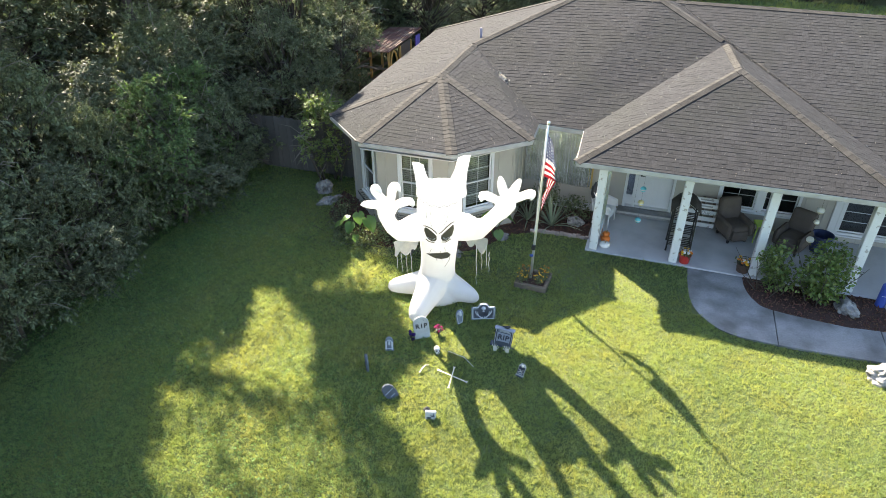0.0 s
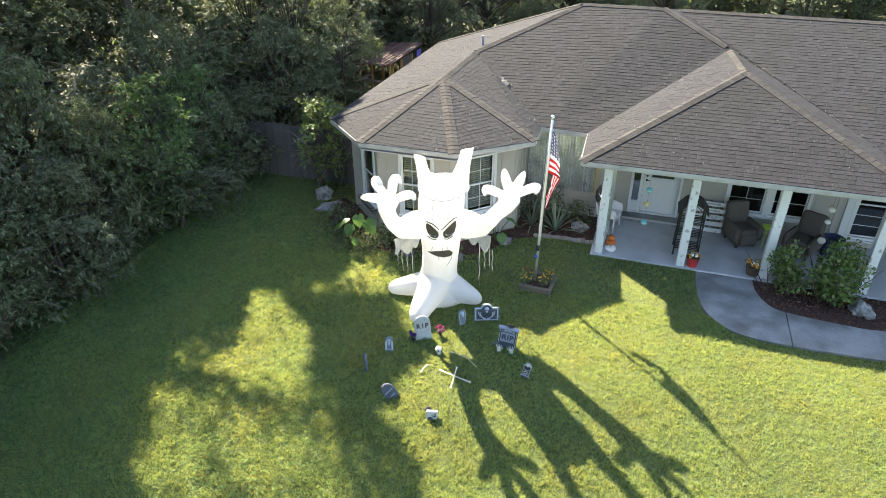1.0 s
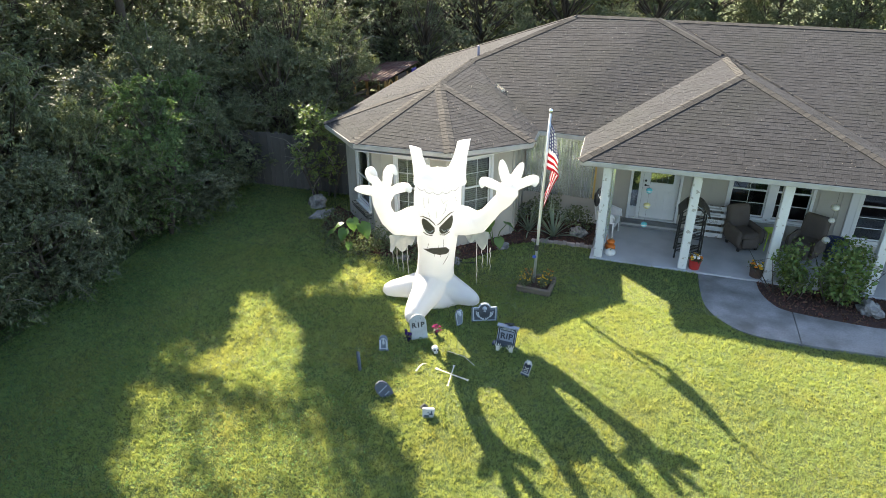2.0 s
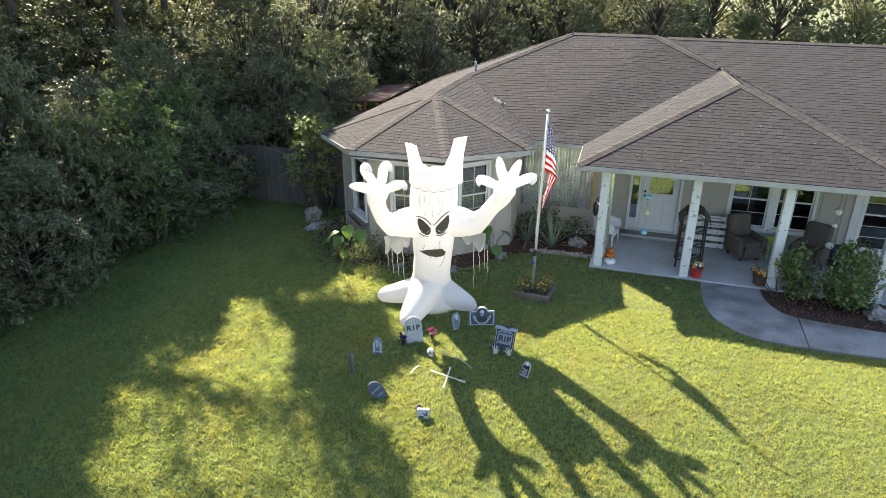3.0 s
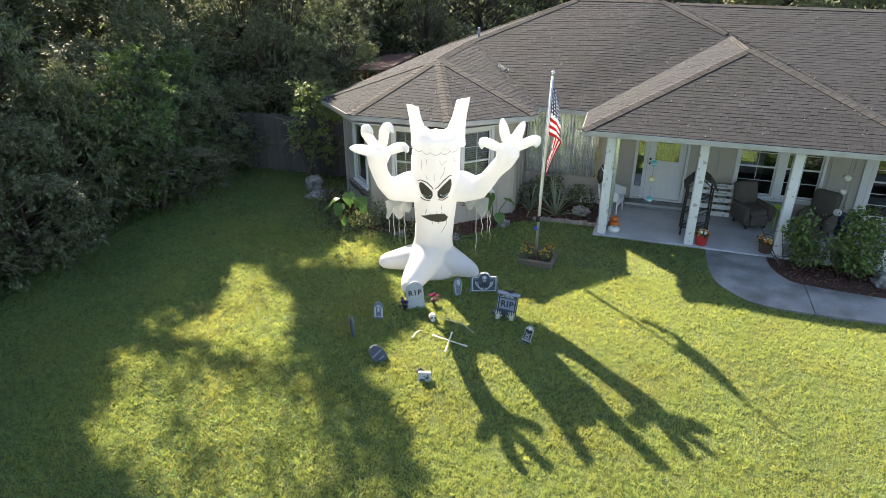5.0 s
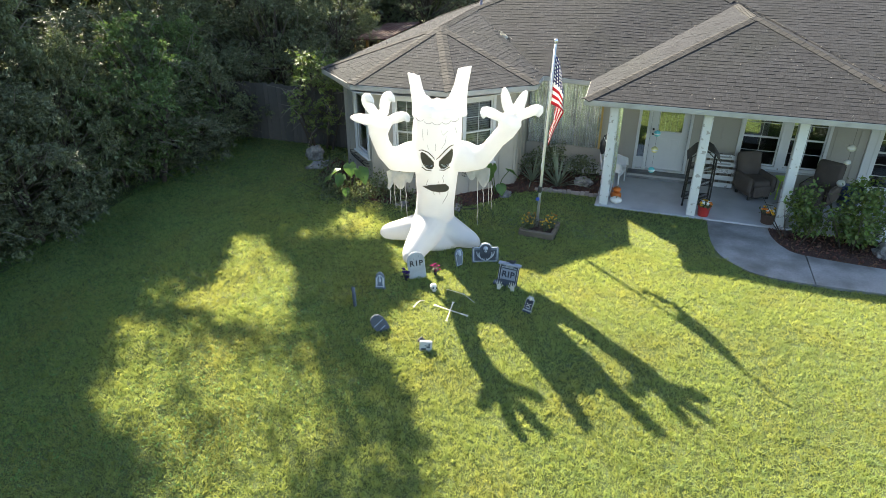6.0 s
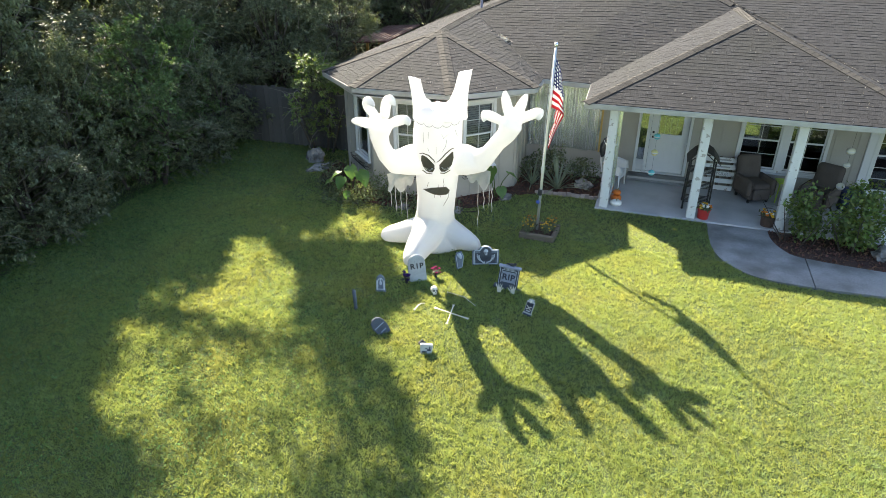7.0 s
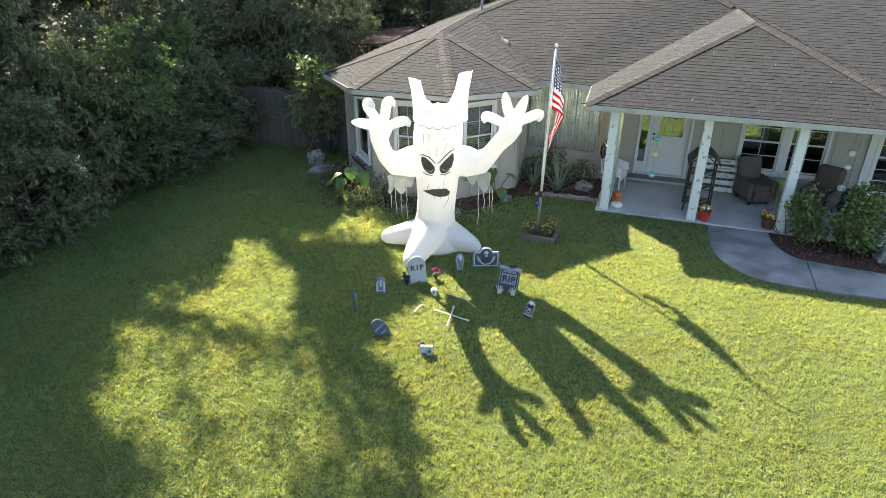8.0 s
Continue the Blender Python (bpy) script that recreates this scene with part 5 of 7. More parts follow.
for pts in ([(-0.17, 1.52), (-0.15, 1.60), (-0.13, 1.66)], [(0.06, 1.55), (0.07, 1.62)], [(0.15, 1.54), (0.17, 1.62), (0.155, 1.70), (0.17, 1.76)], [(-0.03, 1.41), (-0.015, 1.31)], [(0.09, 1.39), (0.10, 1.32)],
            [(0.26, 1.40), (0.255, 1.29), (0.20, 1.19), (0.15, 1.10)], [(-0.22, 2.72), (-0.22, 2.58), (-0.21, 2.50)], [(-0.12, 2.74), (-0.13, 2.62)], [(0.02, 2.45), (0.02, 2.30)],
            [(0.22, 2.60), (0.20, 2.46), (0.13, 2.34)], [(-0.14, 2.42), (-0.11, 2.32)], [(0.38, 2.75), (0.42, 2.62)], [(0.12, 2.72), (0.16, 2.62), (0.25, 2.70)]):
    curve_line("bark_crack", pts, 0.0042, M_PRINT_GREY if pts[0][1] > 2.4 else M_PRINT)
# white lower lids with dark creases fanning over them
for c, k, z in ((-0.125, 1, 1.935), (0.205, -1, 1.955)):
    printed("eyelid", [(c - 0.085 * k, z + 0.055), (c - 0.05 * k, z + 0.010), (c + 0.01 * k, z - 0.006), (c + 0.065 * k, z + 0.020), (c + 0.088 * k, z + 0.065), (c + 0.03 * k, z + 0.030), (c - 0.03 * k, z + 0.028)], M_NYLON, label="white printed lower lid", off=0.032)
    for j in range(3):
        curve_line("lid_crease", [(c - (0.075 - 0.02 * j) * k, z + 0.045 - 0.004 * j), (c + 0.0 * k, z + 0.003 + 0.010 * j), (c + (0.075 - 0.015 * j) * k, z + 0.048)], 0.0035, M_PRINT, 0.037)
# grey band below the stump
for u0, u1, z in ((-0.36, -0.20, 2.905), (-0.20, -0.04, 2.885), (-0.04, 0.14, 2.875), (0.14, 0.30, 2.885), (0.30, 0.46, 2.905)):
    curve_line("stump_line", [(u0 + (u1 - u0) * i / 6, z - 0.045 * math.sin(math.pi * i / 6) ** 0.6) for i in range(7)], 0.006, M_PRINT_GREY)


def web_sheet(top, drops):
    """Torn gauze hanging under an arm: a scalloped sheet and strings."""
    bm = bmesh.new()
    k = 26
    prev = None
    for i in range(k + 1):
        t = i / k
        p = Vector(top[0]).lerp(Vector(top[1]), t) + Vector((0, 0, 0.02 * math.sin(9 * t)))
        dep = drops(t)
        ring = []
        for j in range(5):
            f = j / 4
            ring.append(bm.verts.new(p + Vector((0.02 * math.sin(7 * t + 3 * f), 0.03 * math.sin(11 * t + 2 * f), -dep * f))))
        if prev:
            for j in range(4):
                bm.faces.new((prev[j], ring[j], ring[j + 1], prev[j + 1]))
        prev = ring
    r = bmesh.ops.extrude_face_region(bm, geom=list(bm.faces))
    bmesh.ops.translate(bm, vec=(0, 0.006, 0), verts=[g for g in r["geom"] if isinstance(g, bmesh.types.BMVert)])
    return bm


def cords(lines, seed):
    rng = random.Random(seed)
    for x, y, z0, z1 in lines:
        bm = bmesh.new()
        k = 6
        z0 += 0.14
        tube(bm, [(x + rng.uniform(-0.012, 0.012) + 0.02 * i / k, y + rng.uniform(-0.01, 0.01), z0 + (z1 - z0) * i / k) for i in range(k + 1)], [0.010, 0.008, 0.007, 0.006, 0.006, 0.005, 0.003], 5)
        part("gauze_string", bm, M_GAUZE, inflatable)


part("torn_gauze", web_sheet(((-0.941, -0.640, 1.816), (-0.362, -0.342, 1.746)), lambda t: 0.03 + (0.20 + 0.16 * abs(math.sin(8.5 * t + 0.9))) * min(1.0, max(0.0, (0.92 - t) / 0.28)) ** 0.7), M_GAUZE, inflatable, "torn grey gauze hanging below the arm")
part("torn_gauze", web_sheet(((0.542, -0.326, 1.750), (1.064, -0.556, 1.858)), lambda t: 0.03 + (0.12 + 0.26 * abs(math.sin(5.2 * t + 0.5))) * min(1.0, max(0.0, (t - 0.12) / 0.35))), M_GAUZE, inflatable, "torn grey gauze hanging below the arm")
cords([(-0.90, -0.60, 1.50, 1.12), (-0.81, -0.55, 1.48, 0.99), (-0.71, -0.50, 1.42, 0.90), (-0.59, -0.45, 1.38, 0.70), (0.85, -0.45, 1.47, 0.56), (0.96, -0.50, 1.39, 0.99), (1.06, -0.56, 1.67, 1.09), (1.12, -0.56, 1.36, 0.98)], 4)

# ---------------------------------------------------------------- graves, bones and flowers on the lawn


def text_mesh(words, size, depth=0.004, bold=0.0, spread=1.0):
    """Raised letters as a mesh, centred, lying in x and y."""
    cu = bpy.data.curves.new("letters", "FONT")
    cu.body, cu.size, cu.extrude = words, size, depth
    cu.offset = bold
    cu.space_character = spread
    cu.align_x, cu.align_y = "CENTER", "CENTER"
    ob = bpy.data.objects.new("letters", cu)
    scene.collection.objects.link(ob)
    me = bpy.data.meshes.new_from_object(ob.evaluated_get(bpy.context.evaluated_depsgraph_get()))
    bpy.data.objects.remove(ob)
    me.materials.clear()
    return me


def stone_slab(outline, thick, bevel=0.012):
    """An upright slab from a front outline of (x, z); its front faces -y."""
    bm = bmesh.new()
    fr = [bm.verts.new((x, 0, z)) for x, z in outline]
    f = bm.faces.new(fr)
    r = bmesh.ops.extrude_face_region(bm, geom=[f])
    bmesh.ops.translate(bm, vec=(0, thick, 0), verts=[g for g in r["geom"] if isinstance(g, bmesh.types.BMVert)])
    es = [e for e in bm.edges if abs(e.verts[0].co.y - e.verts[1].co.y) < 1e-6]
    bmesh.ops.bevel(bm, geom=es, offset=bevel, segments=1, affect="EDGES")
    return bm


def round_top(w, h, k=8, shoulder=0.0):
    r = w / 2 - shoulder
    pts = [(-w / 2, 0), (w / 2, 0), (w / 2, h - r)]
    if shoulder:
        pts.append((r, h - r))
    pts += [(r * math.cos(math.pi * i / k), h - r + r * math.sin(math.pi * i / k)) for i in range(0 if not shoulder else 1, k + (0 if shoulder else 1))]
    if shoulder:
        pts.append((-r, h - r))
    pts.append((-w / 2, h - r))
    res = []
    for p in pts:
        if not res or math.dist(res[-1], p) > 1e-4:
            res.append(p)
    return res


UPRIGHT = Matrix.Rotation(radians(90), 4, "X")


def grave(x, y, rz, tilt, outline, thick, material, label, roll=0.0):
    ob = new("gravestone")
    ob.matrix_basis = pose(x, y, float(lawn_z(x, y)) - 0.012, 0, 0, rz) @ pose(0, 0, 0, tilt, roll, 0)
    tagged(ob, label, "gravestone", "foam gravestones on the lawn")
    part("slab", stone_slab(outline, thick), material, ob)
    return ob


def rim(outline, inset, w, y=-0.006):
    """A raised band that follows an outline inside its edge."""
    cx = sum(p[0] for p in outline) / len(outline)
    cz = sum(p[1] for p in outline) / len(outline)
    pts = [(cx + (x - cx) * inset, cz + (z - cz) * inset) for x, z in outline]
    bm = bmesh.new()
    pts3 = [(x, y, z) for x, z in pts]
    tube(bm, pts3 + [pts3[0]], w, 5, False)
    return bm


def skull_bm(s=1.0, m=None):
    """A plain skull: cranium, cheek and jaw, with no hollows cut."""
    bm = bmesh.new()
    ball(bm, (0, 0.01 * s, 0.10 * s), 0.085 * s, (0.88, 1.08, 0.95), 3, 0, m)
    ball(bm, (0, -0.045 * s, 0.055 * s), 0.058 * s, (0.95, 0.8, 0.9), 2, 0, m)
    box(bm, (0, -0.055 * s, 0.018 * s), (0.075 * s, 0.055 * s, 0.036 * s), m, 0.010 * s)
    return bm


# dark balls stand in for the darkness of hollow sockets
def sockets_bm(s=1.0, m=None):
    bm = bmesh.new()
    for x in (-0.034, 0.034):
        ball(bm, (x * s, -0.078 * s, 0.085 * s), 0.022 * s, (1, 0.6, 1.1), 2, 0, m)
    ball(bm, (0, -0.092 * s, 0.052 * s), 0.011 * s, (0.9, 0.6, 1.4), 1, 0, m)
    for i in range(4):
        box(bm, ((-0.024 + 0.016 * i) * s, -0.0835 * s, 0.016 * s), (0.003 * s, 0.004 * s, 0.024 * s), m)
    return bm


def bone_bm(a, b, r):
    """A long bone with knuckled ends."""
    a, b = Vector(a), Vector(b)
    bm = bmesh.new()
    d = (b - a).normalized()
    s = d.cross(Vector((0, 0, 1))).normalized()
    tube(bm, [a, a.lerp(b, 0.15), a.lerp(b, 0.5), a.lerp(b, 0.85), b], [r * 1.3, r * 0.85, r * 0.75, r * 0.85, r * 1.3], 8)
    for e in (a, b):
        for sg in (-1, 1):
            ball(bm, e + s * sg * r * 1.1 + d * (r * 0.4 if e is b else -r * 0.4), r * 1.25, (1, 1, 1), 1)
    return bm


# arched stone with the letters
o1 = round_top(0.34, 0.56)
g = grave(-3.78, 9.90, 28, -9, o1, 0.045, M_FOAM_LIGHT, "pale grey round-topped foam gravestone lettered RIP, leaning back", -4)
part("letters", text_mesh("RIP", 0.150, 0.004, 0.004, 1.35), M_BLACK, g, at=Matrix.Translation((0.0, -0.004, 0.33)) @ UPRIGHT)
for x, z0, z1, k in ((0.05, 0.44, 0.50, 1), (-0.03, 0.40, 0.44, -1)):
    bm = bmesh.new()
    tube(bm, [(x, -0.002, z1), (x + 0.015 * k, -0.002, (z0 + z1) / 2), (x, -0.002, z0)], [0.001, 0.004, 0.001], 5)
    part("crack", bm, M_FOAM_DARK, g)

# small coffin-shaped stone seen nearly edge on
o2 = [(-0.065, 0), (0.065, 0), (0.10, 0.27), (0.055, 0.37), (-0.055, 0.37), (-0.10, 0.27)]
g = grave(-3.15, 10.60, 52, -5, o2, 0.04, M_FOAM, "small grey-blue coffin-shaped foam gravestone standing in the grass")
part("border", rim(o2, 0.84, 0.007), M_FOAM_RAISED, g)
part("skull", skull_bm(0.55, pose(0, -0.004, 0.24)), M_FOAM_RAISED, g)

# wide stone with a raised arch, skull and wreath
o3 = [(-0.27, 0), (0.27, 0), (0.27, 0.30), (0.255, 0.33), (0.135, 0.33)] + [(0.125 * math.cos(math.pi * i / 8), 0.33 + 0.095 * math.sin(math.pi * i / 8)) for i in range(1, 8)] + [(-0.135, 0.33), (-0.255, 0.33), (-0.27, 0.30)]
g = grave(-2.70, 10.88, 20, -7, o3, 0.05, M_FOAM, "wide grey-blue foam gravestone with a skull and leafy wreath in relief")
# thin dark panels put the recess's darkness into colour; nothing is sunk in
bm = bmesh.new()
for c, w in ((0.20, 0.44), (0.115, 0.40)):
    box(bm, (0, -0.0015, c), (w, 0.006, 0.16), None, 0.002)
tube(bm, [(0, -0.004, 0.30), (0, 0.010, 0.30)], 0.115, 20)
part("recess", bm, M_FOAM_SLATE, g, "dark recessed field")
part("border", rim(o3, 0.87, 0.012), M_FOAM_RAISED, g)
part("skull", skull_bm(0.62, pose(0, -0.012, 0.245)), M_FOAM_RAISED, g)
part("sockets", sockets_bm(0.62, pose(0, -0.014, 0.245)), M_FOAM_DARK, g)
for sgn in (-1, 1):
    bm = bmesh.new()
    pts = [(sgn * 0.15 * math.sin(a), -0.010, 0.22 - 0.15 * math.cos(a)) for a in [0.15 + 1.45 * i / 7 for i in range(8)]]
    tube(bm, pts, 0.006, 5)
    for i, p in enumerate(pts):
        for k in (-1, 1):
            ball(bm, (p[0] * (1 + 0.16 * k), -0.012, p[2] + 0.01 * k), 0.020, (0.55, 0.4, 1.0), 1)
    part("wreath", bm, M_FOAM_RAISED, g)

# framed stone with bony fingers reaching over its foot
o4 = [(-0.19, 0), (0.19, 0), (0.19, 0.43), (-0.19, 0.43)]
g = grave(-2.10, 10.17, 2, -8, o4, 0.06, M_FOAM_DARK, "dark framed foam gravestone lettered RIP, a small black raven on top", 5)
bm = bmesh.new()
box(bm, (0, 0.02, 0.448), (0.43, 0.11, 0.036), None, 0.008)
part("cap", bm, M_FOAM_MID, g)
bm = bmesh.new()
for c, s in (((-0.172, -0.008, 0.215), (0.036, 0.026, 0.43)), ((0.172, -0.008, 0.215), (0.036, 0.026, 0.43)), ((0, -0.008, 0.02), (0.38, 0.026, 0.04))):
    box(bm, c, s, None, 0.006)
part("border", bm, M_FOAM_INK, g)
bm = bmesh.new()
for c, s in (((-0.172, -0.022, 0.225), (0.010, 0.006, 0.40)), ((0.172, -0.022, 0.225), (0.010, 0.006, 0.40)), ((0, -0.022, 0.028), (0.33, 0.006, 0.010)), ((-0.135, -0.014, 0.255), (0.008, 0.006, 0.26)), ((0.135, -0.014, 0.255), (0.008, 0.006, 0.26)), ((0, -0.014, 0.385), (0.278, 0.006, 0.008))):
    box(bm, c, s)
part("inlay_line", bm, M_FOAM_RAISED, g)
bm = bmesh.new()
box(bm, (0, -0.006, 0.245), (0.25, 0.014, 0.21), None, 0.004)
part("plaque", bm, M_FOAM_MID, g)
part("letters", text_mesh("RIP", 0.165, 0.004, 0.004, 1.1), M_FOAM_INK, g, at=Matrix.Translation((0.0, -0.016, 0.245)) @ UPRIGHT)
for i, z in enumerate((0.400, 0.418)):
    part("small_lettering", a_box((0, -0.004, z), (0.22 - 0.08 * i, 0.006, 0.008)), M_FOAM_RAISED, g)
bm = bmesh.new()
box(bm, (0.0, 0.05, 0.02), (0.52, 0.16, 0.04), None, 0.012)
part("foot", bm, M_FOAM_DARK, g)
bm = bmesh.new()
ball(bm, (0.03, 0.02, 0.502), 0.042, (1.6, 0.8, 0.75), 2)
ball(bm, (0.085, 0.02, 0.528), 0.024, (1, 0.9, 0.9), 2)
tube(bm, [(0.10, 0.02, 0.525), (0.128, 0.02, 0.52)], [0.008, 0.001], 5)
tube(bm, [(-0.02, 0.02, 0.505), (-0.085, 0.02, 0.50)], [0.018, 0.006], 6)
part("raven", bm, M_BLACK, g, "small black raven")
for sx, x0 in ((-1, -0.17), (1, 0.09)):
    fg = thing("bony_claw", "pale plastic skeletal claw stuck in the grass before a gravestone", "bone", (-2.08 + x0 + 0.04, 10.02 + x0 * 0.03, 0), 2, "skeletal claws")
    fg.scale = (1.35, 1.35, 1.35)
    bm = bmesh.new()
    box(bm, (0, 0, 0.045), (0.055, 0.016, 0.09), None, 0.006)
    part("palm", bm, M_BONE, fg)
    for i in range(4):
        bm = bmesh.new()
        x = -0.026 + i * 0.0175
        tube(bm, [(x, 0, 0.085), (x * 1.4, -0.012, 0.125), (x * 1.7, -0.006, 0.155 - 0.008 * abs(i - 1.5))], [0.0065, 0.0055, 0.003], 6)
        part("finger_bone", bm, M_BONE, fg)
    bm = bmesh.new()
    tube(bm, [(sx * -0.026, 0, 0.05), (sx * -0.055, -0.012, 0.085), (sx * -0.060, -0.012, 0.105)], [0.0065, 0.0055, 0.003], 6)
    part("finger_bone", bm, M_BONE, fg)

# small ornate stone with crossed bones
o5 = [(-0.085, 0), (0.085, 0), (0.085, 0.05), (0.07, 0.07), (0.075, 0.27), (0.05, 0.29), (0.045, 0.33), (0.015, 0.31), (0, 0.345), (-0.015, 0.31), (-0.045, 0.33), (-0.05, 0.29), (-0.075, 0.27), (-0.07, 0.07), (-0.085, 0.05)]
g = grave(-1.56, 9.42, -8, -14, o5, 0.04, M_FOAM_LIGHT, "small ornate pale foam gravestone with crossbones on a dark panel", 10)
part("panel", a_box((0, -0.004, 0.17), (0.122, 0.012, 0.19), None, 0.003), M_FOAM_INK, g)
for s in (-1, 1):
    part("crossed_bone", bone_bm((-0.035 * s, -0.014, 0.135), (0.035 * s, -0.014, 0.195), 0.006), M_BONE, g)
part("skull", skull_bm(0.28, pose(0, -0.008, 0.262)), M_BONE, g)
part("lettering", a_box((0, -0.014, 0.105), (0.075, 0.004, 0.02)), M_FOAM_RAISED, g)
part("base_band", a_box((0, -0.008, 0.03), (0.15, 0.02, 0.03), None, 0.004), M_FOAM_DARK, g)

# small arched stone with columns
o6 = [(-0.10, 0), (0.10, 0), (0.10, 0.05), (0.085, 0.07), (0.085, 0.24)] + [(0.085 * math.cos(a), 0.24 + 0.12 * math.sin(a)) for a in [0.35, 0.8, 1.25, 1.57, 1.9, 2.35, 2.8]] + [(-0.085, 0.24), (-0.085, 0.07), (-0.10, 0.05)]
g = grave(-4.33, 9.33, 14, -6, o6, 0.05, M_FOAM, "small grey-blue arched foam gravestone with columns in relief")
for x in (-0.066, 0.066):
    bm = bmesh.new()
    tube(bm, [(x, -0.006, 0.06), (x, -0.006, 0.25)], [0.016, 0.014], 8)
    part("column", bm, M_FOAM_RAISED, g)
part("relief", rim(o6, 0.62, 0.009), M_FOAM_RAISED, g)
bm = bmesh.new()
ball(bm, (0, -0.002, 0.20), 0.034, (0.8, 0.5, 1.3), 2)
ball(bm, (0, -0.004, 0.265), 0.018, (1, 0.6, 1.2), 2)
part("ornament", bm, M_FOAM_RAISED, g)

# stone seen edge on
g = grave(-4.54, 8.72, 117, -3, round_top(0.25, 0.37), 0.045, M_FOAM_DARK, "dark foam gravestone turned edge on in the grass")
part("border", rim(round_top(0.25, 0.37), 0.86, 0.008), M_FOAM, g)

# rounded stone leaning over
o8 = [(-0.12, 0), (0.12, 0), (0.155, 0.10), (0.165, 0.22), (0.13, 0.30), (0.06, 0.345), (-0.03, 0.35), (-0.11, 0.31), (-0.155, 0.22), (-0.15, 0.10)]
o8 = [(x * 0.78, z) for x, z in o8]
g = grave(-3.71, 8.14, 50, -30, o8, 0.07, M_FOAM_SLATE, "dark grey rounded foam gravestone leaning back in the grass", -32)
for i, (x0, x1, z) in enumerate(((-0.08, 0.07, 0.25), (-0.10, 0.10, 0.195), (-0.07, 0.09, 0.14), (-0.05, 0.06, 0.09))):
    part("worn_lettering", a_box(((x0 + x1) / 2, -0.002, z), (x1 - x0, 0.010, 0.016), None, 0.003), M_FOAM_MID if i % 2 else M_FOAM_DARK, g)

# low block with a face in relief and a dark hat behind it
o9 = [(-0.10, 0), (0.10, 0), (0.105, 0.17), (0.09, 0.185), (-0.09, 0.185), (-0.105, 0.17)]
g = grave(-2.91, 7.88, 16, -12, o9, 0.07, M_FOAM_LIGHT, "small square grey foam gravestone with a broken relief", 3)
for c, s in (((-0.03, -0.004, 0.055), (0.08, 0.012, 0.03)), ((0.045, -0.004, 0.09), (0.06, 0.012, 0.03)), ((0.055, -0.004, 0.13), (0.02, 0.012, 0.05)), ((0.0, -0.004, 0.115), (0.03, 0.012, 0.012))):
    part("relief_mark", a_box(c, s, None, 0.003), M_FOAM_DARK, g)
hat = thing("toy_hat", "little crumpled black felt hat lying in the grass", "hat", (-3.02, 8.00, 0.0), 20)
bm = bmesh.new()
lathe(bm, [(0.065, 0.035), (0.068, 0.04), (0.035, 0.05), (0.028, 0.09), (0.004, 0.10)], 12)
part("felt", bm, M_BLACK, hat, smooth=True)

# skull and bones
sk = thing("skull", "pale plastic skull lying in the grass", "skull", (-3.35, 9.56, 0.0), 38)
sk_m = pose(0, 0, 0.01, -18, 12, 0)
part("cranium", skull_bm(0.88, sk_m), M_BONE, sk, smooth=True)
part("sockets", sockets_bm(0.88, sk_m), M_BLACK, sk, "dark hollow eye and nose sockets")


def lone_bone(a, b, r, label="pale plastic bone lying in the grass"):
    a, b = Vector(a), Vector(b)
    c = (a + b) / 2
    return solid("bone", bone_bm(a - c, b - c, r), M_BONE, label, "bone", group="loose bones on the lawn", smooth=True, at=Matrix.Translation(c))


lone_bone((-3.15, 9.06, 0.05), (-2.50, 8.90, 0.06), 0.012)
lone_bone((-2.85, 9.20, 0.08), (-2.80, 8.66, 0.05), 0.012)
lone_bone((-3.11, 9.65, 0.05), (-2.76, 9.58, 0.05), 0.006)
lone_bone((-2.76, 9.58, 0.05), (-2.50, 9.38, 0.04), 0.0065)
bm = bmesh.new()
tube(bm, [(-0.06, -0.10, 0.05), (-0.045, 0.0, 0.07), (-0.01, 0.09, 0.075), (0.05, 0.13, 0.06)], [0.015, 0.012, 0.010, 0.008], 7)
ball(bm, (-0.065, -0.11, 0.05), 0.020, (1, 1, 0.9), 2)
solid("bone", bm, M_BONE, "short curved pale plastic bone lying in the grass", "bone", group="loose bones on the lawn", smooth=True, at=Matrix.Translation((-3.42, 9.00, 0)))
for i in range(6):
    x, y = -2.12 + 0.026 * i, 8.50 + 0.11 * i
    a = 0.6 * ((i * 7) % 3 - 1)
    e = Vector((0.035 * math.cos(a), 0.035 * math.sin(a), 0))
    solid("bone", bone_bm(-e, e, 0.0035), M_BONE_SHADED, "small dull bone half hidden in shaded grass", "bone", group="loose bones on the lawn", at=Matrix.Translation((x + 0.02 * ((i * 5) % 3 - 1), y, 0.045)))


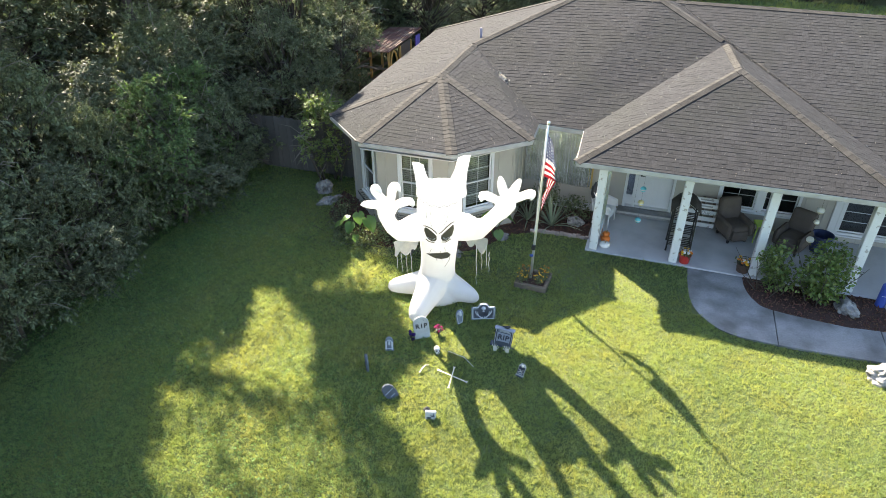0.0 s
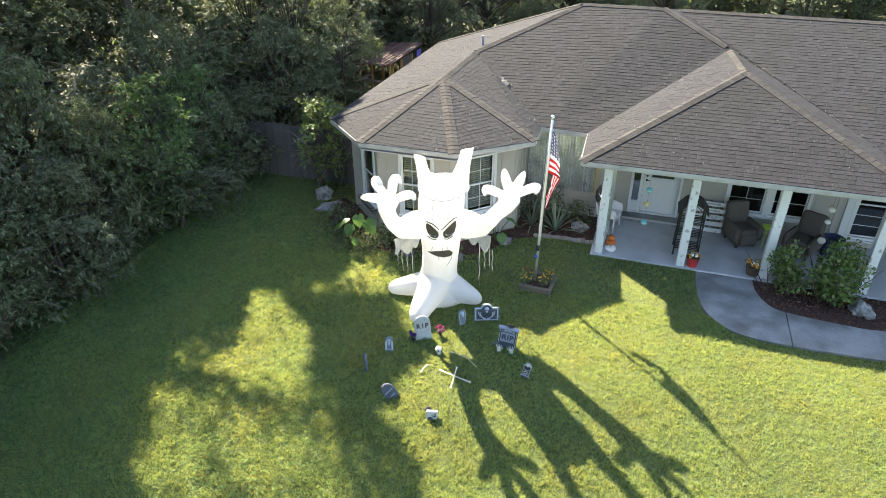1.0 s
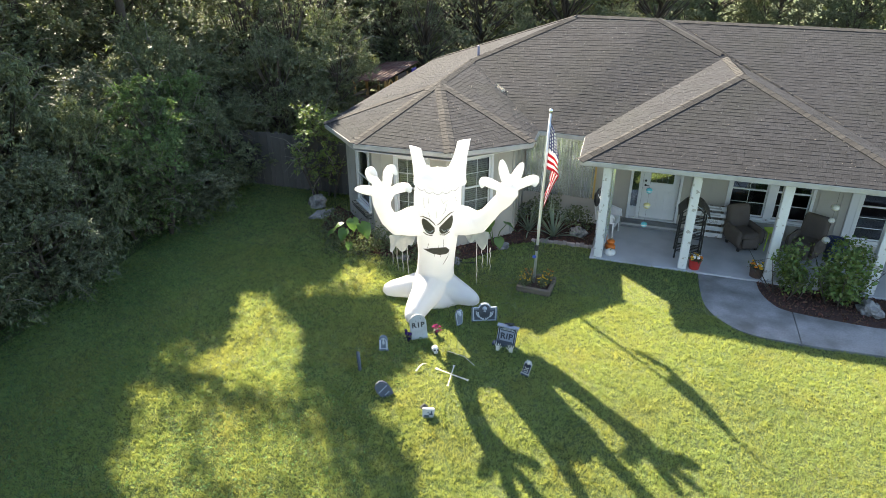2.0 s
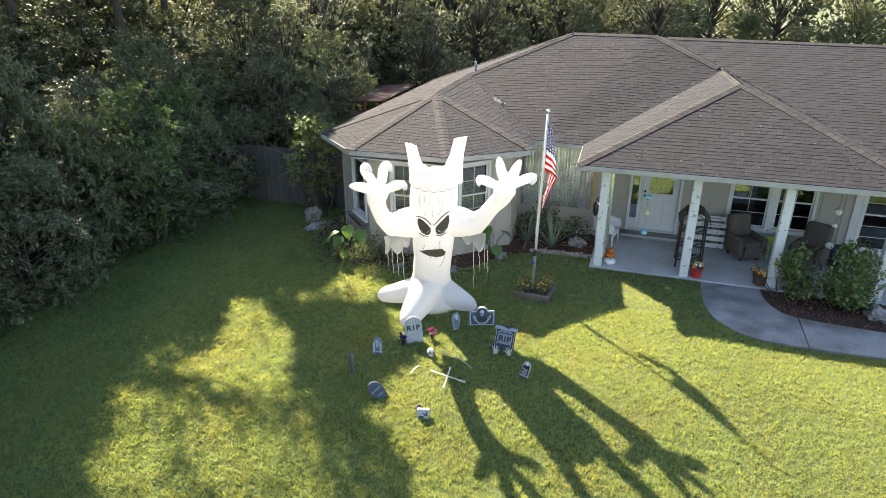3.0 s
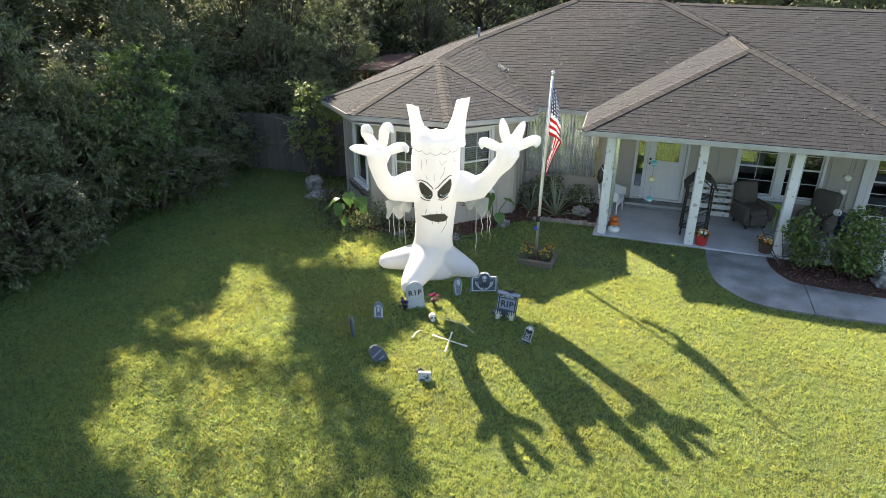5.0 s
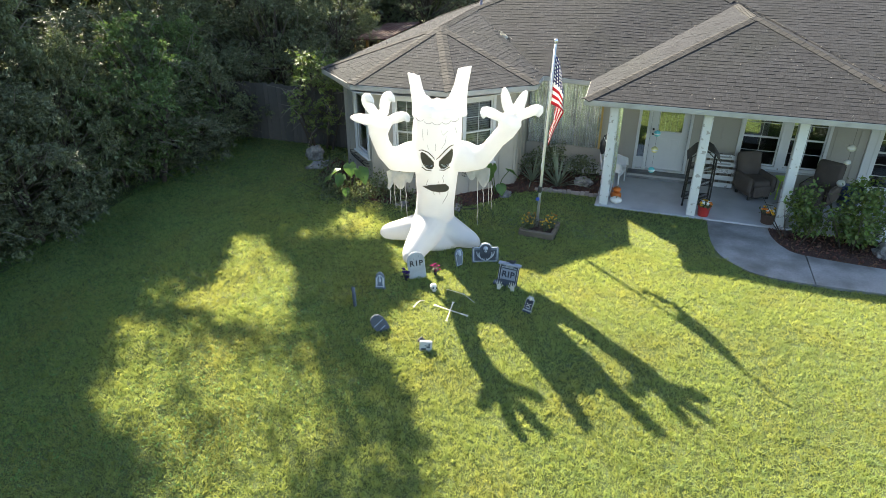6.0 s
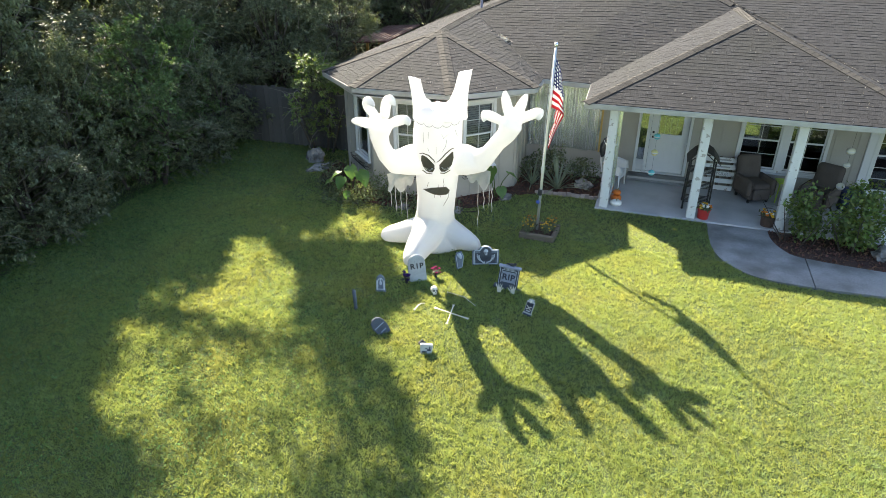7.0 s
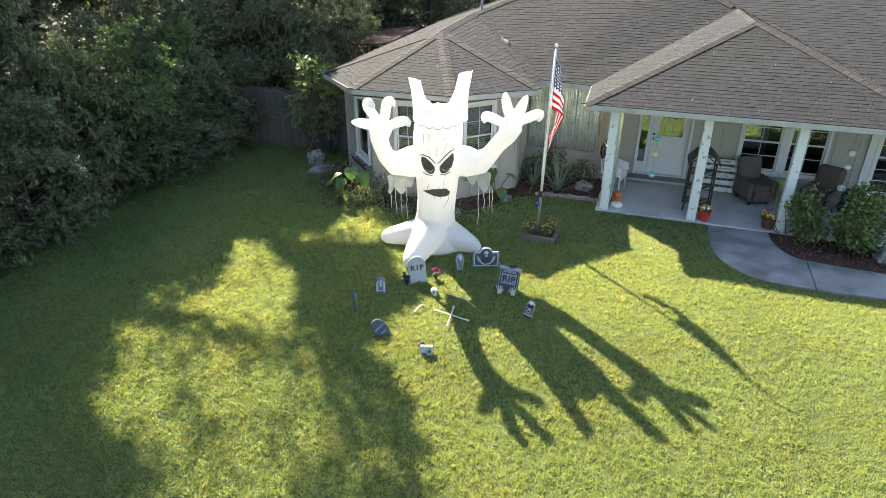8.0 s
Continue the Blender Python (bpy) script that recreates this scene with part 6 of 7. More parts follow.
def bunch(x, y, z, material, label, seed, h=0.26):
    """A bunch of cloth flowers in a dark cone stuck in the lawn."""
    rng = random.Random(seed)
    nr = np.random.default_rng(seed)
    ob = thing("flower_bunch", label, "flowers", (x, y, z), 0, "grave flowers")
    bm = bmesh.new()
    lathe(bm, [(0.012, -0.02), (0.03, 0.06), (0.055, h * 0.6)], 10)
    part("cone", bm, M_BLACK, ob)
    for _ in range(13):
        bm = bmesh.new()
        c = (rng.uniform(-0.07, 0.07), rng.uniform(-0.06, 0.06), h * 0.6 + rng.uniform(-0.03, 0.10))
        for k in range(6):
            a = k * math.pi / 3 + rng.random()
            ball(bm, (c[0] + 0.018 * math.cos(a), c[1] + 0.018 * math.sin(a), c[2]), 0.016, (1, 1, 0.5), 1)
        ball(bm, c, 0.014, (1, 1, 0.8), 1)
        part("flower", bm, material, ob)
    p = np.array([[rng.uniform(-0.06, 0.06), rng.uniform(-0.06, 0.06), h * 0.55 + rng.uniform(-0.03, 0.05)] for _ in range(26)])
    part("foliage", poly_mesh("foliage", leaf_quads(p, 0.07, nr), 4), M_LEAF_DARK, ob)
    return ob


bunch(-3.97, 9.76, 0, M_PURPLE, "bunch of purple cloth flowers in a dark cone", 1, 0.27)
bunch(-3.50, 10.12, 0, M_MAGENTA, "bunch of magenta cloth flowers in a dark cone", 2, 0.27)

# ---------------------------------------------------------------- flagpole in its timber planter
planter = thing("planter", "low weathered timber planter box with marigolds round the flagpole", "planter", (-1.93, 12.58, 0.055), -3)
for c, s in (((0, -0.30, 0.075), (0.76, 0.09, 0.15)), ((0.01, 0.31, 0.08), (0.75, 0.09, 0.16)), ((-0.335, 0, 0.07), (0.09, 0.515, 0.14)), ((0.34, 0.005, 0.07), (0.08, 0.51, 0.135))):
    part("timber", a_box(c, s, None, 0.014), M_TIMBER, planter)
part("soil", a_box((0, 0, 0.05), (0.63, 0.52, 0.10)), M_MULCH_BASE, planter, "dark damp soil")


def marigold(x, y, z, material, seed):
    rng = random.Random(seed)
    nr = np.random.default_rng(seed)
    ob = thing("marigold", "bushy marigold with yellow and orange heads in the planter", "flower", (x, y, z), 0, "marigolds in the planter")
    p = nr.normal(size=(200, 3)) * (0.07, 0.07, 0.06) + (0, 0, 0.13)
    part("foliage", poly_mesh("foliage", leaf_quads(p, 0.05, nr, 0.6, 0.4), 4), M_LEAF, ob)
    bm = bmesh.new()
    for _ in range(5):
        a = rng.uniform(0, 6.28)
        tube(bm, [(0, 0, 0), (0.05 * math.cos(a), 0.05 * math.sin(a), 0.16)], 0.004, 4)
    part("stem", bm, M_LEAF, ob)
    for _ in range(11):
        c = (rng.uniform(-0.12, 0.12), rng.uniform(-0.12, 0.12), 0.20 + rng.uniform(-0.03, 0.07))
        bm = bmesh.new()
        lathe(bm, [(0.006, -0.012), (0.023, 0.0), (0.020, 0.010), (0.008, 0.015)], 9, c, 9, 0.25)
        part("flower_head", bm, material if rng.random() < 0.8 else M_YELLOW, ob)
    return ob


for i, (x, y, mm) in enumerate(((-2.17, 12.52, M_YELLOW), (-2.14, 12.70, M_ORANGE), (-1.72, 12.76, M_ORANGE), (-1.70, 12.62, M_YELLOW), (-1.78, 12.42, M_YELLOW), (-2.16, 12.39, M_YELLOW))):
    marigold(x, y, 0.15, mm, 90 + i)

POLE_A, POLE_B = Vector((-2.005, 12.63, 0.0)), Vector((-1.915, 12.72, 4.03))
flagpole = thing("flagpole", "slim pale metal flagpole standing in the planter, leaning slightly", "flagpole", POLE_A)
bm = bmesh.new()
top = POLE_B - POLE_A
tube(bm, [(0, 0, 0), top * 0.35, top * 0.7, top], [0.032, 0.030, 0.026, 0.022], 12)
part("pole", bm, M_POLE, flagpole, smooth=True)
bm = bmesh.new()
ball(bm, top + Vector((0, 0, 0.06)), 0.045, (1, 1, 1), 3)
tube(bm, [top, top + Vector((0, 0, 0.03))], 0.018, 8)
part("finial", bm, M_GOLD, flagpole, "silver ball finial", True)
# dark taped band on the pole, built as a short tube
bm = bmesh.new()
f = top.normalized()
tube(bm, [f * 0.98 + Vector((-0.01, -0.035, 0)), f * 1.10 + Vector((-0.01, -0.035, 0))], 0.045, 10)
part("solar_lamp", bm, M_BLACK, flagpole, "black strapped spotlight")
bm = bmesh.new()
ball(bm, f * 0.82 + Vector((-0.035, -0.05, 0)), 0.045, (1, 0.5, 1), 2)
part("badge", bm, M_BLUE, flagpole, "round blue badge")
bm = bmesh.new()
box(bm, f * 1.55 + Vector((-0.02, -0.035, 0)), (0.025, 0.04, 0.16), None, 0.006)
part("cleat", bm, M_FRAME, flagpole)
bm = bmesh.new()
tube(bm, [f * 1.55 + Vector((-0.02, -0.05, 0)), f * 2.6 + Vector((-0.04, -0.05, 0)), f * 3.95 + Vector((-0.025, -0.035, 0))], 0.005, 4)
part("halyard", bm, M_FRAME, flagpole)

# flag hanging in folds: the hoist runs down the pole, the fly falls beside it
flag = thing("flag", "limp striped flag with a starred blue field, hanging in folds", "flag", POLE_A + f * 3.86)
bm = bmesh.new()
uvl = bm.loops.layers.uv.new("UVMap")
NU, NV = 60, 26
# both edges swing out from the pole, fold over, and hang down behind
UPPER = [(0.0, 0.0, 0.0), (0.07, -0.04, -0.16), (0.14, -0.04, -0.40), (0.21, 0.03, -0.66), (0.20, 0.07, -0.95), (0.13, 0.06, -1.20)]
LOWER = [(0.0, 0.0, -0.98), (0.13, -0.06, -1.06), (0.27, -0.02, -1.20), (0.21, 0.06, -1.42), (0.11, 0.06, -1.64), (0.0, 0.03, -1.86)]


def on_edge(pts, u):
    f = min(u, 0.9999) * (len(pts) - 1)
    i = int(f)
    return Vector(pts[i]).lerp(Vector(pts[i + 1]), f - i)


grid = []
for j in range(NV + 1):
    v = j / NV
    d = 1 - v
    row = []
    for i in range(NU + 1):
        u = i / NU
        p = on_edge(UPPER, u).lerp(on_edge(LOWER, u), d ** 0.92)
        p.y += 0.040 * u ** 0.6 * math.sin(8.5 * d + 2.6 * u) - 0.05
        p.x = 1.2 * p.x + 0.018 * u * math.sin(14 * d + 4 * u) - 0.01 - 0.02 * d
        row.append((bm.verts.new(p), u, v))
    grid.append(row)
for j in range(NV):
    for i in range(NU):
        q = [grid[j][i], grid[j][i + 1], grid[j + 1][i + 1], grid[j + 1][i]]
        fc = bm.faces.new([a[0] for a in q])
        for lp, a in zip(fc.loops, q):
            lp[uvl].uv = (a[1], a[2])
me = bpy.data.meshes.new("cloth")
bm.to_mesh(me)
bm.free()
cloth = part("cloth", me, M_FLAG, flag, smooth=True)
cloth.matrix_basis = pose(0, 0, 0, 0, 0, 47)
th = cloth.modifiers.new("thickness", "SOLIDIFY")
th.thickness = 0.003

# ---------------------------------------------------------------- plants of the beds


def strap_plant(x, y, seed, n=34, ln=0.75):
    """A rosette of long narrow arching leaves."""
    rng = random.Random(seed)
    ob = thing("spiky_plant", "spiky rosette plant with long grey-green strap leaves in the bed", "plant", (x, y, 0.0), 0, "spiky plants by the wall")
    for _ in range(n):
        a, e = rng.uniform(0, 2 * math.pi), rng.uniform(0.5, 1.35)
        l = ln * rng.uniform(0.7, 1.15)
        d = Vector((math.cos(a), math.sin(a), 0))
        s = Vector((-d.y, d.x, 0))
        bm = bmesh.new()
        prev = None
        for i in range(6):
            t = i / 5
            p = d * l * t * math.cos(e) + Vector((0, 0, 0.05 + l * (t * math.sin(e) - 0.42 * t * t * math.cos(e))))
            w = 0.026 * (1 - t) ** 0.7 + 0.002
            row = (bm.verts.new(p - s * w), bm.verts.new(p - Vector((0, 0, w * 0.5))), bm.verts.new(p + s * w))
            if prev:
                bm.faces.new((prev[0], prev[1], row[1], row[0]))
                bm.faces.new((prev[1], prev[2], row[2], row[1]))
            prev = row
        part("leaf", bm, M_LEAF_GREY, ob)
    return ob


strap_plant(-2.66, 15.45, 1, 30, 0.95)
strap_plant(-1.98, 15.32, 2, 36, 1.08)


def broad_plant(x, y, seed, leaves, label):
    """Elephant-ear plant: stalks and big heart-shaped leaves. leaves: (way, reach, height, size)"""
    rng = random.Random(seed)
    ob = thing("elephant_ear", label, "plant", (x, y, 0.0), 0, "elephant ears")
    for a, reach, h, s in leaves:
        a = radians(a)
        tip = Vector((reach * math.cos(a), reach * math.sin(a), h))
        bm = bmesh.new()
        tube(bm, [(0, 0, 0), tip * 0.5 + Vector((0, 0, h * 0.2)), tip], [0.016, 0.012, 0.008], 6)
        stalk = part("stalk", bm, M_LEAF_LIGHT, ob)
        bm = bmesh.new()
        m = Matrix.Translation(tip) @ Matrix.Rotation(a, 4, "Z") @ Matrix.Rotation(radians(rng.uniform(18, 50)), 4, "Y") @ Matrix.Rotation(radians(rng.uniform(-15, 15)), 4, "X")
        rows = []
        for l, w in ((-0.32, 0.14), (-0.22, 0.36), (-0.05, 0.50), (0.15, 0.56), (0.38, 0.52), (0.60, 0.40), (0.80, 0.23), (0.94, 0.08), (1.0, 0.0)):
            row = []
            for f in (-1, -0.5, 0, 0.5, 1):
                ruffle = 0.05 * math.sin(9 * l + 2.2 * f + reach * 9) * abs(f)
                notch = 0.20 * (1 - abs(f)) if l < 0 else 0.0
                row.append(bm.verts.new(m @ Vector((s * (l + notch), s * w * f, s * (0.24 * abs(w * f) - 0.30 * max(0.0, l) ** 2 + ruffle)))))
            rows.append(row)
        for p, q in zip(rows, rows[1:]):
            for i in range(4):
                bm.faces.new((p[i], p[i + 1], q[i + 1], q[i]))
        bmesh.ops.remove_doubles(bm, verts=bm.verts, dist=0.0005)
        part("leaf", bm, M_LEAF_BIG, ob, smooth=True)
    return ob


broad_plant(-6.72, 13.12, 1, ((215, 0.28, 0.74, 0.30), (255, 0.30, 0.66, 0.27), (330, 0.42, 0.84, 0.36), (300, 0.20, 0.92, 0.28), (190, 0.52, 0.48, 0.22), (280, 0.36, 0.36, 0.18)), "elephant-ear plant with big glossy heart-shaped leaves in the bed")
broad_plant(-3.35, 14.30, 2, ((255, 0.25, 0.85, 0.36), (10, 0.30, 0.70, 0.30), (300, 0.40, 0.45, 0.24), (150, 0.3, 0.60, 0.26)), "elephant-ear plant with big glossy leaves beside the bay")
tree("bed_shrub", "low leafy shrub with dark stems in the bed", "shrub", 81, 0.55, 0.42, 0.12, 12, 700, 0.08, M_LEAF, (-6.05, 13.15, 0), 0, "", 0.012, 4)
for i, (x, y, h) in enumerate(((-7.35, 13.35, 0.34), (-6.95, 13.02, 0.30), (-6.45, 12.98, 0.36), (-5.55, 13.2, 0.34), (-5.05, 13.1, 0.28), (-7.75, 13.9, 0.42), (-4.35, 13.2, 0.26))):
    tree("bed_shrub", "low dark green ground cover plant in the bed", "shrub", 110 + i, h, 0.36, 0.04, 12, 520, 0.07, M_LEAF, (x, y, 0), 0, "ground cover in the bed", 0.010, 4)
tree("bed_shrub", "low dark leafy shrub beside the wall", "shrub", 83, 0.55, 0.38, 0.12, 12, 420, 0.08, M_LEAF, (-2.75, 15.95, 0), 0, "", 0.012, 4)
tree("bed_shrub", "leafy green shrub behind the spiky plants", "shrub", 86, 0.80, 0.42, 0.12, 14, 650, 0.08, M_LEAF, (-2.25, 16.0, 0), 0, "", 0.012, 4)
tree("bed_shrub", "leafy green shrub behind the spiky plants", "shrub", 87, 0.62, 0.36, 0.12, 12, 480, 0.08, M_LEAF, (-1.50, 15.95, 0), 0, "", 0.012, 4)
tree("flowering_shrub", "upright glossy green shrub in the mulch before a porch post", "shrub", 84, 1.28, 0.29, 0.20, 32, 1150, 0.085, M_SHRUB, (3.44, 14.02, 0), 0, "shrubs before the porch", 0.012, 5, True)
tree("flowering_shrub", "broad glossy green shrub in the mulch before the porch", "shrub", 85, 1.36, 0.51, 0.20, 48, 2000, 0.090, M_SHRUB, (4.46, 14.0, 0), 0, "shrubs before the porch", 0.014, 6, True)


def rock(x, y, s, seed, label="rough pale limestone rock on the ground", sq=(1.2, 0.9, 0.7)):
    rng = random.Random(seed)
    bm = bmesh.new()
    vs = bmesh.ops.create_icosphere(bm, subdivisions=4, radius=1.0)["verts"]
    off = Vector((rng.uniform(0, 50), rng.uniform(0, 50), rng.uniform(0, 50)))
    for v in vs:
        k = 1 + 0.45 * noise.noise(v.co * 1.3 + off) + 0.26 * noise.noise(v.co * 3.4 + off) + 0.06 * noise.noise(v.co * 8 + off)
        v.co = Vector((v.co.x * sq[0], v.co.y * sq[1], v.co.z * sq[2])) * s * k
    return solid("rock", bm, M_ROCK, label, "rock", group="rocks in the garden", at=pose(x, y, s * sq[2] * 0.55, 0, 0, rng.uniform(0, 360)))


rock(5.05, 13.72, 0.24, 1, "large pitted pale rock on the mulch", (1.3, 0.9, 0.75))
rock(5.38, 11.62, 0.26, 2, "large pale rock at the edge of the walk", (1.3, 0.9, 0.7))
rock(-8.84, 15.25, 0.26, 3, "big pale limestone boulder in the shade", (0.95, 0.8, 1.0))
rock(-8.42, 14.72, 0.25, 4, "flat pale limestone boulder in the shade", (1.4, 0.8, 0.55))
rock(-1.36, 15.60, 0.19, 5, "angular pale rock on the mulch", (1.2, 0.8, 0.95))
rock(-4.02, 13.15, 0.15, 6, "small pale rock edging the bed")
rock(-5.30, 12.98, 0.14, 7, "small pale rock edging the bed")
rock(-3.10, 14.30, 0.15, 8, "small pale rock edging the bed")

# row of edging bricks standing along the bed
edging = thing("brick_edging", "row of weathered pale bricks set along the mulch bed", "edging", (-1.6, 14.92, 0), 0)
for i in range(14):
    x = -2.42 + i * 0.112
    y = 14.875 + 0.055 * min(1.0, i / 8)
    part("brick", a_box((0, 0, 0), (0.104, 0.075, 0.17), None, 0.008), M_BRICK, edging,
         at=pose(x + 1.6, y - 14.92 + 0.012 * ((i * 7) % 3 - 1), 0.065 + 0.010 * ((i * 5) % 4 - 1), 4 * ((i * 3) % 3 - 1), 3 * ((i * 5) % 3 - 1), 4 * ((i * 4) % 3 - 1)))


def window_basket(p0, p1, z):
    """A wire basket hung under a window."""
    p0, p1 = Vector((*p0, z)), Vector((*p1, z))
    d = (p1 - p0).normalized()
    nrm = Vector((d.y, -d.x, 0))
    ln = (p1 - p0).length
    ob = thing("wire_basket", "black wire window basket hung on the wall, empty", "basket", p0, 0, "window baskets")
    for dz, reach in ((0.0, 0.20), (-0.10, 0.17), (-0.18, 0.12)):
        bm = bmesh.new()
        tube(bm, [Vector((0, 0, dz)), nrm * reach + Vector((0, 0, dz)), d * ln + nrm * reach + Vector((0, 0, dz)), d * ln + Vector((0, 0, dz))], 0.007, 5)
        part("rail", bm, M_IRON, ob)
    k = int(ln / 0.10)
    for i in range(k + 1):
        bm = bmesh.new()
        q = d * ln * i / k
        tube(bm, [q + nrm * 0.20, q + nrm * 0.17 + Vector((0, 0, -0.10)), q + nrm * 0.12 + Vector((0, 0, -0.18)), q + Vector((0, 0, -0.18))], 0.005, 4)
        part("wire", bm, M_IRON, ob)


window_basket((-7.20, 14.59), (-6.55, 13.94), 0.74)
window_basket((-5.80, 13.75), (-4.90, 13.75), 0.72)
window_basket((-4.15, 14.04), (-3.55, 14.64), 0.76)

# ---------------------------------------------------------------- fence and playhouse behind
fence = thing("fence", "weathered grey board fence between house and wood", "fence", (-10.4, 16.3, 0))
for i in range(40):
    x = -13.6 + i * 0.142
    if x > -7.85:
        break
    part("board", a_box((0, 0, 0), (0.136, 0.02, 1.78), None, 0.003), M_FENCE, fence, at=pose(x + 10.4, 0.006 * ((i * 7) % 3 - 1), 0.88 + 0.012 * ((i * 5) % 4), 0, 0.5 * ((i * 3) % 3 - 1), 0))
for z in (0.45, 1.4):
    part("rail", a_box((-0.3, 0.04, z), (5.6, 0.05, 0.09)), M_FENCE, fence)
for x in (-2.6, -0.3, 2.1):
    part("post", a_box((x, 0.08, 0.9), (0.09, 0.09, 1.8)), M_FENCE, fence)

play = thing("playhouse", "wooden playhouse with a rusty red roof and ochre posts", "playhouse", (-10.40, 24.4, 0), -4)
PR_TILT = pose(0, 0, 2.06, 3, -5, 0)
part("roof", a_box((0.0, 0, 0), (1.50, 3.1, 0.05), PR_TILT, 0.01), M_TINROOF, play, "rust-red sheet roof strewn with leaves")
for i in range(8):
    part("roof_rib", a_box((-0.66 + i * 0.189, 0, 0.035), (0.03, 3.06, 0.03), PR_TILT), M_TINROOF, play)
for x in (-0.68, 0.66):
    for y in (-1.4, -0.4, 0.6, 1.4):
        part("post", a_box((x, y, 0.96 + 0.03 * (x > 0)), (0.08, 0.08, 1.92 + 0.06 * (x > 0))), M_YPOST, play)
for z in (0.75, 1.35):
    part("rail", a_box((0, -1.5, z), (1.26, 0.05, 0.09)), M_TIMBER, play)
    part("rail", a_box((-0.68, 0, z), (0.05, 2.9, 0.09)), M_TIMBER, play)
for y in (-1.25, -0.65):
    bm = bmesh.new()
    tube(bm, [(0.66, y, 1.40), (0.66, y + (0.12 if y < -1 else -0.12), 1.78), (0.66, y + (0.28 if y < -1 else -0.28), 1.95)], 0.035, 6)
    part("arch_brace", bm, M_YPOST, play)
part("panel", a_box((0.68, 1.25, 1.5), (0.05, 0.40, 1.0)), M_PVIOLET, play, "violet painted panel")
part("wall", a_box((0.66, 0.1, 1.2), (0.04, 0.85, 1.6)), M_RECLINER, play)
part("deck", a_box((0, 0, 0.5), (1.35, 3.0, 0.08)), M_TIMBER, play)
part("deck_skirt", a_box((0, -1.5, 0.25), (1.3, 0.04, 0.48)), M_TIMBER, play)

# pale leaf litter caught in the roof valley
rngl = np.random.default_rng(8)
k = 110
t = np.clip(rngl.normal(0.545, 0.028, k), 0.2, 0.9)
pv = np.array([list(V["VB"].lerp(V["BU"], float(a))) for a in t]) + rngl.normal(size=(k, 3)) * (0.05, 0.05, 0.0)
pv[:, 2] += 0.045
tagged(hpart("leaf_litter", poly_mesh("leaf_litter", leaf_quads(pv, 0.05, rngl, 0.5), 4), M_BONE, roof, "pale dry leaf litter lying in the roof valley"), kind="stuff")

# ---------------------------------------------------------------- things on the porch (floor at 0.10)
PF = 0.10


def pumpkin(x, y, r, squash, material, label, z=PF):
    ob = thing("pumpkin", label, "pumpkin", (x, y, z), 0, "pumpkins by the post")
    bm = bmesh.new()
    prof = [(0.25 * r, 0.0), (0.75 * r, 0.10 * r * squash), (1.0 * r, 0.65 * r * squash), (0.95 * r, 1.05 * r * squash), (0.6 * r, 1.42 * r * squash), (0.15 * r, 1.38 * r * squash)]
    lathe(bm, prof, 40, (0, 0, 0), 10, 0.12)
    part("shell", bm, material, ob, smooth=True)
    bm = bmesh.new()
    tube(bm, [(0, 0, 1.36 * r * squash), (0.01, 0.0, 1.36 * r * squash + 0.03), (0.03, 0.01, 1.36 * r * squash + 0.05)], [0.018, 0.012, 0.010], 7)
    part("stem", bm, M_STEM, ob)
    return ob


pumpkin(-0.47, 14.66, 0.145, 0.62, M_PUMPKIN_W, "white pumpkin on the porch slab beside the post")
pumpkin(-0.49, 14.93, 0.130, 0.85, M_PUMPKIN, "orange pumpkin on the porch slab beside the post")
pumpkin(-0.49, 14.95, 0.10, 0.85, M_PUMPKIN, "small orange pumpkin resting on a larger one", PF + 0.155)


def flower_pot(x, y, r, h, material, name, label, seed, cols):
    rng = random.Random(seed)
    nr = np.random.default_rng(seed)
    ob = thing(name, label, "flower pot", (x, y, PF), 0)
    bm = bmesh.new()
    lathe(bm, [(r * 0.80, 0), (r * 0.96, h * 0.9), (r * 1.04, h * 0.9), (r * 1.04, h), (r * 0.92, h), (r * 0.88, h * 0.88)], 24)
    part("pot", bm, material, ob, smooth=False)
    bm = bmesh.new()
    pts = [(r * math.cos(a), 0, h + r * 1.1 * math.sin(a)) for a in [math.pi * i / 10 for i in range(11)]]
    tube(bm, pts, 0.006, 5)
    part("bail", bm, M_IRON, ob)
    for i in range(18):
        a, d = rng.uniform(0, 6.28), r * math.sqrt(rng.random()) * 0.95
        c = (d * math.cos(a), d * math.sin(a), h + 0.03 + rng.uniform(0, 0.07))
        bm = bmesh.new()
        lathe(bm, [(0.012, -0.02), (0.045, 0.0), (0.035, 0.014), (0.012, 0.02)], 12, c, 6, 0.4)
        part("flower", bm, cols[i % len(cols)], ob)
    p = nr.normal(size=(90, 3)) * (r * 0.5, r * 0.5, 0.03) + (0, 0, h + 0.03)
    part("foliage", poly_mesh("foliage", leaf_quads(p, 0.08, nr, 0.5), 4), M_LEAF, ob)
    bm = bmesh.new()
    ball(bm, (-0.03, -0.05, h + 0.08), 0.055, (1, 1, 0.8), 2)
    ball(bm, (0.05, -0.06, h + 0.07), 0.045, (1, 1, 0.8), 2)
    part("gourd", bm, M_PUMPKIN_W, ob, "little white gourds", True)
    return ob


flower_pot(1.50, 14.55, 0.145, 0.24, M_RED, "red_bucket", "red bucket of autumn flowers beside a porch post", 5, (M_YELLOW, M_ORANGE, M_PUMPKIN_W))
flower_pot(2.86, 14.58, 0.165, 0.24, M_BROWNPOT, "flower_basket", "dark brown basket of sunflowers on the porch edge", 6, (M_YELLOW, M_ORANGE, M_YELLOW))


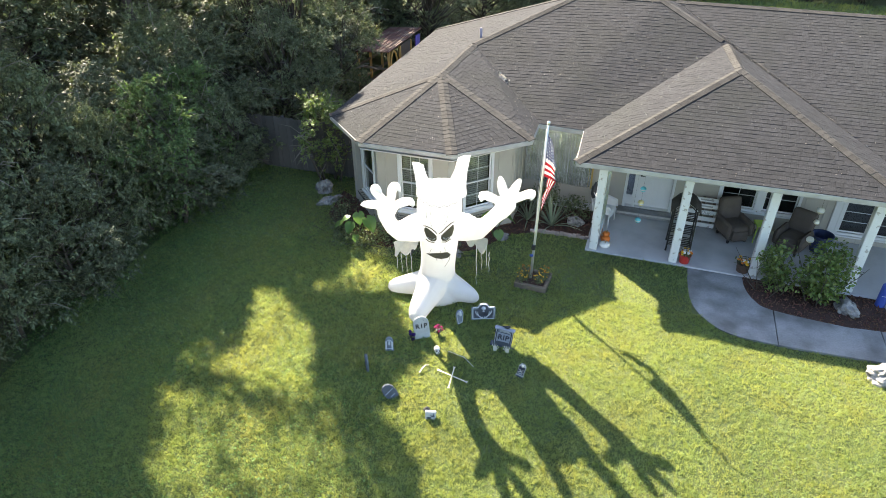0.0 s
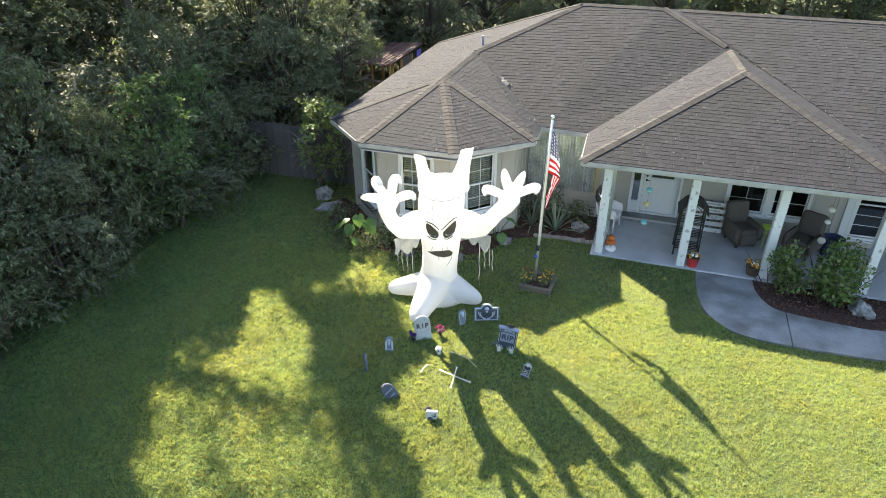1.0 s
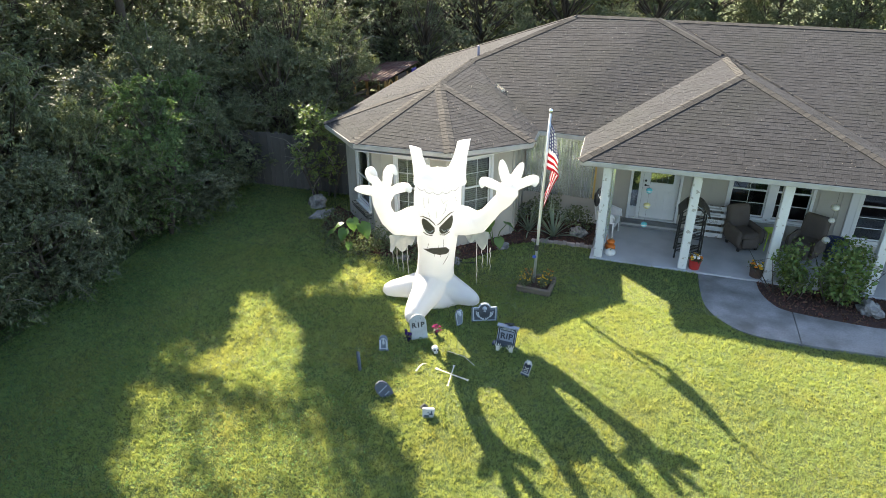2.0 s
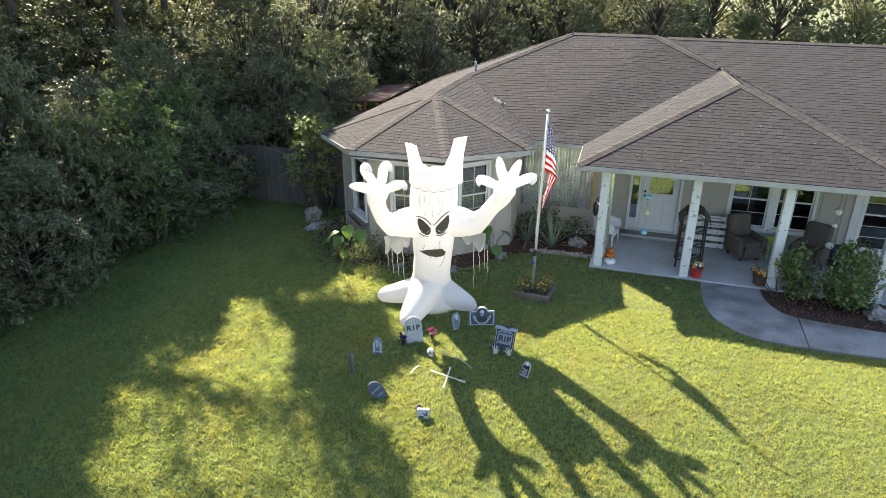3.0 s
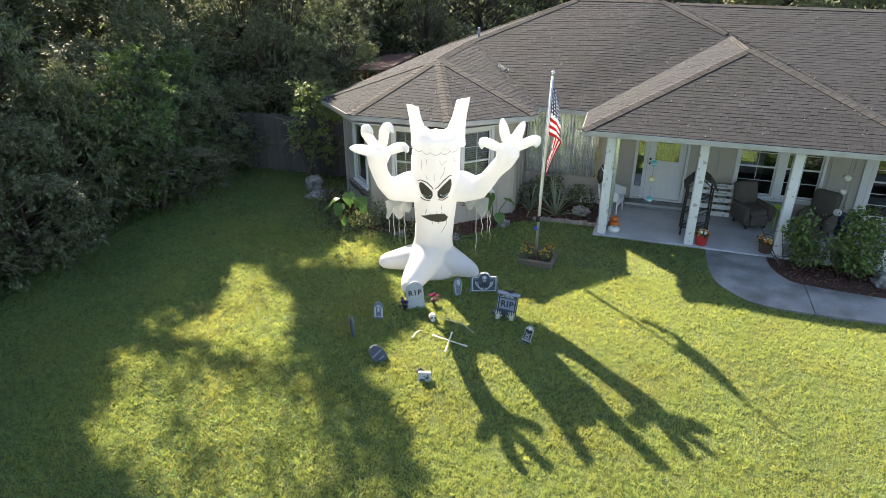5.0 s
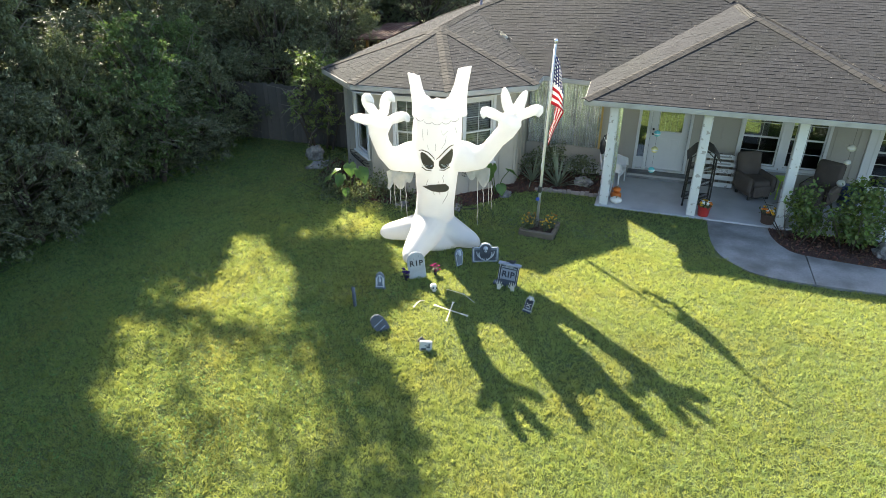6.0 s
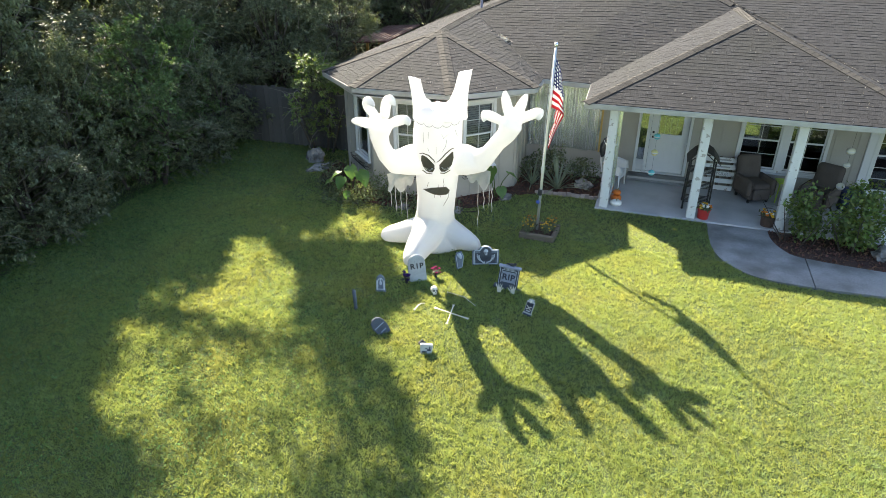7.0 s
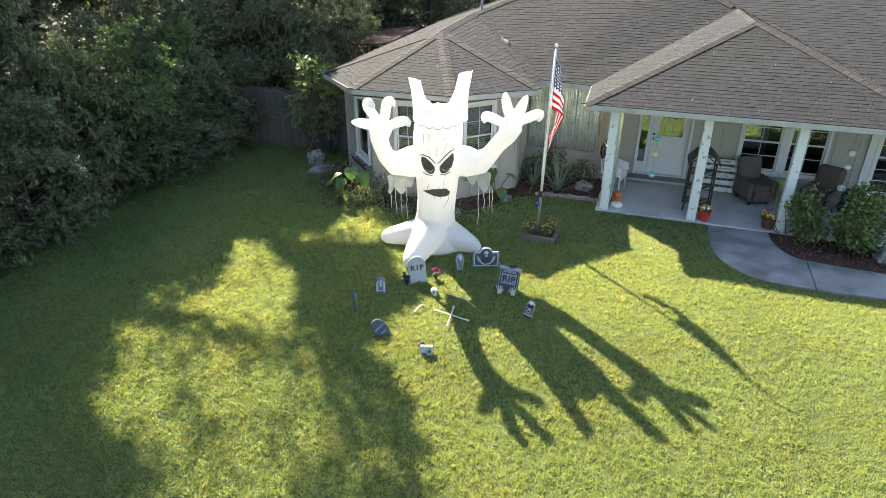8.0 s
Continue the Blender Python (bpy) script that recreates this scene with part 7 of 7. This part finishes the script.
def wicker_chair(x, y, rz):
    ob = thing("wicker_chair", "white wicker armchair on the porch", "chair", (x, y, PF), rz)
    part("seat", a_box((0, 0, 0.40), (0.50, 0.48, 0.06), None, 0.02), M_WICKER, ob)
    bm = bmesh.new()
    k = 9
    out = [(-0.25, 0.38), (0.25, 0.38), (0.26, 0.75)] + [(0.26 * math.cos(math.pi * i / k), 0.75 + 0.20 * math.sin(math.pi * i / k)) for i in range(1, k)] + [(-0.26, 0.75)]
    fr = [bm.verts.new((a, 0.22 + (b - 0.38) * 0.18, b)) for a, b in out]
    fc = bm.faces.new(fr)
    r = bmesh.ops.extrude_face_region(bm, geom=[fc])
    bmesh.ops.translate(bm, vec=(0, 0.04, 0), verts=[g for g in r["geom"] if isinstance(g, bmesh.types.BMVert)])
    part("backrest", bm, M_WICKER, ob)
    for s in (-1, 1):
        bm = bmesh.new()
        tube(bm, [(s * 0.27, 0.24, 0.66), (s * 0.29, 0.0, 0.64), (s * 0.28, -0.22, 0.60), (s * 0.25, -0.25, 0.44)], 0.032, 8)
        part("armrest", bm, M_WICKER, ob, smooth=True)
        part("side_panel", a_box((s * 0.265, 0.0, 0.50), (0.025, 0.44, 0.24), None, 0.008), M_WICKER, ob)
        for yy in (-0.21, 0.21):
            bm = bmesh.new()
            tube(bm, [(s * 0.23, yy, 0.40), (s * 0.25, yy * 1.06, 0.0)], [0.024, 0.018], 8)
            part("leg", bm, M_WICKER, ob, smooth=True)
    part("apron", a_box((0, -0.23, 0.33), (0.46, 0.025, 0.09), None, 0.008), M_WICKER, ob)
    return ob


wicker_chair(-0.66, 15.95, 76)


def plant_stand(x, y):
    """Tall dark metal stand with a pitched roof and shelves."""
    ob = thing("plant_stand", "tall dark iron plant stand with a small pitched roof", "stand", (x, y, PF), 0)
    w, d, h = 0.58, 0.52, 1.22
    for sx in (-1, 1):
        for sy in (-1, 1):
            bm = bmesh.new()
            tube(bm, [(sx * w / 2, sy * d / 2, 0), (sx * w / 2 * 0.92, sy * d / 2 * 0.92, h)], 0.026, 4)
            part("leg", bm, M_IRON, ob)
            bm = bmesh.new()
            ball(bm, (sx * w / 2, sy * d / 2, 0.03), 0.03, (1, 1, 1), 1)
            part("foot", bm, M_IRON, ob)
    for z in (0.18, 0.55, 0.92):
        bm = bmesh.new()
        for i in range(6):
            box(bm, (0, -d / 2 + d * (i + 0.5) / 6, z), (w * 0.95, 0.03, 0.012))
        box(bm, (-w / 2 * 0.93, 0, z), (0.02, d, 0.02))
        box(bm, (w / 2 * 0.93, 0, z), (0.02, d, 0.02))
        part("shelf", bm, M_IRON, ob)
    for s in (-1, 1):
        bm = bmesh.new()
        a, b, c = (s * 0.36, 0, h - 0.06), (s * 0.20, 0, h + 0.14), (0, 0, h + 0.25)
        rows = []
        for p in (a, b, c):
            rows.append([bm.verts.new((p[0], yy, p[2])) for yy in (-0.33, 0.33)])
        for q0, q1 in zip(rows, rows[1:]):
            bm.faces.new((q0[0], q0[1], q1[1], q1[0]))
        r = bmesh.ops.extrude_face_region(bm, geom=list(bm.faces))
        bmesh.ops.translate(bm, vec=(0, 0, 0.015), verts=[g for g in r["geom"] if isinstance(g, bmesh.types.BMVert)])
        part("roof_leaf", bm, M_IRON, ob)
    for sy in (-1, 1):
        bm = bmesh.new()
        tube(bm, [(-w / 2 * 0.9, sy * d / 2 * 0.92, h - 0.02), (0, sy * d / 2 * 0.92, h + 0.2), (w / 2 * 0.9, sy * d / 2 * 0.92, h - 0.02)], 0.012, 5)
        part("truss", bm, M_IRON, ob)
    return ob


plant_stand(1.33, 15.22)


def pallet_sign(x, y):
    ob = thing("pallet_sign", "white painted slat sign with faded words, leaning on the wall", "sign", (x, y, PF), 0)
    ob.matrix_basis = pose(x, y, PF, -14, 0, 0)
    for s in (-0.28, 0.0, 0.28):
        part("batten", a_box((s, 0.035, 0.43), (0.07, 0.035, 0.86), None, 0.004), M_TIMBER, ob)
    for i in range(5):
        sl = part("slat", a_box((0, 0, 0.08 + i * 0.175), (0.74, 0.022, 0.115), None, 0.005), M_CHIPPED, ob)
        if i == 2:
            part("letters", text_mesh("YOUR", 0.11), M_BLIND, sl, at=Matrix.Translation((0.08, -0.012, 0.08 + i * 0.175)) @ UPRIGHT)
        elif i in (3, 4):
            part("faded_lettering", a_box((0.08, -0.012, 0.08 + i * 0.175), (0.34, 0.004, 0.04)), M_BLIND, sl)
    return ob


pallet_sign(1.85, 16.42)


def soft_box(c, s, m=None, r=0.08):
    """A padded block with well-rounded edges."""
    bm = bmesh.new()
    vs = bmesh.ops.create_cube(bm, size=1.0)["verts"]
    bmesh.ops.scale(bm, vec=s, verts=vs)
    bmesh.ops.bevel(bm, geom=list(bm.edges), offset=r, segments=4, profile=0.5, affect="EDGES")
    bmesh.ops.translate(bm, vec=c, verts=bm.verts)
    if m is not None:
        bmesh.ops.transform(bm, matrix=m, verts=bm.verts)
    return bm


def recliner(x, y, rz, label):
    ob = thing("recliner", label, "armchair", (x, y, PF), rz, "recliners on the porch")
    part("base", soft_box((0, 0.02, 0.19), (0.56, 0.64, 0.22), None, 0.04), M_RECLINER, ob, smooth=True)
    part("seat_cushion", soft_box((0, -0.05, 0.40), (0.45, 0.60, 0.18)), M_RECLINER, ob, smooth=True)
    part("backrest", soft_box((0, 0, 0.30), (0.60, 0.22, 0.68), pose(0, 0.28, 0.38, -14, 0, 0), 0.10), M_RECLINER, ob, smooth=True)
    for s in (-1, 1):
        part("armrest", soft_box((s * 0.30, -0.02, 0.38), (0.15, 0.70, 0.40), None, 0.08), M_RECLINER, ob, smooth=True)
        for yy in (-0.26, 0.26):
            part("foot", a_box((s * 0.24, yy, 0.04), (0.05, 0.05, 0.08)), M_IRON, ob)
    part("footrest", soft_box((0, -0.35, 0.24), (0.43, 0.09, 0.28), None, 0.04), M_RECLINER, ob, smooth=True)
    return ob


recliner(2.66, 16.15, 27, "dark brown upholstered recliner on the porch before the window")
recliner(4.06, 15.98, -30, "dark brown upholstered recliner on the porch near the corner")
table = thing("side_table", "lime green folding side table between the recliners", "table", (3.32, 16.22, PF), 10)
part("tabletop", a_box((0, 0, 0.50), (0.34, 0.34, 0.03), None, 0.01), M_LIME, table)
for sx in (-1, 1):
    for sy in (-1, 1):
        bm = bmesh.new()
        tube(bm, [(sx * 0.13, sy * 0.13, 0.49), (sx * 0.17, sy * 0.17, 0)], 0.014, 6)
        part("leg", bm, M_LIME, table)
bin_ob = thing("plastic_tub", "round dull blue plastic tub standing by the porch wall", "tub", (4.75, 16.15, PF), 0)
bm = bmesh.new()
lathe(bm, [(0.20, 0), (0.25, 0.44), (0.27, 0.44), (0.27, 0.48), (0.24, 0.48), (0.22, 0.10)], 22)
part("shell", bm, M_TUB, bin_ob, smooth=False)


def lantern_string(x, y, z0, balls, label):
    """Paper balls one under another on a string from the porch beam."""
    ob = thing("lantern_string", label, "lantern", (x, y, z0), 0, "hanging paper lanterns")
    bm = bmesh.new()
    tube(bm, [(0, 0, 0), (0, 0, balls[-1][0] - z0)], 0.003, 4)
    part("string", bm, M_IRON, ob)
    for z, r, material in balls:
        bm = bmesh.new()
        prof = [(max(0.006, r * math.sin(math.pi * i / 12)), -r * math.cos(math.pi * i / 12) * 0.92 + (0.004 if i % 2 else 0)) for i in range(13)]
        lathe(bm, prof, 18, (0, 0, z - z0))
        b = part("paper_ball", bm, material, ob, smooth=True)
        bm = bmesh.new()
        lathe(bm, [(r * 1.0, -0.012), (r * 1.015, 0.0), (r * 1.0, 0.012)], 18, (0, 0, z - z0))
        part("band", bm, M_FRAME, b)
    return ob


lantern_string(0.225, 14.72, 2.38, ((1.86, 0.075, M_TEAL), (1.48, 0.080, M_CREAM), (0.99, 0.075, M_TEAL)), "string of teal and cream paper lanterns hung from the beam")
lantern_string(4.13, 14.80, 2.38, ((1.91, 0.085, M_PALEBALL), (1.60, 0.065, M_PALEBALL), (1.12, 0.085, M_PALEBALL)), "string of pale paper lanterns hung from the beam")

# painted firecracker posts on the mulch
usa = thing("painted_posts", "pair of painted wooden posts, blue and white, tied with wire", "ornament", (5.80, 14.10, 0.0), 12)
bm = bmesh.new()
lathe(bm, [(0.105, 0), (0.105, 0.60), (0.095, 0.61)], 18, (0, 0.06, 0))
tall_post = part("tall_post", bm, M_BLUE, usa, "blue painted round post")
bm = bmesh.new()
box(bm, (0.14, -0.04, 0.20), (0.14, 0.10, 0.40), None, 0.008)
short_post = part("short_post", bm, M_FRAME, usa, "white painted square post")
for i, ch in enumerate("USA"):
    part("letter", text_mesh(ch, 0.10), M_BLUE, short_post, at=Matrix.Translation((0.14, -0.093, 0.33 - i * 0.085)) @ UPRIGHT)
bm = bmesh.new()
k = 5
star = []
for i in range(10):
    r = 0.045 if i % 2 == 0 else 0.018
    star.append((0.14 + r * math.sin(math.pi * i / 5), 0.07 + r * math.cos(math.pi * i / 5)))
fr = [bm.verts.new((a, -0.092, b)) for a, b in star]
fc = bm.faces.new(fr)
r = bmesh.ops.extrude_face_region(bm, geom=[fc])
bmesh.ops.translate(bm, vec=(0, -0.006, 0), verts=[g for g in r["geom"] if isinstance(g, bmesh.types.BMVert)])
part("star", bm, M_BLUE, short_post)
bm = bmesh.new()
tube(bm, [(-0.09, -0.02, 0.36), (0.0, -0.055, 0.37), (0.08, -0.10, 0.37), (0.22, -0.10, 0.36)], 0.006, 5)
part("wire", bm, M_FRAME, usa)

# cord round the corner post and a black bag on the post behind it
cord = thing("cord", "thin white cord tied round the corner post", "cord", (-0.75, 14.51, 1.62), 0)
bm = bmesh.new()
tube(bm, [(-0.11, -0.11, 0.05), (0.0, -0.112, -0.02), (0.11, -0.11, 0.03), (0.112, 0.11, 0.0), (-0.11, 0.112, 0.0), (-0.112, -0.11, 0.05), (-0.15, -0.13, 0.14)], 0.007, 5)
part("loop", bm, M_FRAME, cord)
bag = thing("hanging_bag", "black cloth bag hanging beside the porch post", "bag", (-0.98, 15.62, 1.15), 0)
bm = bmesh.new()
ball(bm, (0, 0, 0.0), 0.16, (0.5, 0.5, 1.3), 3, 0.35)
ball(bm, (0.02, 0, 0.18), 0.09, (0.5, 0.5, 1.2), 2, 0.35)
part("cloth", bm, M_BLACK, bag, smooth=True)
bm = bmesh.new()
tube(bm, [(0.02, 0, 0.2), (0.06, 0, 0.33), (0.08, 0, 0.36)], 0.008, 5)
part("strap", bm, M_BLACK, bag)

# ---------------------------------------------------------------- shingles, piece by piece
EXPO, TABS = 0.138, (0.150, 0.165, 0.180)


def clip_convex(poly, window):
    """Cuts a polygon by a convex one, both in the plane (window counter-clockwise)."""
    for (ax, ay), (bx, by) in zip(window, window[1:] + window[:1]):
        def side(p):
            return (bx - ax) * (p[1] - ay) - (by - ay) * (p[0] - ax)
        res = []
        for p, q in zip(poly, poly[1:] + poly[:1]):
            sp, sq = side(p), side(q)
            if sp >= 0:
                res.append(p)
            if (sp >= 0) != (sq >= 0):
                t = sp / (sp - sq)
                res.append((p[0] + t * (q[0] - p[0]), p[1] + t * (q[1] - p[1])))
        poly = res
        if len(poly) < 3:
            return []
    return poly


def tab_mesh(wide, thick):
    w, hgt = wide - 0.006, EXPO + 0.02
    me = bpy.data.meshes.new("shingle")
    vs = [(0, 0, thick), (w, 0, thick), (w, hgt, 0.003), (0, hgt, 0.003), (0, 0, 0), (w, 0, 0), (w, hgt, 0), (0, hgt, 0)]
    me.from_pydata(vs, [], [(0, 1, 2, 3), (0, 4, 5, 1), (1, 5, 6, 2), (3, 7, 4, 0), (2, 6, 7, 3)])
    me.materials.append(M_SHINGLE)
    return me


THICKS = (0.0060, 0.0080, 0.0105)
TAB_ME = {(w, t): tab_mesh(w, t) for w in TABS for t in THICKS}
rng = random.Random(5)
verts, faces = [], []
singles = 0
for key in PLANES:
    poly = [V[k] for k in key]
    u, v, n = plane_axes(poly)
    o = min(poly, key=lambda p: p.dot(v))
    flat = [((p - o).dot(u), (p - o).dot(v)) for p in poly]
    area = sum(a[0] * b[1] - a[1] * b[0] for a, b in zip(flat, flat[1:] + flat[:1]))
    if area < 0:
        flat = flat[::-1]
    tris = []
    for i in range(1, len(poly) - 1):
        tri = (poly[0], poly[i], poly[i + 1])
        tris.append([((p - o).dot(u), (p - o).dot(v), (p - o).dot(n)) for p in tri])

    def rise(px, py):
        """Height of the roof's faces over the mean plane."""
        best, res = -9e9, 0.0
        for (x1_, y1_, h1), (x2_, y2_, h2), (x3_, y3_, h3) in tris:
            det = (y2_ - y3_) * (x1_ - x3_) + (x3_ - x2_) * (y1_ - y3_)
            if abs(det) < 1e-9:
                continue
            l1 = ((y2_ - y3_) * (px - x3_) + (x3_ - x2_) * (py - y3_)) / det
            l2 = ((y3_ - y1_) * (px - x3_) + (x1_ - x3_) * (py - y3_)) / det
            l3 = 1 - l1 - l2
            q = min(l1, l2, l3)
            if q > best:
                best, res = q, l1 * h1 + l2 * h2 + l3 * h3
        return res

    x0, x1 = min(p[0] for p in flat), max(p[0] for p in flat)
    y1 = max(p[1] for p in flat)
    x1 = min(x1, 14.5 + x0)
    row = 0
    y = -0.02
    while y < y1:
        x = x0 - rng.random() * 0.3
        while x < x1:
            tab, thick = rng.choice(TABS), rng.choice(THICKS)
            w = tab - 0.006
            rect = [(x, y), (x + w, y), (x + w, y + EXPO + 0.02), (x, y + EXPO + 0.02)]
            cl = clip_convex(rect, flat)
            if cl:
                whole = len(cl) == 4 and abs(sum(a[0] * b[1] - a[1] * b[0] for a, b in zip(cl, cl[1:] + cl[:1])) / 2 - w * (EXPO + 0.02)) < 1e-6
                lift = 0.004 + rng.random() * 0.0025
                if whole and key == ("PC", "PR", "PA") and singles < 300:
                    singles += 1
                    mm = Matrix((u, v, n)).transposed().to_4x4()
                    mm.translation = o + u * x + v * y + n * lift
                    ob = new("shingle", TAB_ME[tab, thick])
                    ob.parent = roof
                    ob.matrix_basis = TO_HOUSE @ mm
                else:
                    b0 = len(verts)
                    k = len(cl)
                    for (px, py) in cl:
                        h = thick - (thick - 0.003) * (py - y) / (EXPO + 0.02)
                        verts.append(o + u * px + v * py + n * (lift + h + rise(px, py)))
                    for (px, py) in cl:
                        verts.append(o + u * px + v * py + n * (lift + rise(px, py)))
                    faces.append(tuple(range(b0, b0 + k)))
                    for i in range(k):
                        j = (i + 1) % k
                        faces.append((b0 + i, b0 + k + i, b0 + k + j, b0 + j))
            x += tab
        y += EXPO
        row += 1
me = bpy.data.meshes.new("shingles")
me.from_pydata(verts, [], faces)
tagged(hpart("shingles", me, M_SHINGLE, roof, "overlapping grey-brown asphalt shingles"), kind="stuff")

# bent cap shingles along the hips and ridges
HIPS = [("A", "AP", 0, 10), ("B", "AP", 0, 1), ("C", "AP", 1, 2), ("D", "AP", 2, 3), ("AP", "BU", 10, 3), ("BU", "RA", 11, 4), ("RA", "BL", 11, 12), ("RA", "RB", 4, 13), ("RB", "PV", 4, 8),
        ("PC", "PA", 5, 6), ("PR", "PA", 6, 7), ("PA", "PV", 5, 7), ("R1", "R2", 9, 14)]
ALLP = PLANES + BACKS
for a, b, i1, i2 in HIPS:
    p, q = V[a], V[b]
    d = (q - p).normalized()
    sides = []
    for i in (i1, i2):
        poly = [V[k] for k in ALLP[i]]
        n = plane_axes(poly)[2]
        s = n.cross(d).normalized()
        cen = sum(poly, Vector()) / len(poly)
        if (cen - p).dot(s) < 0:
            s = -s
        sides.append((s, n))
    step, hw = 0.16, 0.135
    k = int((q - p).length / step)
    for j in range(k):
        c0 = p + d * (j * step - 0.02)
        c1 = c0 + d * (step + 0.03)
        lift = 0.018 + rng.random() * 0.003
        up = (sides[0][1] + sides[1][1]).normalized()
        vs = []
        for c, e in ((c0, 0.011), (c1, 0.004)):
            for base in (c + sides[0][0] * hw + sides[0][1] * (lift + e), c + up * (lift + e + 0.012), c + sides[1][0] * hw + sides[1][1] * (lift + e)):
                vs.append(base)
        vs += [x - up * 0.018 for x in vs[:3]] + [vs[3] - up * 0.018, vs[5] - up * 0.018]
        me = bpy.data.meshes.new("cap_shingle")
        me.from_pydata(vs, [], [(0, 1, 4, 3), (1, 2, 5, 4), (0, 6, 7, 1), (1, 7, 8, 2), (0, 3, 9, 6), (2, 8, 10, 5)])
        hpart("cap_shingle", me, M_CAP, roof)

# dry bits blown onto the roof
nr = np.random.default_rng(77)
pts = []
for i, count in ((0, 170), (1, 130), (2, 90), (3, 110), (4, 480), (10, 380), (6, 190), (5, 120), (9, 220)):
    poly = [V[k] for k in PLANES[i]]
    n = plane_axes(poly)[2]
    for _ in range(count):
        j = nr.integers(1, len(poly) - 1)
        a, b = nr.random(), nr.random()
        if a + b > 1:
            a, b = 1 - a, 1 - b
        q = poly[0] + (poly[j] - poly[0]) * float(a) + (poly[j + 1] - poly[0]) * float(b) + n * 0.026
        pts.append(list(q))
pts = np.array(pts)
tagged(hpart("leaf_litter", poly_mesh("leaf_litter", leaf_quads(pts, 0.050, nr, 0.85, 0.20), 4), M_DRYBIT, roof, "pale dry twigs and leaf bits scattered over the shingles"), kind="stuff")
